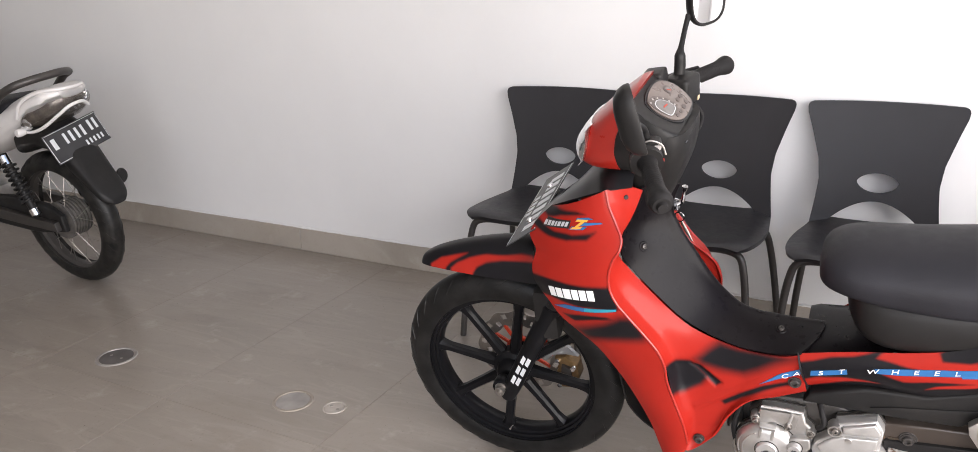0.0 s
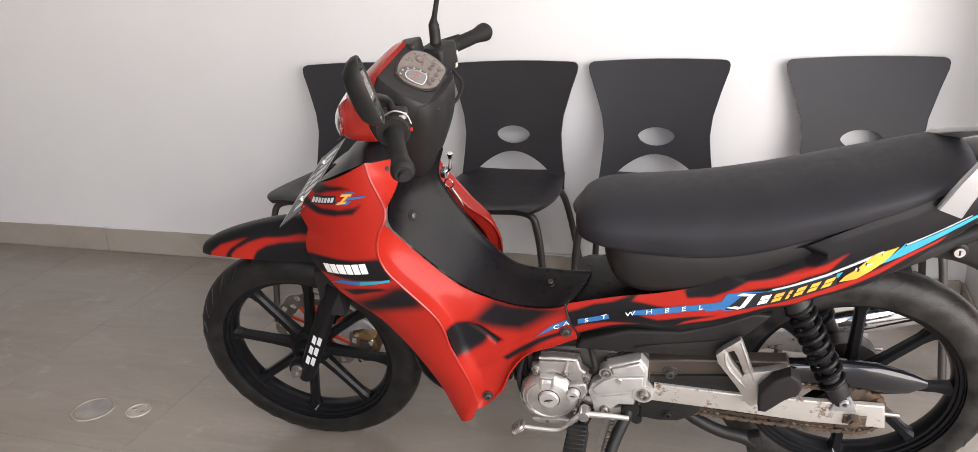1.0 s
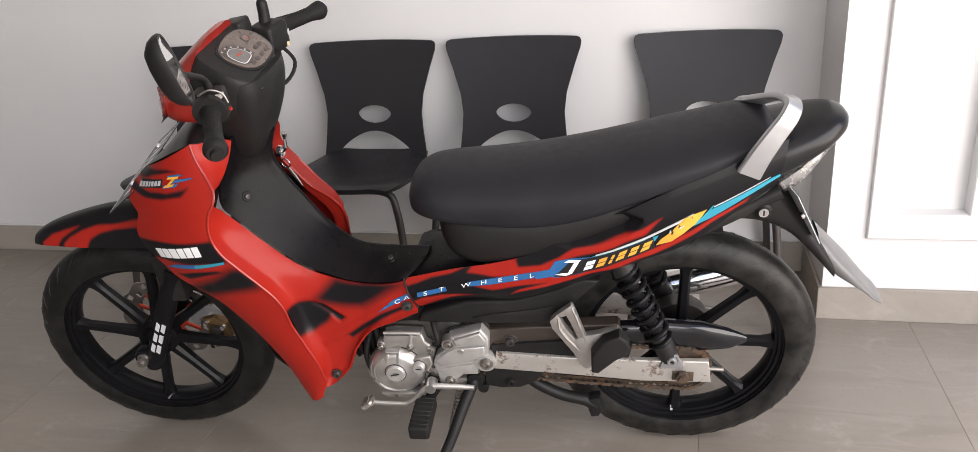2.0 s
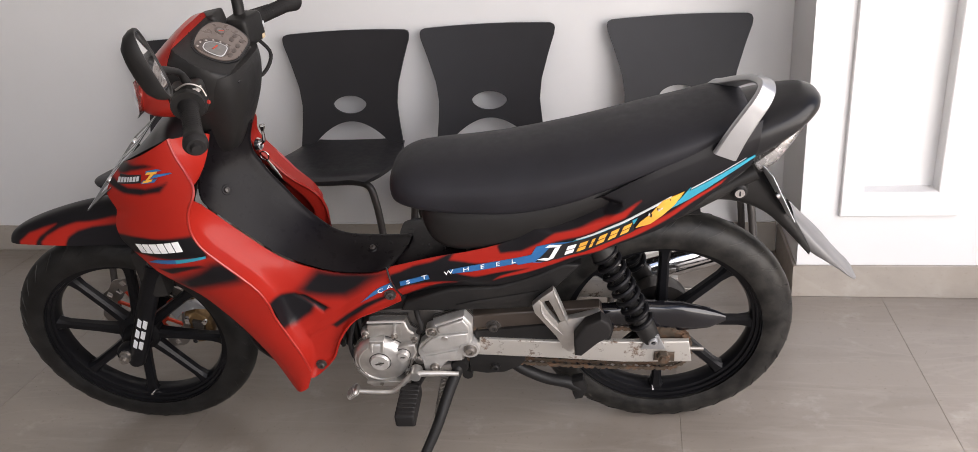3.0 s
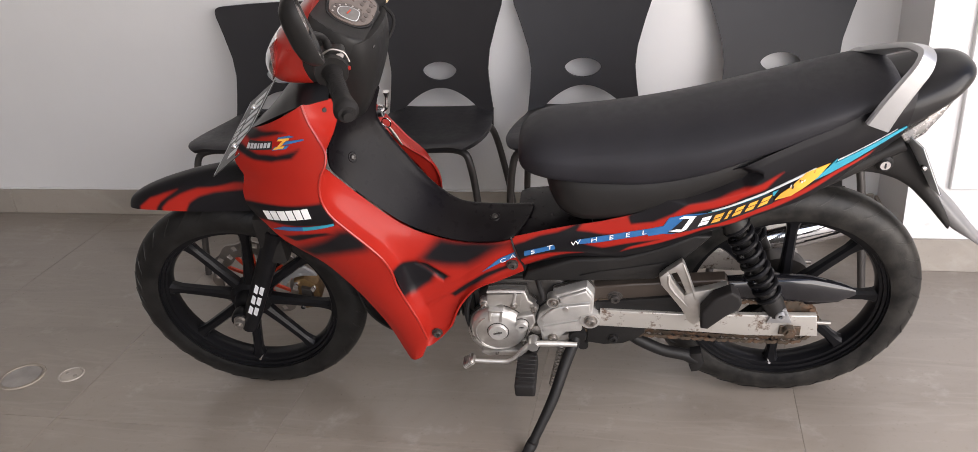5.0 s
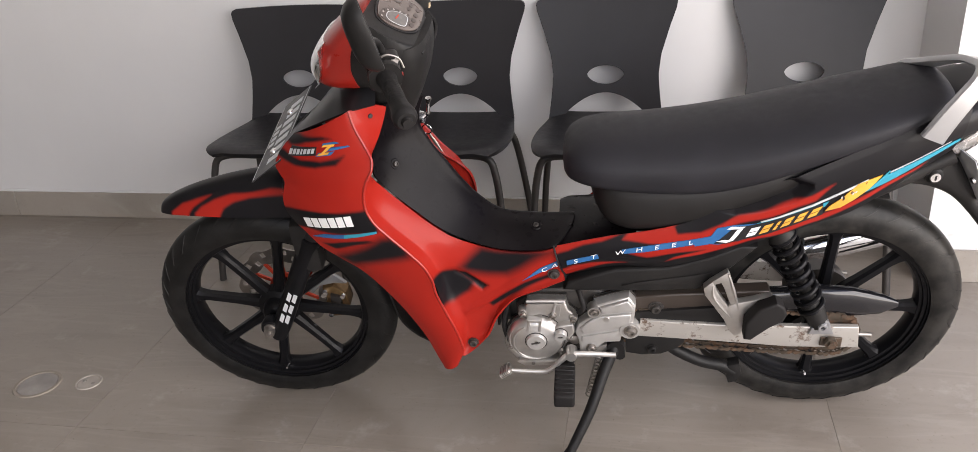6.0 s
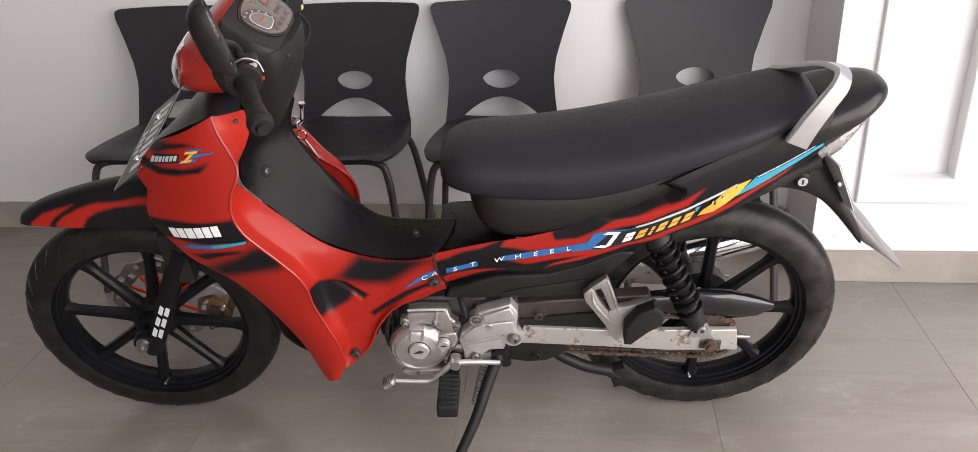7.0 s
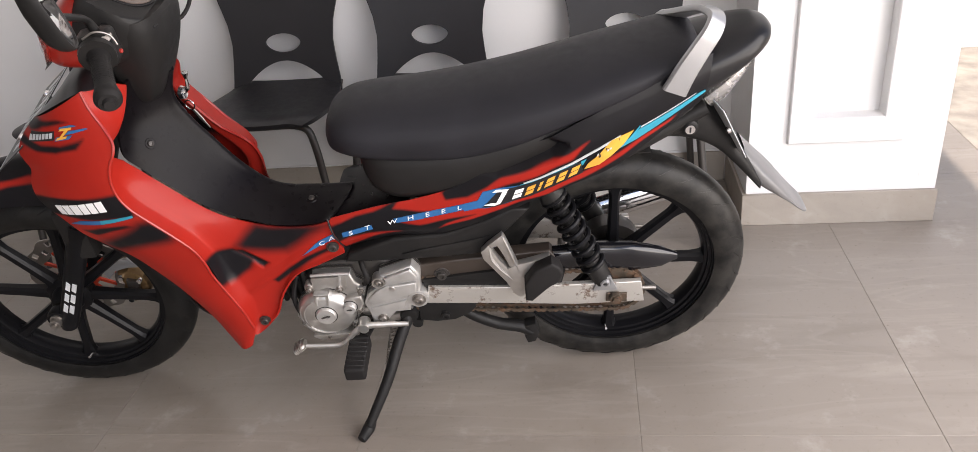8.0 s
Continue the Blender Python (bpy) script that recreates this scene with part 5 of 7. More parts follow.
cowl = part("headlamp_cowl", cowl_shell(True), M_RED, motorcycle, "red headlamp cowl", angle=30)
dash_bm = cowl_shell(False)
for v in dash_bm.verts:
    over = v.co.x * 0.588 + v.co.z * 0.809 - 1.0195
    if over > 0 and v.co.x > 0.336:
        v.co -= Vector((0.588, 0, 0.809)) * over
dash = part("handlebar_cover", dash_bm, M_BLK, motorcycle, "black handlebar cover")
part("neck_cover", loft([[(x, y + 0.010, zz) for x, y, zz in ring_xy(z, x0, x1, w, 32, 3.4)] for z, x0, x1, w in spline([(0.775, 0.330, 0.384, 0.050), (0.785, 0.326, 0.392, 0.056), (0.81, 0.322, 0.406, 0.066), (0.84, 0.318, 0.420, 0.078), (0.87, 0.312, 0.432, 0.089), (0.90, 0.310, 0.4395, 0.0985), (0.93, 0.310, 0.4425, 0.1035), (0.95, 0.312, 0.4415, 0.1035)], 16)]), M_BLK, motorcycle, "black cover below the dials")
# headlamp lens wraps round the nose
def lamp_shell(grow):
    rings = []
    for z in np.linspace(0.880, 0.960, 14):
        x0, x1, hw = (float(np.interp(z, COWL[:, 0], COWL[:, k])) for k in (1, 2, 3))
        edge = float(np.interp(z, [0.878, 0.892, 0.920, 0.945, 0.966], [0.229, 0.243, 0.253, 0.256, 0.257])) + grow * 0.5
        rings.append(ring_xy(z, x0 - grow, x1, hw + grow, 64, 2.7, 0.0, (edge - x0 + grow) / (x1 - x0 + grow)))
    return loft(rings)


part("headlamp_bowl", lamp_shell(0.0024), M_LAMPFLUTE, cowl, "bright headlamp reflector")
part("headlamp_lens", lamp_shell(0.0052), M_LENS, cowl, "clear headlamp lens")

# dials, on a tilted face
DIAL = Matrix.Translation((0.385, 0.024, 0.984)) @ Matrix.Rotation(radians(3.5), 4, "X") @ Matrix.Rotation(radians(36), 4, "Y")


def dial_disc(cx, cy, rx, ry, z0, z1, power=2.0, n=36):
    ring = [(cx + rx * math.copysign(abs(math.cos(a)) ** (2 / power), math.cos(a)), cy + ry * math.copysign(abs(math.sin(a)) ** (2 / power), math.sin(a))) for a in np.linspace(0, 2 * np.pi, n, endpoint=False)]
    return moved(loft([[(x, y, z0) for x, y in ring], [(x, y, z1) for x, y in ring]]), DIAL)


def dial_slab(outline, grow, z0, z1):
    """A rounded outline on the dial's face, grown about its middle and given depth."""
    pts = spline([(x, y) for x, y in outline] + [outline[0]], 49)[:-1]
    mid = pts.mean(axis=0)
    ring = [mid + (p - mid) * grow for p in pts]
    return moved(loft([[(x, y, z0) for x, y in ring], [(x, y, z1) for x, y in ring]]), DIAL)


DIAL_EDGE = [(-0.030, -0.066), (-0.037, -0.038), (-0.038, 0.010), (-0.028, 0.043), (-0.004, 0.060), (0.024, 0.058), (0.042, 0.045), (0.047, 0.010), (0.044, -0.038), (0.028, -0.063), (0.004, -0.074), (-0.016, -0.075)]
SPEED_EDGE = [(-0.0167, -0.0570), (-0.0175, -0.0415), (-0.0093, -0.0275), (0.0049, -0.0180), (0.0192, -0.0180), (0.0235, -0.0360), (0.0215, -0.0570), (0.0062, -0.0640), (-0.0100, -0.0640)]
instrument = part("instrument_panel", joined(dial_slab(DIAL_EDGE, 1.09, -0.05, 0.002)), M_TAIL, motorcycle, "rounded instrument panel")
part("dial_face", dial_slab(DIAL_EDGE, 1.0, 0.0021, 0.004), M_DIAL, instrument, "grey brown dial face")
part("speedometer", dial_slab([(-0.030, -0.066), (-0.030, -0.045), (-0.021, -0.026), (-0.004, -0.011), (0.018, -0.009), (0.027, -0.022), (0.024, -0.055), (0.008, -0.066), (-0.012, -0.070)], 1.0, 0.0041, 0.0048), M_DIALDARK, instrument, "dark speedometer window")
part("speed_band", dial_slab(SPEED_EDGE, 1.0, 0.0049, 0.0053), M_SILDEC, instrument, "thin pale outline")
part("speed_disc", dial_slab(SPEED_EDGE, 0.92, 0.0054, 0.0057), M_SPEED, instrument, "grey speedometer plate")
for mx, my in ((-0.0240, -0.0630), (-0.0245, -0.0470), (-0.0180, -0.0320), (-0.0085, -0.0195), (0.0040, -0.0135), (0.0165, -0.0128)):
    part("scale_mark", moved(box(-0.0017, 0.0017, -0.0023, 0.0023, 0.0049, 0.0054), DIAL @ Matrix.Translation((mx, my, 0))), M_DIALPALE, instrument)
part("needle", moved(box(-0.0012, 0.0012, -0.010, 0.008, 0.0060, 0.0068), DIAL @ Matrix.Translation((0.0025, -0.0390, 0)) @ Matrix.Rotation(radians(-8), 4, "Z")), M_ORANGE, instrument, "red needle")
part("fuel_window", dial_disc(-0.0100, 0.0240, 0.0095, 0.0120, 0.0041, 0.0048, 2.4), M_DIALDARK, instrument, "dark fuel gauge window")
part("fuel_scale", dial_disc(-0.0090, 0.0240, 0.0065, 0.0085, 0.0049, 0.0053, 2.4), M_SPEED, instrument)
part("fuel_needle", moved(box(-0.0008, 0.0008, -0.006, 0.006, 0.0054, 0.006), DIAL @ Matrix.Translation((-0.0075, 0.0240, 0)) @ Matrix.Rotation(radians(-40), 4, "Z")), M_ORANGE, instrument)
for lx, ly in ((0.0185, 0.0330), (0.0175, 0.0150), (0.0345, 0.0280), (0.0340, 0.0050), (0.0335, -0.0170), (0.0325, -0.0370)):
    part("warning_light", dial_disc(lx, ly, 0.0046, 0.0078, 0.0041, 0.0048, 2.2, 18), M_DIALDARK, instrument)
part("panel_seam", tube([(0.4365, -0.060, 0.930), (0.4385, -0.03, 0.9295), (0.4385, 0.03, 0.9295), (0.4355, 0.060, 0.930)], 0.0022, 6), M_BLKGLOSS, dash)

# handlebars
BAR_L = [(0.372, -0.075, 0.950), (0.382, -0.130, 0.954), (0.398, -0.195, 0.954), (0.428, -0.260, 0.944), (0.458, -0.326, 0.932)]
BAR_R = [(0.365, 0.075, 0.952), (0.374, 0.130, 0.958), (0.386, 0.195, 0.962), (0.416, 0.260, 0.962), (0.450, 0.322, 0.960)]
bars = part("handlebar", tube(BAR_L[::-1] + BAR_R, 0.011, 12, 60), M_BLK, motorcycle, "black handlebar")
for bar in (BAR_L, BAR_R):
    a, b = np.array(bar[2]), np.array(bar[4])
    pts = [a * (1 - u) + b * u for u in (0.0, 0.06, 0.08, 0.5, 0.86, 0.90, 0.97, 1.0)]
    grip = part("grip", tube(pts, [0.020, 0.021, 0.0155, 0.0155, 0.0155, 0.0200, 0.0210, 0.015], 20, 30, smooth=True), M_RUB, bars, "black ribbed rubber grip")
    ribs = [tube([a * (1 - u) + b * u, a * (1 - u - 0.012) + b * (u + 0.012)], 0.0160, 16) for u in np.linspace(0.12, 0.82, 16)]
    part("grip_rib", joined(*ribs), M_RUB, grip)
    part("bar_end", tube([b, b + (b - a) * 0.05], [0.010, 0.008], 12), M_RUB, grip)
# switch housings
sw_l = joined(moved(box(-0.028, 0.028, -0.030, 0.022, -0.030, 0.026, 0.012, 3), Matrix.Translation((0.392, -0.172, 0.955)) @ Matrix.Rotation(radians(12), 4, "Z")), tube([(0.40, -0.20, 0.955), (0.404, -0.211, 0.953)], 0.029, 18))
sw = part("switch_housing", sw_l, M_BLK, motorcycle, "black left switch housing")
part("switch_knob", moved(box(-0.006, 0.006, -0.010, 0.006, -0.004, 0.004, 0.002), Matrix.Translation((0.418, -0.185, 0.975))), M_DIALPALE, sw)
part("choke_clip", tube([(0.388, -0.206, 0.982), (0.408, -0.200, 0.990), (0.426, -0.192, 0.980), (0.432, -0.190, 0.962)], 0.0018, 8), M_BOLT, sw, "bright wire clip")
part("horn_button", moved(lathe([(0, -0.003), (0.0035, -0.003), (0.004, 0), (0, 0)], 14), Matrix.Translation((0.420, -0.166, 0.940)) @ Matrix.Rotation(radians(90), 4, "Z")), M_RED, sw)
sw_r = joined(moved(box(-0.030, 0.026, -0.030, 0.040, -0.032, 0.028, 0.010, 3), Matrix.Translation((0.384, 0.150, 0.960)) @ Matrix.Rotation(radians(-12), 4, "Z")), moved(box(-0.022, 0.022, -0.035, 0.020, -0.012, 0.022, 0.008, 3), Matrix.Translation((0.340, 0.115, 0.990)) @ Matrix.Rotation(radians(-8), 4, "Y")))
swr = part("switch_housing", sw_r, M_BLK, motorcycle, "black right switch housing with brake reservoir")
part("start_switch", moved(box(-0.003, 0.003, -0.008, 0.008, -0.006, 0.006, 0.001, 1), Matrix.Translation((0.413, 0.178, 0.958)) @ Matrix.Rotation(radians(-12), 4, "Z")), M_SILDEC, swr)
part("start_button", moved(box(-0.004, 0.004, -0.006, 0.006, -0.005, 0.005, 0.001, 1), Matrix.Translation((0.412, 0.172, 0.936))), surface("cream button", (0.62, 0.48, 0.30), 0.4), swr)
part("brake_lever", tube([(0.335, 0.135, 0.968), (0.330, 0.19, 0.962), (0.350, 0.25, 0.958), (0.385, 0.31, 0.952)], [0.007, 0.006, 0.005, 0.006], 10), M_BLK, motorcycle, "dark brake lever")
part("brake_hose", tube([(0.345, 0.10, 0.975), (0.30, 0.11, 0.97), (0.29, 0.09, 0.90), (0.30, 0.06, 0.83)], 0.0045, 8), M_RUB, motorcycle)
part("throttle_cable", tube([(0.40, 0.165, 0.935), (0.425, 0.160, 0.900), (0.415, 0.12, 0.872), (0.380, 0.08, 0.87)], 0.004, 8), M_RUB, motorcycle)


# mirrors
def mirror_head(name, centre, face, hw, hh, stem):
    """A shell with a rim and a glass: face is the way in which the glass looks."""
    put = Matrix.Translation(centre) @ Vector(face).to_track_quat("Z", "Y").to_matrix().to_4x4()

    def ring(k, z, p=2.8):
        return [(hw * k * math.copysign(abs(math.cos(a)) ** (2 / p), math.cos(a)), hh * k * math.copysign(abs(math.sin(a)) ** (2 / p), math.sin(a)), z) for a in np.linspace(0, 2 * np.pi, 36, endpoint=False)]

    shell = loft([ring(0.42, -0.029), ring(0.70, -0.025), ring(0.90, -0.015), ring(0.985, -0.005), ring(1.0, 0.003), ring(0.97, 0.006), ring(0.90, 0.006), ring(0.88, 0.003)])
    ob = part(name, moved(shell, put), M_BLK, motorcycle, "black mirror housing")
    part("mirror_glass", moved(loft([ring(0.885, 0.0032), ring(0.885, 0.0042)]), put), M_MIRROR, ob, "mirror glass")
    part("mirror_stem", stem, M_BLK, ob, "black mirror stem")


mirror_head("left_mirror", (0.408, -0.292, 1.064), (0.93, 0.32, 0.22), 0.034, 0.060, joined(tube([(0.392, -0.165, 0.972), (0.391, -0.175, 0.998), (0.394, -0.21, 1.020), (0.392, -0.262, 1.044)], [0.009, 0.006, 0.006, 0.007], 10)))
mirror_head("right_mirror", (0.410, 0.275, 1.118), (0.85, -0.52, 0.05), 0.052, 0.058, joined(tube([(0.376, 0.165, 0.985), (0.377, 0.168, 1.004), (0.377, 0.169, 1.024), (0.3765, 0.174, 1.031), (0.377, 0.190, 1.047), (0.378, 0.212, 1.068), (0.380, 0.236, 1.091)], [0.012, 0.012, 0.0115, 0.006, 0.0055, 0.0055, 0.006], 12)))

# front number plate
pf = Matrix(((0.604, 0.007, 0.797, 0.1052), (0.122, 0.987, -0.101, 0.0126), (-0.788, 0.159, 0.595, 0.7356), (0, 0, 0, 1)))
front_plate = part("number_plate", moved(box(-0.0010, 0.0010, -0.127, 0.127, -0.0475, 0.0475, 0.0006, 1), pf), M_PLATE, motorcycle, "dull black number plate with plain pale bars")
plate_bars = [(-0.100 + 0.030 * i, -0.082 + 0.030 * i, -0.010, 0.032) for i in range(7)] + [(-0.030 + 0.020 * i, -0.018 + 0.020 * i, -0.038, -0.020) for i in range(4)]
plate_bars += [(-0.123, 0.123, 0.0435, 0.0450), (-0.123, 0.123, -0.0450, -0.0435)]
for y0, y1, z0, z1 in plate_bars:
    part("plate_bar", moved(box(-0.0018, -0.0011, y0, y1, z0, z1), pf), M_SILDEC, front_plate)
for dy in (-0.066, 0.066):
    part("plate_bolt", moved(lathe([(0, -0.008), (0.006, -0.007), (0.008, -0.003), (0.008, 0.004), (0, 0.004)], 14), pf @ Matrix.Translation((0, dy, 0.0)) @ Matrix.Rotation(radians(-90), 4, "Z")), M_CHROME, front_plate, "bright plate bolt")
part("plate_stay", moved(joined(box(0.002, 0.020, 0.02, 0.04, -0.03, 0.03, 0.003), box(0.012, 0.05, -0.02, 0.06, -0.012, 0.012, 0.003)), pf), M_BLK, front_plate)

# ignition key, ring and tag
key = part("ignition_lock", moved(lathe([(0, 0.0), (0.006, 0.0), (0.012, -0.002), (0.014, 0.006), (0, 0.006)], 20), Matrix.Translation((0.397, 0.050, 0.742)) @ Matrix.Rotation(radians(80), 4, "Z")), M_CHROME, motorcycle, "ignition lock with key and ring")
part("key", tube([(0.398, 0.050, 0.742), (0.408, 0.048, 0.752), (0.412, 0.047, 0.775), (0.414, 0.046, 0.788)], [0.004, 0.0045, 0.003, 0.007], 8), M_CHROME, key)
part("key_ring", moved(lathe([(0.0105 + 0.0013 * math.cos(a), 0.0013 * math.sin(a)) for a in np.linspace(0, 2 * np.pi, 8, endpoint=False)], 24, loop=True), Matrix.Translation((0.402, 0.046, 0.716)) @ Matrix.Rotation(radians(-15), 4, "Z")), M_CHROME, key)
part("key_tag", tube([(0.406, 0.045, 0.706), (0.416, 0.043, 0.688), (0.430, 0.040, 0.664)], [0.003, 0.004, 0.0015], 6, flat=0.4), M_BOLT, key)

# engine
# the block's colour carries the shadow under the side cover
engine = part("engine", joined(plate([(0.575, 0.225), (0.70, 0.215), (0.80, 0.245), (0.815, 0.30), (0.80, 0.375), (0.74, 0.40), (0.62, 0.395), (0.575, 0.35)], -0.085, 0.10, 0.012, 3),
              loft([oval(x, w, a, b, 3.2, 20) for x, w, a, b in ((0.47, 0.05, 0.285, 0.365), (0.50, 0.065, 0.27, 0.385), (0.56, 0.065, 0.265, 0.39), (0.60, 0.06, 0.27, 0.39))])), M_BLOCK, motorcycle, "cast engine block, its shade put into a dark colour")
for i in range(7):
    part("cooling_fin", loft([oval(0.485 + 0.015 * i, 0.078, 0.262, 0.395, 4, 20), oval(0.488 + 0.015 * i, 0.078, 0.262, 0.395, 4, 20)]), M_BLK, engine)
crank_out = [(0.547, 0.266), (0.551, 0.289), (0.564, 0.315), (0.592, 0.338), (0.592, 0.356), (0.603, 0.383), (0.628, 0.387), (0.684, 0.385), (0.690, 0.358), (0.705, 0.344), (0.706, 0.322), (0.694, 0.279), (0.678, 0.249), (0.645, 0.222), (0.593, 0.208), (0.571, 0.214), (0.553, 0.238)]
CC = (0.617, 0.0, 0.282)
crankcase = part("generator_cover", joined(plate(crank_out, -0.112, -0.080, 0.007, 3), lathe([(0.0, -0.135), (0.030, -0.135), (0.034, -0.1325), (0.045, -0.132), (0.053, -0.128), (0.060, -0.120), (0.0635, -0.110), (0.0635, -0.10), (0, -0.10)], 48, CC)), M_ALU, engine, "round cast aluminium generator cover")
part("gasket", plate([(CC[0] + (x - CC[0]) * 1.025, CC[2] + 0.02 + (z - CC[2] - 0.02) * 1.025) for x, z in crank_out], -0.094, -0.089), M_SEAM, crankcase, "dark gasket line")
part("cover_seam", lathe([(0.0632, -0.1128), (0.0652, -0.1128), (0.0652, -0.110), (0.0632, -0.110)], 48, CC, loop=True), M_SEAM, crankcase)
part("inspection_cap", lathe([(0, -0.1375), (0.005, -0.1375), (0.006, -0.141), (0.0195, -0.141), (0.0215, -0.138), (0.0225, -0.1345), (0, -0.134)], 36, (0.619, 0, 0.289)), M_CASE, crankcase, "slotted round inspection cap")
part("cap_ring", lathe([(0.0225, -0.1352), (0.0245, -0.1352), (0.0245, -0.133), (0.0225, -0.133)], 36, (0.619, 0, 0.289), loop=True), M_SEAM, crankcase)
part("cap_slot", moved(box(-0.010, 0.010, -0.1425, -0.1400, -0.0014, 0.0014), Matrix.Translation((0.619, 0, 0.289)) @ Matrix.Rotation(radians(-14), 4, "Y")), M_SEAM, crankcase)
part("timing_neck", plate([(0.652, 0.290), (0.656, 0.318), (0.672, 0.326), (0.700, 0.330), (0.703, 0.306), (0.690, 0.286), (0.672, 0.282)], -0.126, -0.105, 0.005, 3), M_ALU, crankcase)
part("timing_cap", lathe([(0, -0.1345), (0.003, -0.1345), (0.004, -0.138), (0.0115, -0.138), (0.0135, -0.135), (0.0145, -0.118), (0, -0.118)], 24, (0.672, 0, 0.303)), M_CASE, crankcase, "small slotted timing cap")
part("cap_ring", lathe([(0.0145, -0.1268), (0.0162, -0.1268), (0.0162, -0.124), (0.0145, -0.124)], 24, (0.672, 0, 0.303), loop=True), M_SEAM, crankcase)
part("cap_slot", box(0.666, 0.678, -0.1392, -0.1372, 0.3022, 0.3040), M_SEAM, crankcase)
for bars in ([(0.600, 0.317), (0.603, 0.348), (0.609, 0.348), (0.606, 0.315)], [(0.624, 0.315), (0.628, 0.347), (0.634, 0.346), (0.630, 0.314)], [(0.6025, 0.341), (0.603, 0.348), (0.634, 0.347), (0.633, 0.340)]):
    part("casting_rib", plate(bars, -0.1345, -0.110, 0.0012, 1), M_ALU, crankcase)
for r, a0, a1 in ((0.0475, 118, 205), (0.0475, 215, 300), (0.0565, 150, 262)):
    part("casting_rib", tube([(CC[0] + r * math.cos(radians(a)), -0.131 if r < 0.05 else -0.1245, CC[2] + r * math.sin(radians(a))) for a in np.linspace(a0, a1, 9)], [0.0012, 0.0022, 0.0022, 0.0012], 8, 26), M_ALU, crankcase)
part("upper_housing", plate([(0.598, 0.340), (0.602, 0.379), (0.676, 0.382), (0.671, 0.345), (0.650, 0.352), (0.630, 0.353)], -0.119, -0.108, 0.003, 2), M_ALU, crankcase, "smooth upper housing that mirrors the red panel")
part("casting_rib", joined(tube([(0.602, -0.116, 0.386), (0.640, -0.117, 0.388), (0.684, -0.116, 0.386)], 0.0032, 8), tube([(0.655, -0.119, 0.348), (0.664, -0.120, 0.384)], 0.0034, 8)), M_CASE, crankcase)
part("bottom_flange", joined(plate([(0.573, 0.214), (0.578, 0.222), (0.668, 0.224), (0.672, 0.216), (0.650, 0.205), (0.590, 0.204)], -0.124, -0.098, 0.003), tube([(0.575, -0.125, 0.219), (0.668, -0.125, 0.2205)], 0.0016, 6)), M_ALU, crankcase)
for bx, bz, br in ((0.593, 0.353, 0.0075), (0.657, 0.349, 0.0075), (0.700, 0.338, 0.0065), (0.563, 0.262, 0.006), (0.609, 0.214, 0.0055), (0.690, 0.286, 0.006), (0.672, 0.240, 0.006)):
    part("bolt_boss", lathe([(0, -0.1185), (br * 1.25, -0.1185), (br * 1.5, -0.115), (br * 1.55, -0.10), (0, -0.10)], 16, (bx, 0, bz)), M_ALU, crankcase)
    part("cover_bolt", bolt((bx, -0.1215, bz), br * 0.8, 0.006), M_BOLT, crankcase)
spr_out = [(0.712, 0.329), (0.738, 0.351), (0.744, 0.381), (0.816, 0.406), (0.831, 0.383), (0.827, 0.331), (0.808, 0.315), (0.799, 0.280), (0.767, 0.278), (0.745, 0.255), (0.713, 0.250), (0.711, 0.281), (0.703, 0.307)]
sprocket_cover = part("sprocket_cover", plate(spr_out, -0.126, -0.085, 0.006, 3), M_CASE, engine, "silver painted sprocket cover")
part("gasket", plate([(0.770 + (x - 0.770) * 1.03, 0.328 + (z - 0.328) * 1.03) for x, z in spr_out], -0.100, -0.094), M_SEAM, sprocket_cover)
part("cover_panel", plate([(0.757, 0.381), (0.814, 0.402), (0.826, 0.382), (0.824, 0.372), (0.760, 0.366)], -0.134, -0.122, 0.004, 3), M_CASE, sprocket_cover, "raised upper panel")
part("cover_panel", plate([(0.742, 0.350), (0.760, 0.358), (0.822, 0.365), (0.819, 0.338), (0.790, 0.324), (0.722, 0.307), (0.714, 0.322), (0.728, 0.338)], -0.133, -0.122, 0.004, 3), M_CASE, sprocket_cover, "raised middle panel")
part("cover_panel", plate([(0.718, 0.298), (0.794, 0.315), (0.788, 0.292), (0.750, 0.288), (0.718, 0.284)], -0.131, -0.122, 0.003, 2), M_CASE, sprocket_cover, "raised lower panel")
part("cover_pad", lathe([(0, -0.1345), (0.006, -0.1345), (0.007, -0.133), (0, -0.132)], 16, (0.770, 0, 0.351)), M_ALU, sprocket_cover)
part("bolt_well", lathe([(0, -0.127), (0.009, -0.127), (0.011, -0.133), (0.0135, -0.133), (0.0145, -0.127), (0.0145, -0.11), (0, -0.11)], 22, (0.744, 0, 0.369)), M_ALU, sprocket_cover)
for bx, by, bz, br in ((0.744, -0.130, 0.369, 0.0070), (0.737, -0.128, 0.264, 0.0085)):
    part("cover_bolt", bolt((bx, by, bz), br, 0.006), M_BOLT, sprocket_cover)
part("pivot_plate", lathe([(0.013, -0.128), (0.0215, -0.128), (0.0225, -0.125), (0.0225, -0.10), (0.013, -0.10)], 28, (0.819, 0, 0.314), loop=True), M_CASE, sprocket_cover, "silver collar round the pivot bolt")
part("pivot_bolt", bolt((0.821, -0.130, 0.315), 0.011, 0.009), M_BOLT, sprocket_cover)
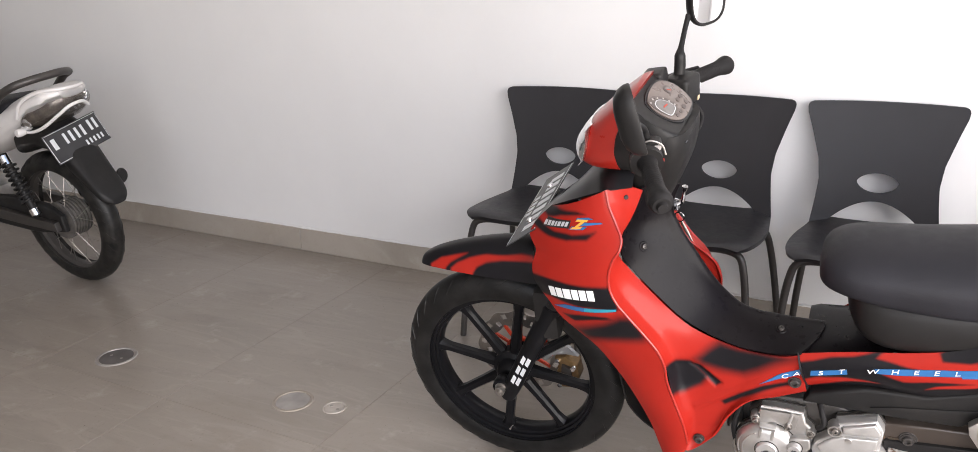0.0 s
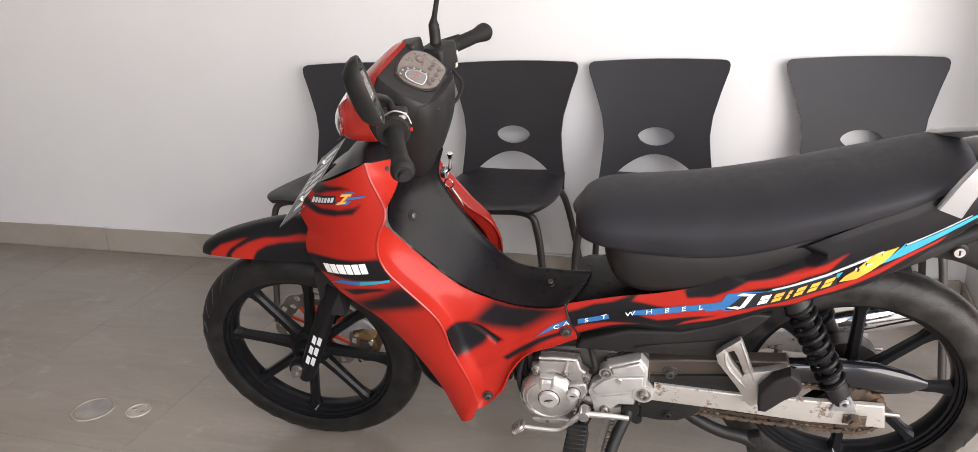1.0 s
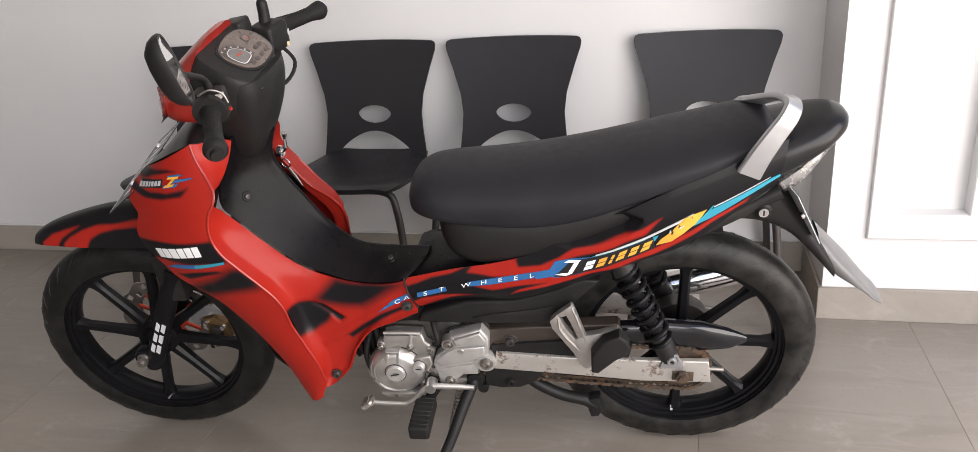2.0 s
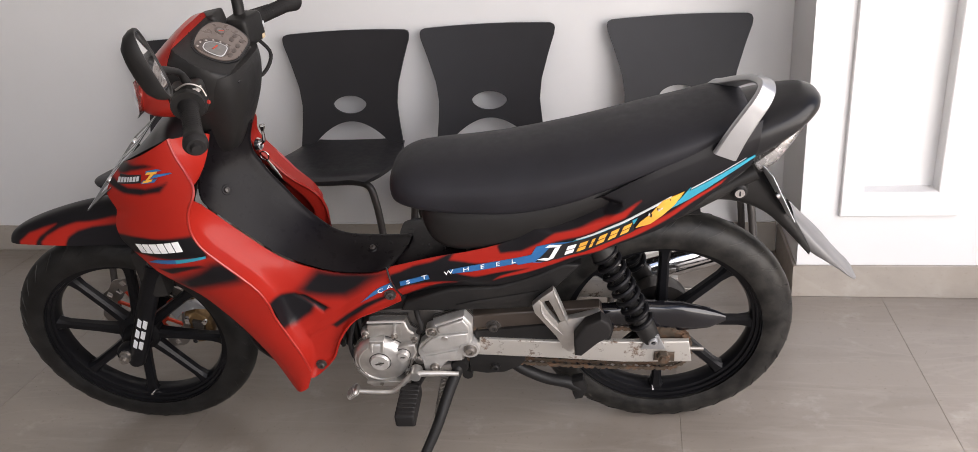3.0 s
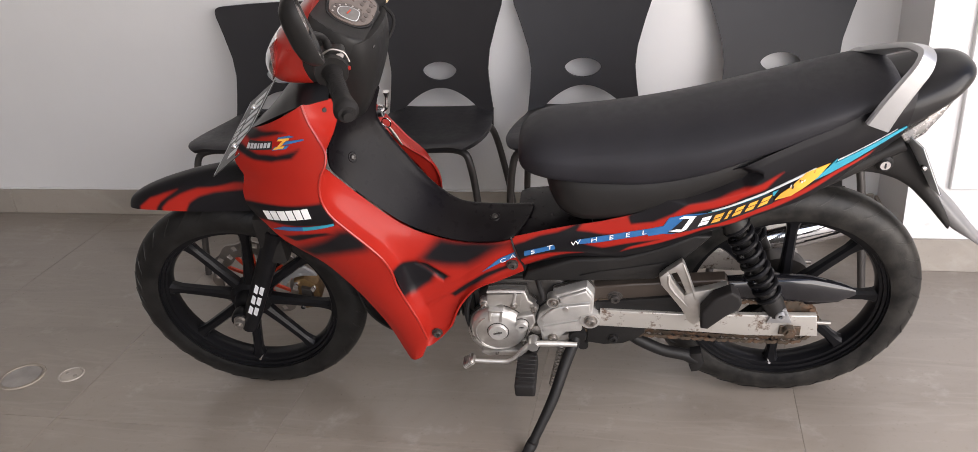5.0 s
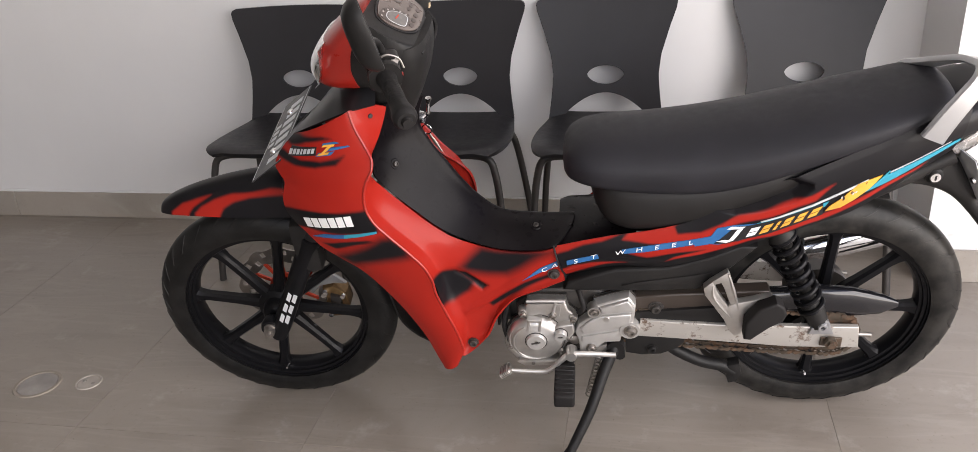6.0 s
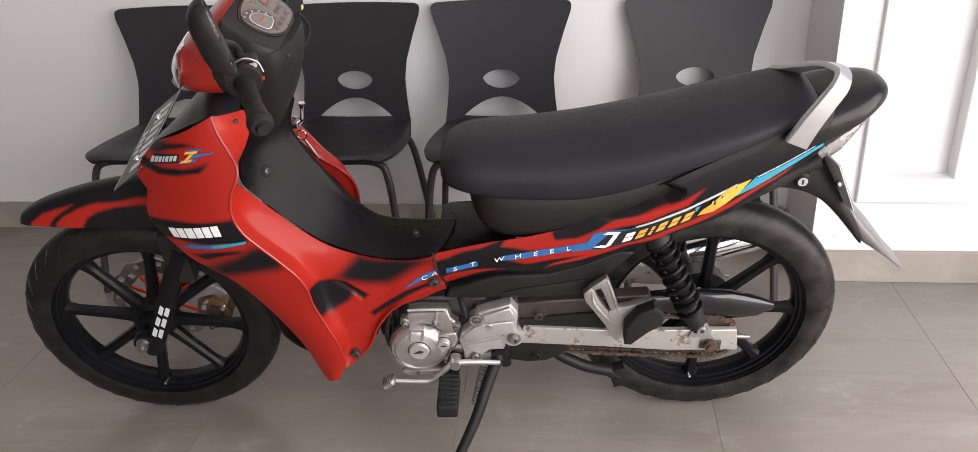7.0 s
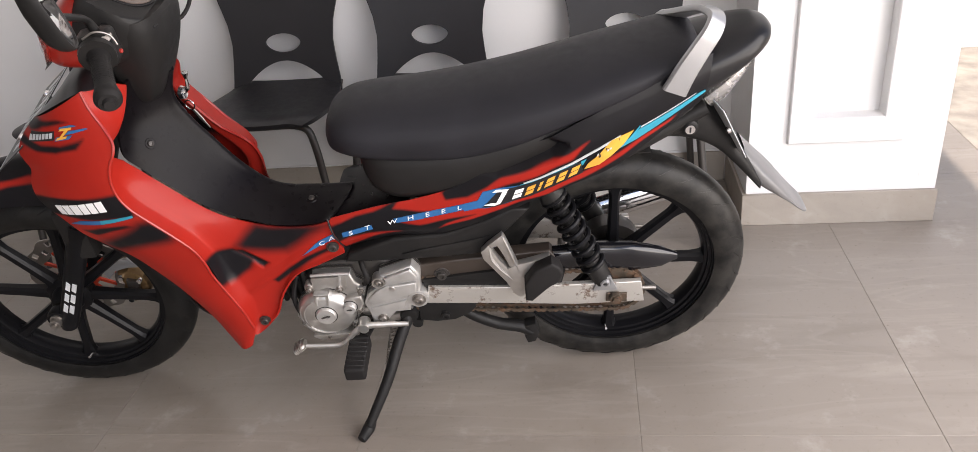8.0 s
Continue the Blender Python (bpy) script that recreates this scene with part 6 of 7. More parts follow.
part("lower_bracket", joined(plate([(0.712, 0.228), (0.712, 0.250), (0.765, 0.258), (0.800, 0.276), (0.806, 0.250), (0.790, 0.232)], -0.112, -0.080, 0.004, 2), lathe([(0, -0.1145), (0.010, -0.1145), (0.012, -0.110), (0, -0.109)], 18, (0.738, 0, 0.244))), M_ALU, engine, "cast bracket below the sprocket cover")
part("clutch_boss", joined(lathe([(0, -0.112), (0.012, -0.112), (0.014, -0.105), (0.016, -0.08), (0, -0.08)], 20, (0.702, 0, 0.272)), lathe([(0, -0.105), (0.009, -0.105), (0.01, -0.08), (0, -0.08)], 16, (0.724, 0, 0.245))), M_BOLT, engine)
part("breather_hose", tube([(0.700, -0.07, 0.415), (0.716, -0.118, 0.404), (0.722, -0.128, 0.378), (0.712, -0.12, 0.36)], 0.006, 10), M_RUB, engine)
part("engine_wire", tube([(0.560, -0.08, 0.360), (0.548, -0.10, 0.310), (0.560, -0.105, 0.262), (0.590, -0.10, 0.236)], 0.006, 8), M_RUB, engine)
part("starter_motor", tube([(0.575, -0.06, 0.405), (0.70, -0.06, 0.415)], 0.028, 18), M_BLK, engine)
part("carburettor", joined(box(0.68, 0.76, -0.055, 0.04, 0.405, 0.46, 0.012), tube([(0.66, 0, 0.44), (0.56, 0, 0.41)], 0.02, 14)), M_BLK, engine)

# gear lever
lever = part("gear_lever", joined(tube([(0.556, -0.150, 0.216), (0.60, -0.150, 0.2125), (0.638, -0.149, 0.213), (0.655, -0.147, 0.224), (0.672, -0.144, 0.242), (0.690, -0.140, 0.2545), (0.74, -0.137, 0.255), (0.790, -0.136, 0.252)], [0.0055, 0.006, 0.006, 0.006, 0.007, 0.008, 0.007, 0.006], 10, 44, flat=0.8), lathe([(0, -0.148), (0.012, -0.148), (0.013, -0.120), (0, -0.120)], 18, (0.694, 0, 0.254))), M_ALU, motorcycle, "silver gear lever")
pad_at = Matrix.Translation((0.549, -0.152, 0.217)) @ Matrix.Rotation(radians(-38), 4, "Y")
part("lever_pad", moved(loft([oval(x, 0.017 * k, -0.008 * k, 0.008 * k, 2.6, 20) for x, k in ((-0.016, 0.55), (-0.012, 0.9), (0.0, 1.0), (0.012, 0.9), (0.016, 0.55))]), pad_at), M_BOLT, lever, "ribbed lever pad")
for i in range(5):
    part("pad_rib", moved(loft([oval(-0.0115 + 0.005 * i, 0.0172, -0.0088, 0.0088, 2.6, 16), oval(-0.0095 + 0.005 * i, 0.0172, -0.0088, 0.0088, 2.6, 16)]), pad_at), M_ALU, lever)

# rider's foot peg
peg = part("foot_peg", moved(box(-0.022, 0.022, -0.052, 0.052, -0.017, 0.017, 0.007, 3), Matrix.Translation((0.680, -0.188, 0.212))), M_RUB, motorcycle, "black rubber foot peg")
part("peg_groove", joined(*[box(0.659, 0.701, -0.228 + 0.013 * i, -0.222 + 0.013 * i, 0.196, 0.2298, 0.001, 1) for i in range(7)]), M_BLK, peg)
part("peg_bracket", joined(tube([(0.682, -0.145, 0.212), (0.690, -0.10, 0.208), (0.705, -0.04, 0.20), (0.705, 0.04, 0.20), (0.69, 0.15, 0.208)], 0.012, 12), box(0.66, 0.76, -0.05, 0.05, 0.185, 0.225, 0.006)), M_BLK, motorcycle)
part("foot_peg", moved(box(-0.024, 0.024, -0.062, 0.062, -0.016, 0.016, 0.007, 3), Matrix.Translation((0.690, 0.205, 0.208))), M_RUB, motorcycle, "black rubber foot peg")

# side stand: its foot meets the floor
stand_foot = BIKE.inverted() @ Vector((0.703, -0.112, 0.008))
stand_top = Vector((0.790, -0.105, 0.255))
sm = stand_top.lerp(stand_foot, 0.55) + Vector((0.004, -0.004, 0))
side_stand = part("side_stand", joined(tube([stand_top, stand_top.lerp(stand_foot, 0.25), sm, stand_top.lerp(stand_foot, 0.93)], [0.013, 0.013, 0.012, 0.0105], 14, 20), lathe([(0, -0.014), (0.018, -0.014), (0.02, -0.008), (0.02, 0.01), (0, 0.01)], 18, tuple(stand_top))), M_BLK, motorcycle, "black side stand, folded out")
foot_dir = (BIKE.inverted().to_3x3() @ Vector((-0.35, -0.94, 0))).normalized()
part("stand_foot", tube([stand_top.lerp(stand_foot, 0.90), stand_foot + Vector((0.004, 0.012, 0.004)), stand_foot + foot_dir * 0.022], [0.0115, 0.014, 0.010], 12, 12, flat=0.7), M_BLK, side_stand)
coil = []
for i in range(90):
    u = i / 89
    c = np.array(stand_top) + np.array([-0.034 - 0.026 * u, -0.012 - 0.03 * u, -0.015 - 0.10 * u])
    coil.append(c + 0.007 * np.array([math.cos(u * 75), math.sin(u * 75), 0]))
part("stand_spring", tube(coil, 0.0018, 6, smooth=False), M_BOLT, side_stand)

# centre stand and frame
part("centre_stand", joined(tube([(0.850, -0.070, 0.246), (0.895, -0.080, 0.240), (0.926, -0.084, 0.218), (0.977, -0.086, 0.190), (1.030, -0.085, 0.174), (1.050, -0.084, 0.160)], [0.012, 0.013, 0.0135, 0.0135, 0.014, 0.016], 12), tube([(0.795, 0.085, 0.205), (0.90, 0.088, 0.18), (1.030, 0.084, 0.140), (1.050, 0.084, 0.100)], 0.013, 12), tube([(0.80, -0.09, 0.205), (0.80, 0.09, 0.205)], 0.012, 12), plate([(1.036, 0.186), (1.060, 0.192), (1.068, 0.160), (1.058, 0.136), (1.040, 0.132), (1.034, 0.152)], -0.098, -0.070, 0.006, 2)), M_BLK, motorcycle, "black centre stand, folded up")
part("main_frame", joined(tube([(0.31, 0, 0.80), (0.37, 0, 0.62), (0.51, 0, 0.45), (0.80, 0, 0.44), (0.86, 0, 0.38)], 0.026, 12), tube([(0.80, -0.08, 0.45), (0.95, -0.085, 0.52), (1.20, -0.085, 0.60), (1.40, -0.07, 0.70)], 0.015, 12), tube([(0.80, 0.08, 0.45), (0.95, 0.085, 0.52), (1.20, 0.085, 0.60), (1.40, 0.07, 0.70)], 0.015, 12), plate([(0.83, 0.30), (0.83, 0.40), (0.95, 0.40), (0.90, 0.30)], -0.06, 0.06, 0.01)), M_BLK, motorcycle, "black steel frame")
part("inner_mudguard", patch([[(0.96, -0.07, 0.40), (0.945, 0, 0.40), (0.96, 0.07, 0.40)], [(0.98, -0.075, 0.50), (0.965, 0, 0.50), (0.98, 0.075, 0.50)], [(1.06, -0.08, 0.575), (1.05, 0, 0.59), (1.06, 0.08, 0.575)], [(1.18, -0.085, 0.615), (1.18, 0, 0.635), (1.18, 0.085, 0.615)], [(1.30, -0.085, 0.615), (1.30, 0, 0.64), (1.30, 0.085, 0.615)]], 20, 12, 0.004, (1.2, 0, 0.8)), M_BLK, motorcycle, "black inner mudguard under the seat")

# swing arm, chain and sprocket
for s in (-1, 1):
    arm = part("swing_arm", joined(plate([(0.835, 0.290), (0.842, 0.335), (1.00, 0.324), (1.16, 0.320), (1.286, 0.319), (1.293, 0.262), (1.15, 0.263), (1.00, 0.277)], s * 0.1105 - 0.0065, s * 0.1105 + 0.0065, 0.003, 3)), M_SWING, motorcycle, "scuffed silver swing arm with rust spots")
    part("axle_adjuster", joined(plate([(1.212, 0.272), (1.214, 0.294), (1.256, 0.292), (1.256, 0.268)], s * 0.1195 - 0.0025, s * 0.1195 + 0.0025, 0.001, 1), lathe([(0, s * 0.139), (0.008, s * 0.139), (0.008, s * 0.134), (0.014, s * 0.134), (0.014, s * 0.122), (0, s * 0.122)], 6, (1.232, 0, RR))), M_CHAIN, arm, "rusty chain adjuster and nut")
    part("adjuster_bolt", tube([(1.285, s * 0.104, 0.290), (1.318, s * 0.104, 0.288)], 0.005, 10), M_BOLT, arm)
    part("shock_lug", joined(plate([(1.185, 0.305), (1.198, 0.342), (1.222, 0.342), (1.236, 0.305)], s * 0.120 - 0.004, s * 0.120 + 0.004, 0.003), bolt((1.210, s * 0.124, 0.328), 0.010, 0.008, s)), M_SILVER, arm, "silver shock mount with bolt")
    # shock absorber
    lo, up = np.array([1.208, s * 0.109, 0.322]), np.array([1.100, s * 0.086, 0.562])
    shock = part("shock_absorber", joined(tube([lo, lo + (up - lo) * 0.16, lo + (up - lo) * 0.24], [0.020, 0.023, 0.019], 16), tube([lo + (up - lo) * 0.28, up], 0.013, 14), tube([lo + (up - lo) * 0.86, up + (up - lo) * 0.02], [0.028, 0.024], 18), tube([lo - np.array([0, 0.012, 0.0]), lo + np.array([0, 0.012, 0])], 0.017, 16)), M_BLK, motorcycle, "black rear shock absorber")
    d = (up - lo) / np.linalg.norm(up - lo)
    e1 = np.cross(d, [0, 1, 0])
    e1 /= np.linalg.norm(e1)
    e2 = np.cross(d, e1)
    pts = []
    for i in range(240):
        u = i / 239
        c = lo + (up - lo) * (0.17 + 0.72 * u)
        pts.append(c + 0.0240 * (math.cos(u * 2 * math.pi * 8.5) * e1 + math.sin(u * 2 * math.pi * 8.5) * e2))
    part("coil_spring", tube(pts, 0.0056, 8, smooth=False), M_RIM, shock, "thick black coil spring")
sprocket = []
teeth = 40
outl = []
for i in range(teeth * 4):
    a = 2 * math.pi * i / (teeth * 4)
    r = 0.052 + (0.0035 if i % 4 in (1, 2) else -0.0015)
    outl.append((WB + r * math.cos(a), RR + r * math.sin(a)))
rear_sprocket = part("rear_sprocket", plate(outl, -0.097, -0.092), M_CHAIN, rear_wheel, "rusty rear sprocket")
part("sprocket_hub", lathe([(0.0, -0.090), (0.03, -0.090), (0.042, -0.080), (0.048, -0.0725), (0.048, -0.05), (0, -0.05)], 28, (WB, 0, RR)), M_RIM, rear_wheel)
part("drum_brake", lathe([(0.0, 0.085), (0.05, 0.085), (0.066, 0.075), (0.070, 0.05), (0.070, 0.03), (0, 0.03)], 32, (WB, 0, RR)), M_TUBE, rear_wheel, "dark brake drum")
# the chain as links on a loop round both sprockets
loop = []
for k in range(60):
    a = radians(-90 + 180 * k / 59)
    loop.append((WB + 0.056 * math.cos(a), RR + 0.056 * math.sin(a)))
r0 = (0.770, 0.312)
for k in range(24):
    a = radians(90 + 180 * k / 23)
    loop.append((r0[0] + 0.042 * math.cos(a), r0[1] + 0.042 * math.sin(a)))
loop.append(loop[0])
lp = np.array(loop)
# the lower run hangs a little
seglen = np.r_[0, np.cumsum(np.linalg.norm(np.diff(lp, axis=0), axis=1))]
count = int(seglen[-1] / 0.0127) // 2 * 2
chain_bms = bmesh.new()
for k in range(count):
    s0, s1 = seglen[-1] * k / count, seglen[-1] * (k + 1) / count
    p0 = np.array([np.interp(s0, seglen, lp[:, 0]), np.interp(s0, seglen, lp[:, 1])])
    p1 = np.array([np.interp(s1, seglen, lp[:, 0]), np.interp(s1, seglen, lp[:, 1])])
    for p in (p0, p1):
        if p[1] < 0.30 and 0.78 < p[0] < 1.23:
            p[1] -= 0.006 * math.sin(math.pi * (p[0] - 0.78) / 0.45)
    dd = (p1 - p0) / np.linalg.norm(p1 - p0)
    nn = np.array([-dd[1], dd[0]])
    wide = 0.0085 if k % 2 else 0.006
    for yy in (-0.0695 - wide, -0.0695 + wide):
        pl = []
        for e, w in ((-0.0042, 0.003), (0.0, 0.0050), (0.0064, 0.0034), (0.0127, 0.0050), (0.0169, 0.003)):
            pl.append((p0 + dd * e + nn * w, p0 + dd * e - nn * w))
        outline = [q[0] for q in pl] + [q[1] for q in pl[::-1]]
        va = [chain_bms.verts.new((q[0], yy - 0.0009, q[1])) for q in outline]
        vb = [chain_bms.verts.new((q[0], yy + 0.0009, q[1])) for q in outline]
        chain_bms.faces.new(va)
        chain_bms.faces.new(vb[::-1])
        for i in range(len(va)):
            j = (i + 1) % len(va)
            chain_bms.faces.new((va[i], vb[i], vb[j], va[j]))
chain = part("drive_chain", moved(chain_bms, Matrix.Translation((0, -0.025, 0))), M_CHAIN, motorcycle, "rusty roller chain")
part("chain_slider", joined(plate([(0.812, 0.284), (0.812, 0.233), (0.847, 0.226), (0.888, 0.229), (0.922, 0.246), (0.936, 0.262), (0.938, 0.279)], -0.108, -0.060, 0.004, 2), bolt((0.868, -0.110, 0.246), 0.009, 0.006)), M_BLK, motorcycle, "black chain guide")
part("chain_guard", joined(loft([oval(x, w, a, b, 3.0, 18, -0.085) for x, w, a, b in ((0.98, 0.016, 0.352, 0.396), (1.10, 0.017, 0.350, 0.396), (1.20, 0.017, 0.336, 0.404), (1.27, 0.016, 0.328, 0.398), (1.33, 0.013, 0.335, 0.380), (1.362, 0.006, 0.350, 0.364))])), M_BLKGLOSS, motorcycle, "dark plastic chain guard")
part("engine_guard_cover", plate([(0.826, 0.336), (0.830, 0.386), (0.906, 0.394), (0.987, 0.398), (1.10, 0.404), (1.12, 0.374), (0.991, 0.359), (0.897, 0.344), (0.857, 0.338)], -0.102, -0.070, 0.005, 3), surface("dark bronze plastic", (0.042, 0.032, 0.026), 0.36, dust=0.03), motorcycle, "dark bronze frame cover")
part("cover_edge", tube([(0.893, -0.103, 0.344), (0.940, -0.1035, 0.352), (0.985, -0.103, 0.3595)], 0.0016, 6), M_SILVER, motorcycle, "thin bright edge line")
part("arm_cover", plate([(0.832, 0.326), (0.832, 0.350), (0.990, 0.364), (1.10, 0.374), (1.13, 0.350), (1.12, 0.310), (0.94, 0.318)], -0.1095, -0.080, 0.004, 2), M_BLK, motorcycle, "black cover above the swing arm")
part("frame_bolt", joined(lathe([(0, -0.104), (0.016, -0.104), (0.018, -0.100), (0, -0.098)], 22, (0.8735, 0, 0.358)), bolt((0.8735, -0.106, 0.358), 0.010, 0.007)), M_TUBE, motorcycle, "dark frame bolt")

# passenger foot peg on its cast bracket: an open triangle
for s in (-1, 1):
    br = joined(plate([(0.963, 0.440), (0.979, 0.457), (0.985, 0.449), (0.989, 0.436), (0.997, 0.420), (1.014, 0.394), (1.022, 0.376), (1.009, 0.356), (0.988, 0.389), (0.967, 0.421)], s * 0.130 - 0.009, s * 0.130 + 0.009, 0.003),
                plate([(0.979, 0.457), (1.008, 0.481), (1.013, 0.472), (1.022, 0.444), (1.034, 0.404), (1.036, 0.388), (1.018, 0.398), (1.004, 0.438), (0.997, 0.453), (0.985, 0.449)], s * 0.130 - 0.0085, s * 0.130 + 0.0085, 0.003),
                plate([(1.009, 0.356), (1.014, 0.393), (1.019, 0.397), (1.034, 0.403), (1.063, 0.410), (1.098, 0.421), (1.103, 0.405), (1.062, 0.363), (1.048, 0.325), (1.035, 0.312), (1.023, 0.325)], s * 0.131 - 0.009, s * 0.131 + 0.009, 0.003),
                tube([(1.009, s * 0.139, 0.477), (1.021, s * 0.140, 0.440), (1.036, s * 0.139, 0.384)], [0.002, 0.0035, 0.0015], 8),
                tube([(0.981, s * 0.139, 0.447), (0.983, s * 0.140, 0.424), (0.994, s * 0.140, 0.402), (1.022, s * 0.139, 0.363)], [0.002, 0.0035, 0.0035, 0.0015], 8))
    bracket = part("peg_bracket", br, M_ALU, motorcycle, "silver cast passenger peg bracket")
    pad = plate([(1.046, 0.332), (1.046, 0.376), (1.070, 0.412), (1.102, 0.428), (1.118, 0.416), (1.124, 0.398), (1.118, 0.380), (1.094, 0.364), (1.060, 0.330)], s * 0.156 - 0.016, s * 0.156 + 0.016, 0.006, 3)
    part("passenger_peg", pad, M_RUB, bracket, "folded black rubber peg")

# exhaust on the far side
part("exhaust", joined(tube([(0.50, 0.02, 0.27), (0.48, 0.09, 0.20), (0.60, 0.12, 0.17), (0.85, 0.135, 0.19), (0.98, 0.15, 0.27)], 0.016, 14), tube([(0.95, 0.15, 0.235), (1.00, 0.155, 0.255), (1.18, 0.165, 0.300), (1.36, 0.17, 0.350), (1.42, 0.17, 0.366), (1.44, 0.17, 0.372)], [0.020, 0.038, 0.040, 0.040, 0.038, 0.026], 20, 28)), M_CHROME, motorcycle, "chrome exhaust and silencer")


# ---- lettering and stripes laid on the panels ----
def lay_on(net, flat, lift, thick=0.0008, side=-1):
    """Flat pieces in x and z, laid onto a panel's net of points; each is a quad of corners."""
    pts = net.reshape(-1, 3)
    bm = bmesh.new()

    def at(x, z, up):
        d = (pts[:, 0] - x) ** 2 + (pts[:, 2] - z) ** 2
        k = np.argpartition(d, 4)[:5]
        w = 1 / (d[k] + 1e-7)
        return (x, float((pts[k, 1] * w).sum() / w.sum()) + side * up, z)

    for q in flat:
        q = np.array(q, float)
        long = max(np.linalg.norm(q[1] - q[0]), np.linalg.norm(q[2] - q[3]))
        n = max(1, int(long / 0.008))
        m = max(1, int(max(np.linalg.norm(q[3] - q[0]), np.linalg.norm(q[2] - q[1])) / 0.008))
        net_hi, net_lo = [], []
        for i in range(n + 1):
            u = i / n
            a, b = q[0] * (1 - u) + q[1] * u, q[3] * (1 - u) + q[2] * u
            hi = []
            for j in range(m + 1):
                v = j / m
                x, z = a * (1 - v) + b * v
                hi.append(bm.verts.new(at(x, z, lift + thick)))
            net_hi.append(hi)
        for i in range(n):
            for j in range(m):
                bm.faces.new((net_hi[i][j], net_hi[i + 1][j], net_hi[i + 1][j + 1], net_hi[i][j + 1]))
        edge = [e for e in bm.edges if e.is_boundary and all(vv in {w for r in net_hi for w in r} for vv in e.verts)]
        ext = bmesh.ops.extrude_edge_only(bm, edges=edge)
        for vv in (g for g in ext["geom"] if isinstance(g, bmesh.types.BMVert)):
            vv.co.y -= side * (lift + thick)
    return bm


def slab_row(x0, z0, x1, z1, height, widths, gap, slant):
    """Letter-sized slanted blocks along a line."""
    total = sum(widths) + gap * (len(widths) - 1)
    dx, dz = (x1 - x0), (z1 - z0)
    out, s = [], 0.0
    for w in widths:
        a, b = s / total, (s + w) / total
        p0, p1 = (x0 + dx * a, z0 + dz * a), (x0 + dx * b, z0 + dz * b)
        out.append([p0, p1, (p1[0] + slant, p1[1] + height), (p0[0] + slant, p0[1] + height)])
        s += w + gap
    return out


for quad in slab_row(0.181, 0.614, 0.284, 0.630, 0.024, [1, 1, 1.2, 1, 1, 1], 0.22, -0.003):
    part("brand_block", lay_on(SHIELD_NET, [quad], 0.0006), M_WHITE, shield, "white block shape")
part("stripe", lay_on(SHIELD_NET, [[(0.183, 0.584), (0.256, 0.594), (0.258, 0.605), (0.212, 0.599)]], 0.0006), M_BLUE, shield, "blue pinstripe")
part("stripe", lay_on(SHIELD_NET, [[(0.256, 0.594), (0.326, 0.611), (0.326, 0.616), (0.258, 0.605)]], 0.0006), M_TEAL, shield, "turquoise end of the pinstripe")
part("badge_shade", lay_on(SHIELD_NET, [[(0.160, 0.756), (0.226, 0.769), (0.230, 0.785), (0.172, 0.775)]], 0.0005), M_INK, shield)
for quad in slab_row(0.163, 0.7595, 0.222, 0.7725, 0.0095, [0.9, 0.8, 0.8, 0.5, 0.8, 0.8, 0.8], 0.32, 0.004):
    part("badge_shape", lay_on(SHIELD_NET, [quad], 0.0016), M_SILDEC, shield, "silver badge shape")
part("badge_tail", lay_on(SHIELD_NET, [[(0.226, 0.767), (0.258, 0.773), (0.266, 0.780), (0.232, 0.774)], [(0.250, 0.779), (0.298, 0.790), (0.294, 0.7915), (0.260, 0.787)], [(0.242, 0.789), (0.278, 0.796), (0.268, 0.798), (0.244, 0.793)]], 0.0010), M_BLUE, shield)
part("badge_flash", lay_on(SHIELD_NET, [[(0.229, 0.769), (0.252, 0.774), (0.256, 0.7785), (0.235, 0.774)], [(0.238, 0.774), (0.246, 0.776), (0.261, 0.789), (0.253, 0.788)], [(0.241, 0.7865), (0.266, 0.790), (0.269, 0.7945), (0.246, 0.7915)]], 0.0018), M_YELLOW, shield, "yellow badge shape")
# the blue stripe over both panels, with its spaced capitals
part("stripe", lay_on(INNER_NET, [[(0.596, 0.436), (0.636, 0.460), (0.638, 0.471), (0.628, 0.464)], [(0.636, 0.460), (0.672, 0.476), (0.671, 0.487), (0.638, 0.471)]], 0.0006), M_BLUE, inner_panel, "blue stripe")
part("stripe", lay_on(COVER_NET, [[(0.690, 0.482), (0.755, 0.503), (0.753, 0.513), (0.690, 0.494)]], 0.0006), M_BLUE, side_cover, "blue stripe")
part("stripe", lay_on(COVER_NET, [[(0.805, 0.518), (0.845, 0.524), (0.845, 0.537), (0.800, 0.527)], [(0.845, 0.524), (0.945, 0.546), (0.945, 0.559), (0.845, 0.537)], [(0.945, 0.546), (0.985, 0.554), (0.985, 0.570), (0.945, 0.559)]], 0.0006), M_BLUE, side_cover, "blue stripe")


def letter(ch, size):
    cu = bpy.data.curves.new("letter", "FONT")
    cu.body, cu.size, cu.extrude, cu.shear = ch, size, 0.0003, 0.25
    cu.align_x, cu.align_y = "CENTER", "CENTER"
    tmp = new("letter", cu)
    bpy.context.view_layer.update()
    me = bpy.data.meshes.new_from_object(tmp.evaluated_get(bpy.context.evaluated_depsgraph_get()))
    bpy.data.objects.remove(tmp)
    bm = bmesh.new()
    bm.from_mesh(me)
    bpy.data.meshes.remove(me)
    return bm


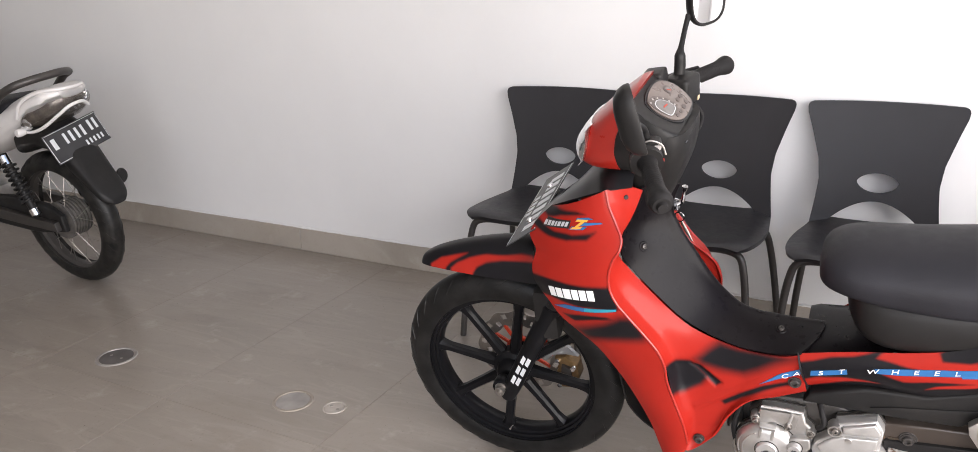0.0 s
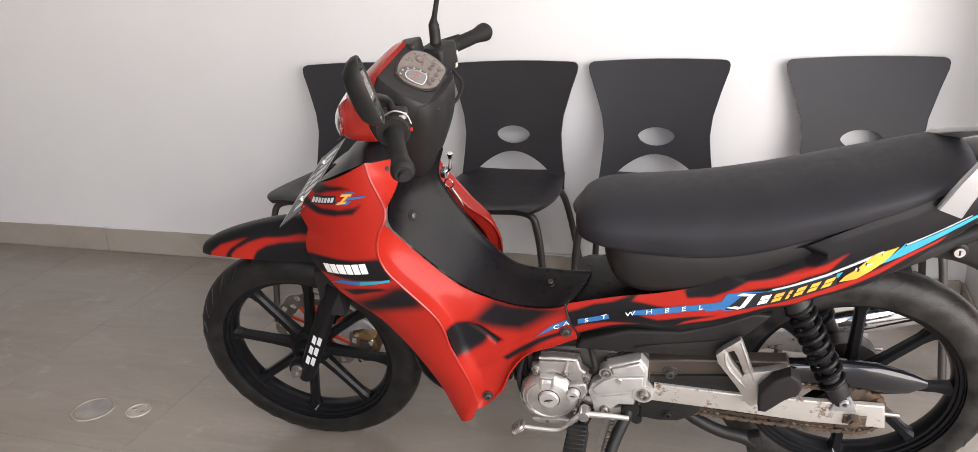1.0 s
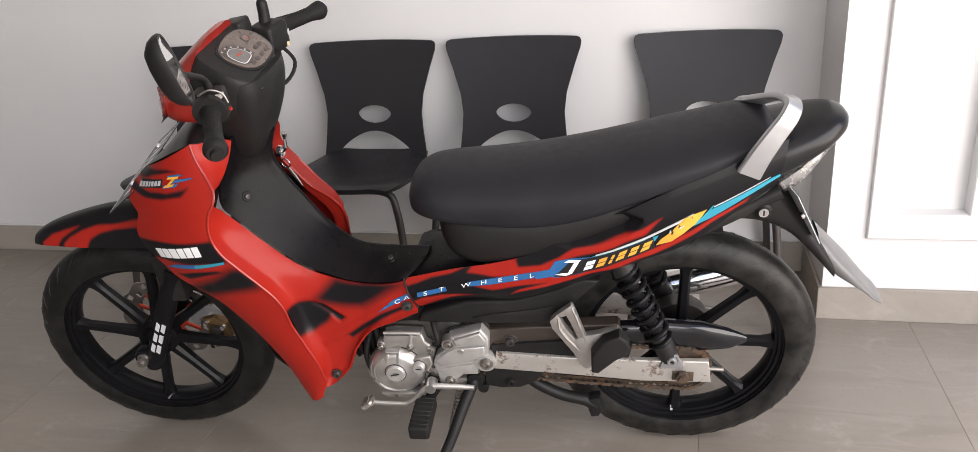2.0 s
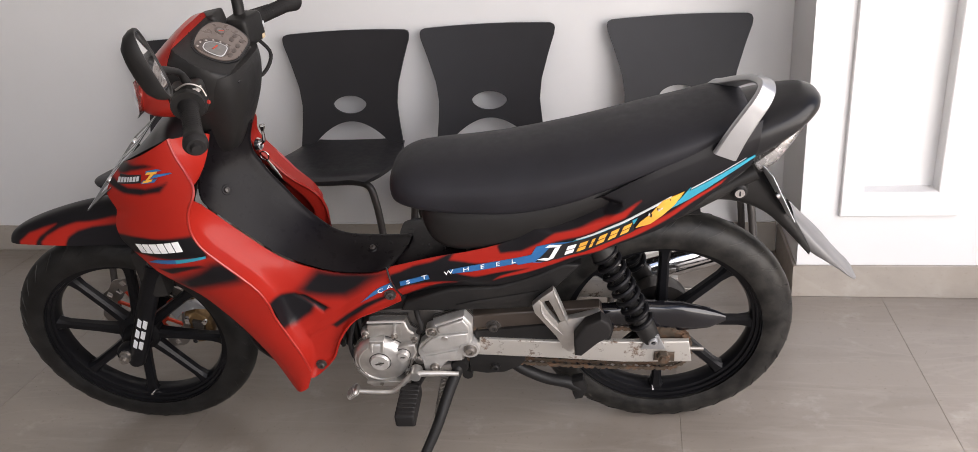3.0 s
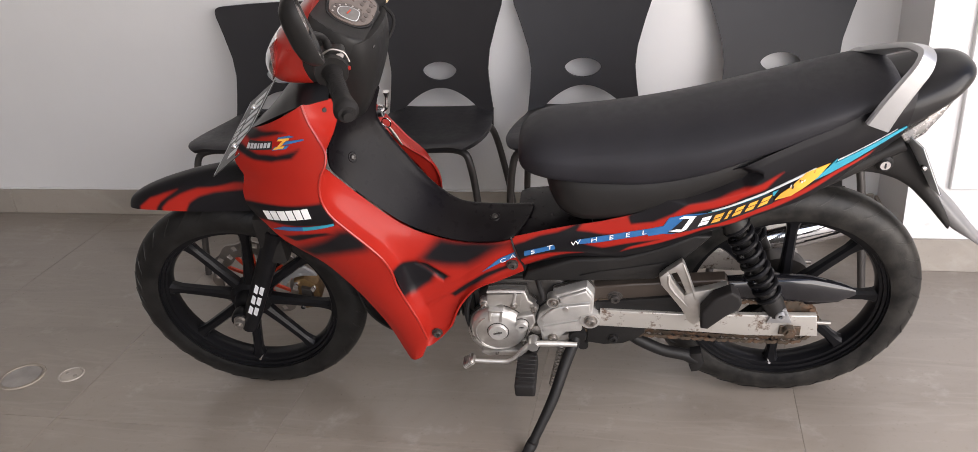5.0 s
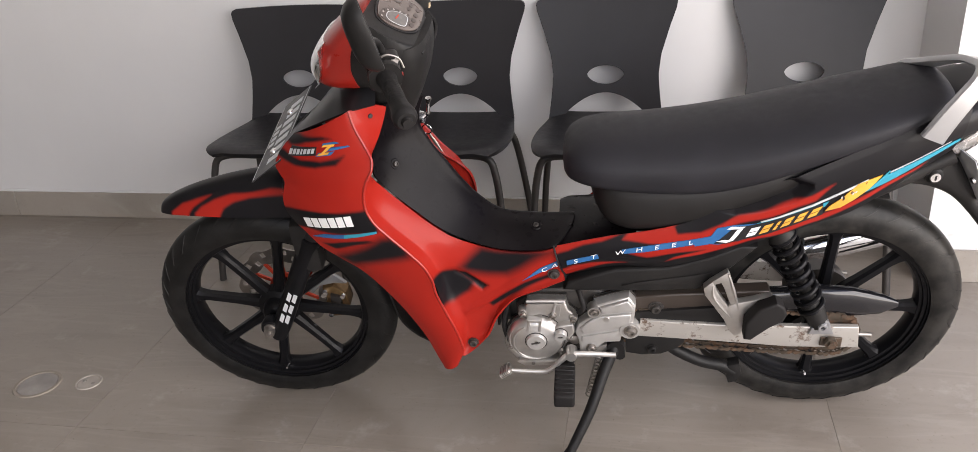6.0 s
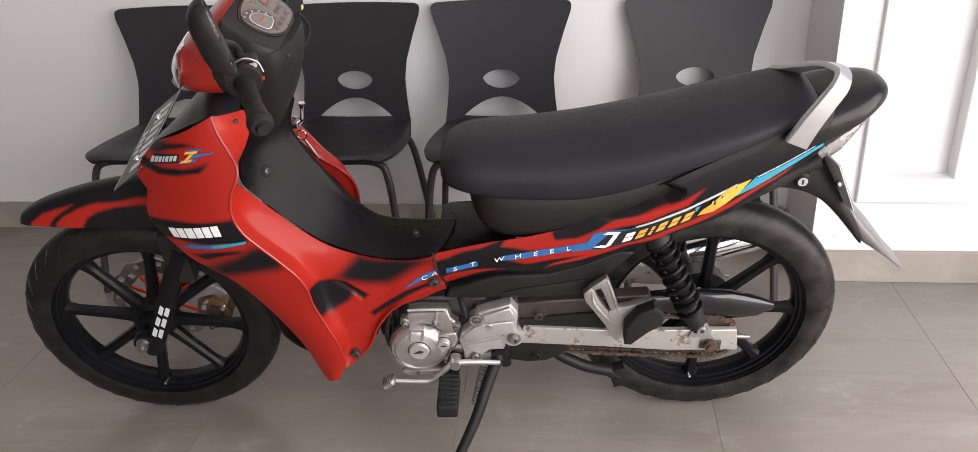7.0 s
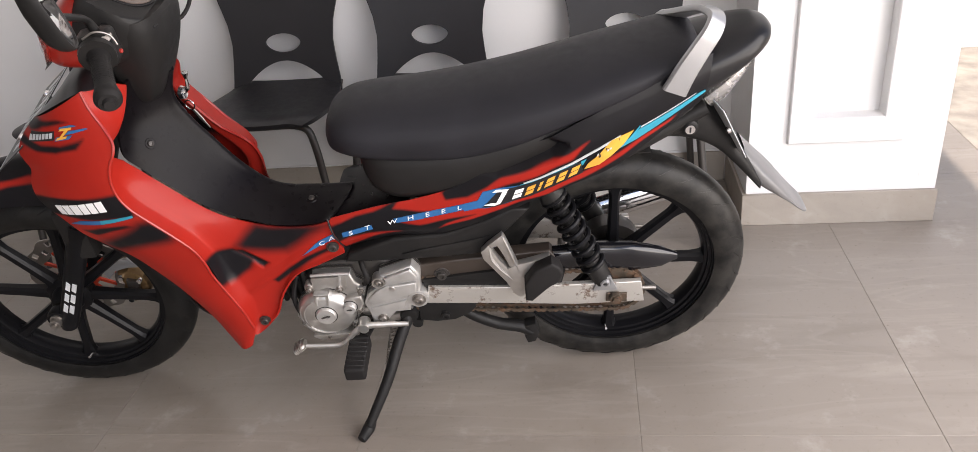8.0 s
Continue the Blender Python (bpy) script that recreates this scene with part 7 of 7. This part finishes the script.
def panel_y(net, x, z):
    pts = net.reshape(-1, 3)
    return float(pts[np.argmin((pts[:, 0] - x) ** 2 + (pts[:, 2] - z) ** 2), 1])


for ch, lx, lz in (("C", 0.642, 0.466), ("A", 0.6635, 0.4765), ("S", 0.707, 0.4935), ("T", 0.743, 0.5065), ("W", 0.796, 0.5205), ("H", 0.833, 0.529), ("E", 0.867, 0.536), ("E", 0.899, 0.543), ("L", 0.931, 0.550)):
    net, owner = (INNER_NET, inner_panel) if lx < 0.667 else (COVER_NET, side_cover)
    part("letter", moved(letter(ch, 0.0135), Matrix.Translation((lx, panel_y(net, lx, lz) - 0.0022, lz)) @ Matrix.Rotation(radians(-16), 4, "Y") @ Matrix.Diagonal((1.5, 1, 1, 1)) @ Matrix.Rotation(radians(90), 4, "X")), M_WHITE, owner, "white capital letter")

# the large model badge: plain shapes in its colours
def strip(pts_low, pts_high):
    return [[a, b, d, c] for a, b, c, d in zip(pts_low, pts_low[1:], pts_high, pts_high[1:])]


part("badge_ground", lay_on(COVER_NET, strip([(0.940, 0.541), (0.968, 0.547), (0.985, 0.545), (1.010, 0.550), (1.045, 0.560)], [(0.940, 0.553), (0.968, 0.564), (0.980, 0.584), (1.012, 0.592), (1.052, 0.596)]), 0.0006), M_BLUE, side_cover, "blue badge ground")
part("badge_ground", lay_on(COVER_NET, strip([(1.045, 0.585), (1.090, 0.600), (1.130, 0.614), (1.170, 0.631)], [(1.052, 0.597), (1.095, 0.611), (1.135, 0.627), (1.176, 0.644)]), 0.0006), M_TEAL, side_cover, "turquoise badge shade")
part("badge_shade", lay_on(COVER_NET, strip([(0.976, 0.548), (1.000, 0.547), (1.030, 0.557), (1.071, 0.566), (1.125, 0.590), (1.170, 0.612)], [(0.988, 0.561), (1.012, 0.589), (1.036, 0.592), (1.075, 0.602), (1.125, 0.622), (1.166, 0.640)]), 0.0011), M_INK, side_cover, "black badge shade")
part("badge_initial", lay_on(COVER_NET, [[(0.980, 0.554), (1.000, 0.550), (1.012, 0.556), (0.994, 0.558)], [(1.001, 0.552), (1.012, 0.556), (1.027, 0.585), (1.017, 0.583)], [(0.998, 0.583), (1.026, 0.585), (1.031, 0.590), (1.006, 0.589)]], 0.0017), M_WHITE, side_cover, "white badge initial")
for k, (x0, z0, x1, z1) in enumerate(((1.034, 0.563, 1.051, 0.568), (1.058, 0.569, 1.074, 0.575), (1.082, 0.578, 1.088, 0.580), (1.096, 0.584, 1.111, 0.591), (1.119, 0.594, 1.134, 0.601), (1.142, 0.604, 1.158, 0.612))):
    for lo, hi in ((0.0, 0.010), (0.0125, 0.0225)):
        quad = [(x0 + lo * 0.36, z0 + lo), (x1 + lo * 0.36, z1 + lo), (x1 + hi * 0.36, z1 + hi), (x0 + hi * 0.36, z0 + hi)]
        part("badge_shape", lay_on(COVER_NET, [quad], 0.0017), M_WHITE if k < 1 else M_YELLOW, side_cover, "pale badge shape" if k < 1 else "yellow badge shape")
part("flash_edge", lay_on(COVER_NET, strip([(1.060, 0.599), (1.091, 0.609), (1.151, 0.635), (1.203, 0.664), (1.240, 0.684)], [(1.058, 0.601), (1.089, 0.612), (1.148, 0.6385), (1.201, 0.668), (1.238, 0.689)]), 0.0008), M_SILDEC, side_cover, "worn silver edge")
part("badge_flash", lay_on(COVER_NET, strip([(1.172, 0.620), (1.200, 0.627), (1.222, 0.645), (1.243, 0.667)], [(1.180, 0.634), (1.198, 0.650), (1.222, 0.680), (1.262, 0.697)]), 0.0012), M_YELLOW, side_cover, "yellow flash")
rnd = random.Random(21)
for k in range(9):
    fx = 1.186 + 0.056 * rnd.random()
    fz = 0.634 + (fx - 1.186) * 0.78 + 0.010 * rnd.random()
    w, h = 0.0012 + 0.002 * rnd.random(), 0.003 + 0.006 * rnd.random()
    part("worn_fleck", lay_on(COVER_NET, [[(fx, fz), (fx + w, fz + 0.001), (fx + w + 0.001, fz + h), (fx + 0.001, fz + h)]], 0.0018), M_INK if k % 3 else M_SILDEC, side_cover, "scratched fleck in the decal")
part("stripe", lay_on(COVER_NET, strip([(1.237, 0.660), (1.267, 0.675), (1.322, 0.708), (1.375, 0.740), (1.390, 0.750)], [(1.240, 0.668), (1.269, 0.696), (1.322, 0.722), (1.373, 0.748), (1.388, 0.754)]), 0.0010), M_TEAL, side_cover, "turquoise stripe")
part("stripe_spike", lay_on(COVER_NET, [[(1.250, 0.676), (1.262, 0.682), (1.274, 0.7045), (1.272, 0.7045)]], 0.0012), M_TEAL, side_cover)
part("stripe_edge", lay_on(COVER_NET, strip([(1.274, 0.700), (1.322, 0.7245), (1.372, 0.7505)], [(1.274, 0.7025), (1.322, 0.7265), (1.372, 0.752)]), 0.0010), M_SILDEC, side_cover)
part("panel_gap", tube([(0.664, panel_y(COVER_NET, 0.670, 0.52) - 0.001, 0.523), (0.672, panel_y(COVER_NET, 0.675, 0.49) - 0.0015, 0.490), (0.685, panel_y(COVER_NET, 0.687, 0.45) - 0.001, 0.446)], 0.0018, 6), M_INK, side_cover)
part("panel_bolt", bolt((0.662, panel_y(INNER_NET, 0.662, 0.4535) - 0.004, 0.4535), 0.0095, 0.006), M_TUBE, inner_panel, "dark panel screw")
part("panel_bolt", bolt((0.479, panel_y(INNER_NET, 0.479, 0.272) - 0.004, 0.272), 0.009, 0.006), M_TUBE, inner_panel)

# ---- the second motorcycle, parked farther along the wall ----
white_bike = thing("motorcycle", "white motorcycle with spoked wheels parked by the wall", "motorcycle", pose(-3.44, 0.47, 0.0, 6.0, 0, 0.0))


def wire_wheel(cx, radius, parent, name):
    at = Matrix.Translation((cx, 0, radius))
    rim = part(name, moved(joined(lathe([(0.222, -0.024), (0.226, -0.022), (0.222, -0.014), (0.212, -0.010), (0.210, 0.0), (0.212, 0.010), (0.222, 0.014), (0.226, 0.022), (0.222, 0.024), (0.208, 0.014), (0.205, 0), (0.208, -0.014)], 56, loop=True)), at), M_TUBE, parent, "dull grey wire-spoked rim")
    ribs = [(0, -0.066), (0.018, -0.066), (0.022, -0.056), (0.050, -0.052), (0.070, -0.046)]
    for i in range(6):
        ribs += [(0.079, -0.044 + 0.014 * i), (0.079, -0.039 + 0.014 * i), (0.071, -0.038 + 0.014 * i), (0.071, -0.031 + 0.014 * i)]
    ribs += [(0.076, 0.042), (0.050, 0.052), (0.02, 0.06), (0, 0.06)]
    part("drum_hub", moved(lathe(ribs, 40), at), M_DRUM, rim, "ribbed grey brake drum hub")
    part("tyre", moved(joined(tyre(radius, 0.042, 56), tread_blocks(radius, 0.042, 30, 5)), at), M_TYRE_OLD, rim, "dusty black tyre")
    for i in range(28):
        a = 2 * math.pi * i / 28
        s = 1 if i % 2 else -1
        lean = 0.35 * (1 if i % 4 < 2 else -1)
        part("wire_spoke", moved(tube([(0.074 * math.cos(a + lean), s * 0.040, 0.074 * math.sin(a + lean)), (0.207 * math.cos(a), s * 0.004, 0.207 * math.sin(a))], 0.0013, 6), at), M_BOLT, rim)
    return rim


wire_wheel(1.225, 0.284, white_bike, "rear_wheel")
wire_wheel(0.0, 0.282, white_bike, "front_wheel")
ws = spline([(0.72, 0.08, 0.62, 0.72), (0.80, 0.11, 0.61, 0.755), (0.95, 0.125, 0.63, 0.77), (1.10, 0.12, 0.70, 0.79), (1.20, 0.10, 0.745, 0.80), (1.235, 0.05, 0.76, 0.795)], 30)
part("seat", loft([oval(x, w, a, b, 2.9, 28) for x, w, a, b in ws]), M_SEAT, white_bike, "black seat")
wt = spline([(0.70, 0.10, 0.50, 0.62), (0.90, 0.125, 0.53, 0.66), (1.10, 0.125, 0.61, 0.75), (1.24, 0.118, 0.675, 0.805), (1.34, 0.110, 0.725, 0.835), (1.42, 0.095, 0.775, 0.848), (1.465, 0.05, 0.805, 0.842)], 30)
part("tail_cover", loft([oval(x, w, a, b, 2.6, 32) for x, w, a, b in wt]), M_BODYWHITE, white_bike, "white tail fairing")
part("red_stripe", plate([(0.86, 0.575), (1.08, 0.655), (1.16, 0.70), (1.06, 0.675), (0.86, 0.60)], -0.133, -0.115, 0.002), M_RED, white_bike)
lamp = loft([oval(x, w, a, b, 2.6, 28) for x, w, a, b in ((1.280, 0.116, 0.694, 0.735), (1.300, 0.121, 0.690, 0.772), (1.335, 0.119, 0.694, 0.802), (1.385, 0.110, 0.710, 0.824), (1.432, 0.094, 0.740, 0.832), (1.474, 0.052, 0.776, 0.828))])
tail_lamp = part("tail_lamp", lamp, M_LENS, white_bike, "clear wraparound tail lamp")
part("lamp_bowl", loft([oval(x, w, a, b, 2.6, 24) for x, w, a, b in ((1.287, 0.110, 0.702, 0.728), (1.302, 0.113, 0.700, 0.760), (1.335, 0.110, 0.704, 0.790), (1.382, 0.100, 0.720, 0.812), (1.430, 0.084, 0.748, 0.822), (1.462, 0.044, 0.782, 0.820))]), M_LAMPDULL, tail_lamp, "dull grey-brown lamp bowl")
part("bulb_reflector", joined(*[moved(lathe([(0, -0.004), (0.016, -0.002), (0.019, 0.004), (0, 0.006)], 18), Matrix.Translation(at) @ Matrix.Rotation(radians(turn), 4, "Z")) for at, turn in (((1.318, -0.1145, 0.722), 12), ((1.452, 0.045, 0.795), 80))]), M_CHROME, tail_lamp, "bright bulb reflectors")
part("lamp_rim", tube([(1.275, -0.110, 0.700), (1.300, -0.112, 0.687), (1.350, -0.106, 0.692), (1.400, -0.094, 0.713), (1.448, -0.066, 0.748), (1.478, -0.030, 0.776), (1.482, 0.02, 0.780), (1.455, 0.060, 0.755)], 0.0065, 10, 40), M_BODYWHITE, tail_lamp, "white lower rim")
part("lamp_rim", tube([(1.272, -0.118, 0.738), (1.310, -0.119, 0.790), (1.350, -0.108, 0.818), (1.410, -0.085, 0.838), (1.462, -0.045, 0.840), (1.474, 0.02, 0.838), (1.45, 0.06, 0.835)], 0.0075, 10, 40), M_BODYWHITE, tail_lamp, "white hood over the lamp")
part("grab_rail", tube([(1.17, -0.128, 0.775), (1.23, -0.136, 0.822), (1.31, -0.118, 0.862), (1.350, -0.05, 0.876), (1.355, 0, 0.877), (1.350, 0.05, 0.876), (1.31, 0.118, 0.862), (1.24, 0.136, 0.835), (1.17, 0.128, 0.775)], 0.015, 12, 50), M_TUBE, white_bike, "dark tube grab rail")
rm = spline([(1.16, 0.090, 0.570, 0.67), (1.26, 0.088, 0.600, 0.72), (1.35, 0.080, 0.580, 0.70), (1.42, 0.074, 0.510, 0.62), (1.49, 0.066, 0.435, 0.52), (1.545, 0.056, 0.392, 0.445), (1.565, 0.03, 0.385, 0.41)], 28)
part("rear_mudguard", loft([oval(x, w, a, b, 3.2, 24) for x, w, a, b in rm]), M_BLK, white_bike, "black rear mudguard")
wp = Matrix.Translation((1.395, 0, 0.628)) @ Matrix.Rotation(radians(-21), 4, "Y") @ Matrix.Rotation(radians(7), 4, "X")
wplate = part("number_plate", moved(box(-0.0015, 0.0015, -0.125, 0.125, -0.06, 0.06, 0.001, 1), wp @ Matrix.Translation((0.025, 0, 0))), M_PLATE, white_bike, "black number plate with plain pale bars")
part("plate_edge", joined(*[moved(box(0.0266, 0.0272, *e), wp) for e in ((-0.121, 0.121, 0.0545, 0.0560), (-0.121, -0.020, -0.0560, -0.0540), (-0.122, -0.1195, -0.050, 0.050), (0.1200, 0.1220, -0.050, 0.050))]), M_SILDEC, wplate, "worn pale border line")
for y0, y1, z0, z1 in [(-0.104, -0.086, -0.006, 0.036)] + [(-0.048 + 0.027 * i, -0.037 + 0.027 * i, -0.004, 0.038) for i in range(4)] + [(0.070 + 0.024 * i, 0.081 + 0.024 * i, 0.0, 0.042) for i in range(2)] + [(0.022 + 0.018 * i, 0.030 + 0.018 * i, -0.042, -0.022) for i in range(5)]:
    part("plate_bar", moved(box(0.0268, 0.0276, y0, y1, z0, z1), wp), M_SILDEC, wplate)
part("indicator", joined(lathe([(0, -0.15), (0.013, -0.148), (0.016, -0.137), (0.013, -0.115), (0, -0.11)], 18, (1.29, 0, 0.690)), tube([(1.29, -0.12, 0.690), (1.28, -0.07, 0.700)], 0.010, 10)), M_BODYWHITE, white_bike, "pale indicator lamp")
part("reflector", moved(lathe([(0, 0.006), (0.026, 0.006), (0.03, 0), (0.03, -0.006), (0, -0.006)], 22, (0, 0, 0)), Matrix.Translation((1.50, 0.085, 0.46)) @ Matrix.Rotation(radians(-75), 4, "Z")), M_BLK, white_bike, "round black reflector")
for s in (-1, 1):
    part("swing_arm", plate([(0.84, 0.29), (0.84, 0.335), (1.10, 0.318), (1.28, 0.306), (1.285, 0.270), (1.10, 0.276)], s * 0.10 - 0.012, s * 0.10 + 0.012, 0.004), M_TUBE, white_bike, "dull grey swing arm")
    lo, up = np.array([1.19, s * 0.112, 0.33]), np.array([1.09, s * 0.112, 0.58])
    sh = part("shock_absorber", tube([lo, up], 0.016, 12), M_BLK, white_bike)
    pts = []
    for i in range(150):
        u = i / 149
        c = lo + (up - lo) * (0.2 + 0.66 * u)
        pts.append(c + 0.025 * np.array([math.cos(u * 56) * 0.93, math.sin(u * 56), math.cos(u * 56) * 0.37]))
    part("coil_spring", tube(pts, 0.005, 6, smooth=False), M_BLK, sh)
    part("shock_cap", tube([up + (lo - up) * 0.02, up + (lo - up) * 0.16], 0.021, 14), M_CHROME, sh, "bright shock cap")
    part("shock_cap", tube([lo + (up - lo) * 0.02, lo + (up - lo) * 0.12], 0.019, 14), M_CHROME, sh)
    part("fork_leg", tube([(0.01, s * 0.08, 0.26), (0.15, s * 0.08, 0.54), (0.30, s * 0.07, 0.85)], 0.024, 12), M_BLK, white_bike)
part("chain_case", plate([(0.80, 0.25), (0.80, 0.37), (1.00, 0.385), (1.22, 0.372), (1.30, 0.33), (1.30, 0.26), (1.10, 0.235)], -0.088, -0.062, 0.01, 3), M_BLK, white_bike, "black chain case")
part("engine", joined(plate([(0.48, 0.24), (0.70, 0.215), (0.82, 0.25), (0.82, 0.38), (0.62, 0.40), (0.48, 0.37)], -0.11, 0.11, 0.02, 3)), M_ALU, white_bike, "grey engine block")
part("front_fairing", patch([[(0.36, -0.15, 0.86), (0.22, -0.09, 0.80), (0.18, 0, 0.80), (0.22, 0.09, 0.80), (0.36, 0.15, 0.86)], [(0.33, -0.17, 0.68), (0.14, -0.12, 0.66), (0.09, 0, 0.66), (0.14, 0.12, 0.66), (0.33, 0.17, 0.68)], [(0.42, -0.17, 0.48), (0.26, -0.14, 0.48), (0.24, 0, 0.48), (0.26, 0.14, 0.48), (0.42, 0.17, 0.48)], [(0.47, -0.14, 0.26), (0.42, -0.12, 0.26), (0.41, 0, 0.26), (0.42, 0.12, 0.26), (0.47, 0.14, 0.26)]], 24, 24, 0.005, (0.6, 0, 0.6)), M_BODYWHITE, white_bike, "white leg shield")
part("centre_cover", loft([oval(x, w, a, b, 3.0, 24) for x, w, a, b in ((0.34, 0.09, 0.55, 0.84), (0.45, 0.09, 0.42, 0.62), (0.60, 0.10, 0.40, 0.54), (0.74, 0.105, 0.42, 0.63))]), M_BLKTUN, white_bike, "black step-through cover")
part("handlebar", joined(tube([(0.45, -0.33, 0.94), (0.38, -0.2, 0.96), (0.36, 0, 0.95), (0.38, 0.2, 0.96), (0.45, 0.33, 0.94)], 0.012, 12), loft([oval(x, w, a, b, 2.6, 24) for x, w, a, b in ((0.22, 0.05, 0.87, 0.95), (0.28, 0.10, 0.86, 1.0), (0.40, 0.10, 0.88, 1.03), (0.45, 0.06, 0.92, 1.0))])), M_BLK, white_bike, "black handlebar and cowl")
part("front_mudguard", patch([[(0.35 * math.cos(radians(a)), y, 0.282 + 0.35 * math.sin(radians(a)) - 0.03 * (abs(y) / 0.06) ** 2) for y in (-0.06, -0.03, 0, 0.03, 0.06)] for a in (140, 115, 90, 65, 40)], 24, 14, 0.003, (0, 0, 0.28)), M_BODYWHITE, white_bike, "white front mudguard")
part("side_stand", tube([(0.80, -0.10, 0.25), (0.74, -0.20, 0.12), (0.715, -0.245, 0.034)], 0.011, 10), M_BLK, white_bike)

# ---- floor tiles ----
tile_meshes = {}
JX, JY, TW, TL, GAP = 1.290, -0.110, 0.60, 1.20, 0.0014


def floor_tile(x0, x1, y0, y1):
    size = (round(x1 - x0, 3), round(y1 - y0, 3))
    if size not in tile_meshes:
        me = bpy.data.meshes.new("floor_tile")
        b = box(-size[0] / 2, size[0] / 2, -size[1] / 2, size[1] / 2, -0.010, 0.0, 0.0005, 1)
        b.to_mesh(me)
        b.free()
        me.materials.append(M_TILE)
        tile_meshes[size] = me
    ob = new("floor_tile", tile_meshes[size])
    ob.parent = floor
    ob.location = ((x0 + x1) / 2, (y0 + y1) / 2, 0.0)


for i in range(-15, 3):
    for j in range(-4, 2):
        a0, a1 = JX + TW * i, JX + TW * (i + 1)
        b0, b1 = JY + TL * j, JY + TL * (j + 1)
        a0, a1 = max(a0, ROOM_L), min(a1, 2.488)
        b0, b1 = max(b0, -4.46), min(b1, 1.278 if a1 > 2.0 else WALL_Y - 0.002)
        if a1 - a0 > 0.02 and b1 - b0 > 0.02:
            floor_tile(a0 + GAP / 2, a1 - GAP / 2, b0 + GAP / 2, b1 - GAP / 2)
for a0, a1 in ((1.66, 1.889), (1.891, 2.488)):
    floor_tile(a0 + GAP / 2, a1 - GAP / 2, 1.280, 2.366)
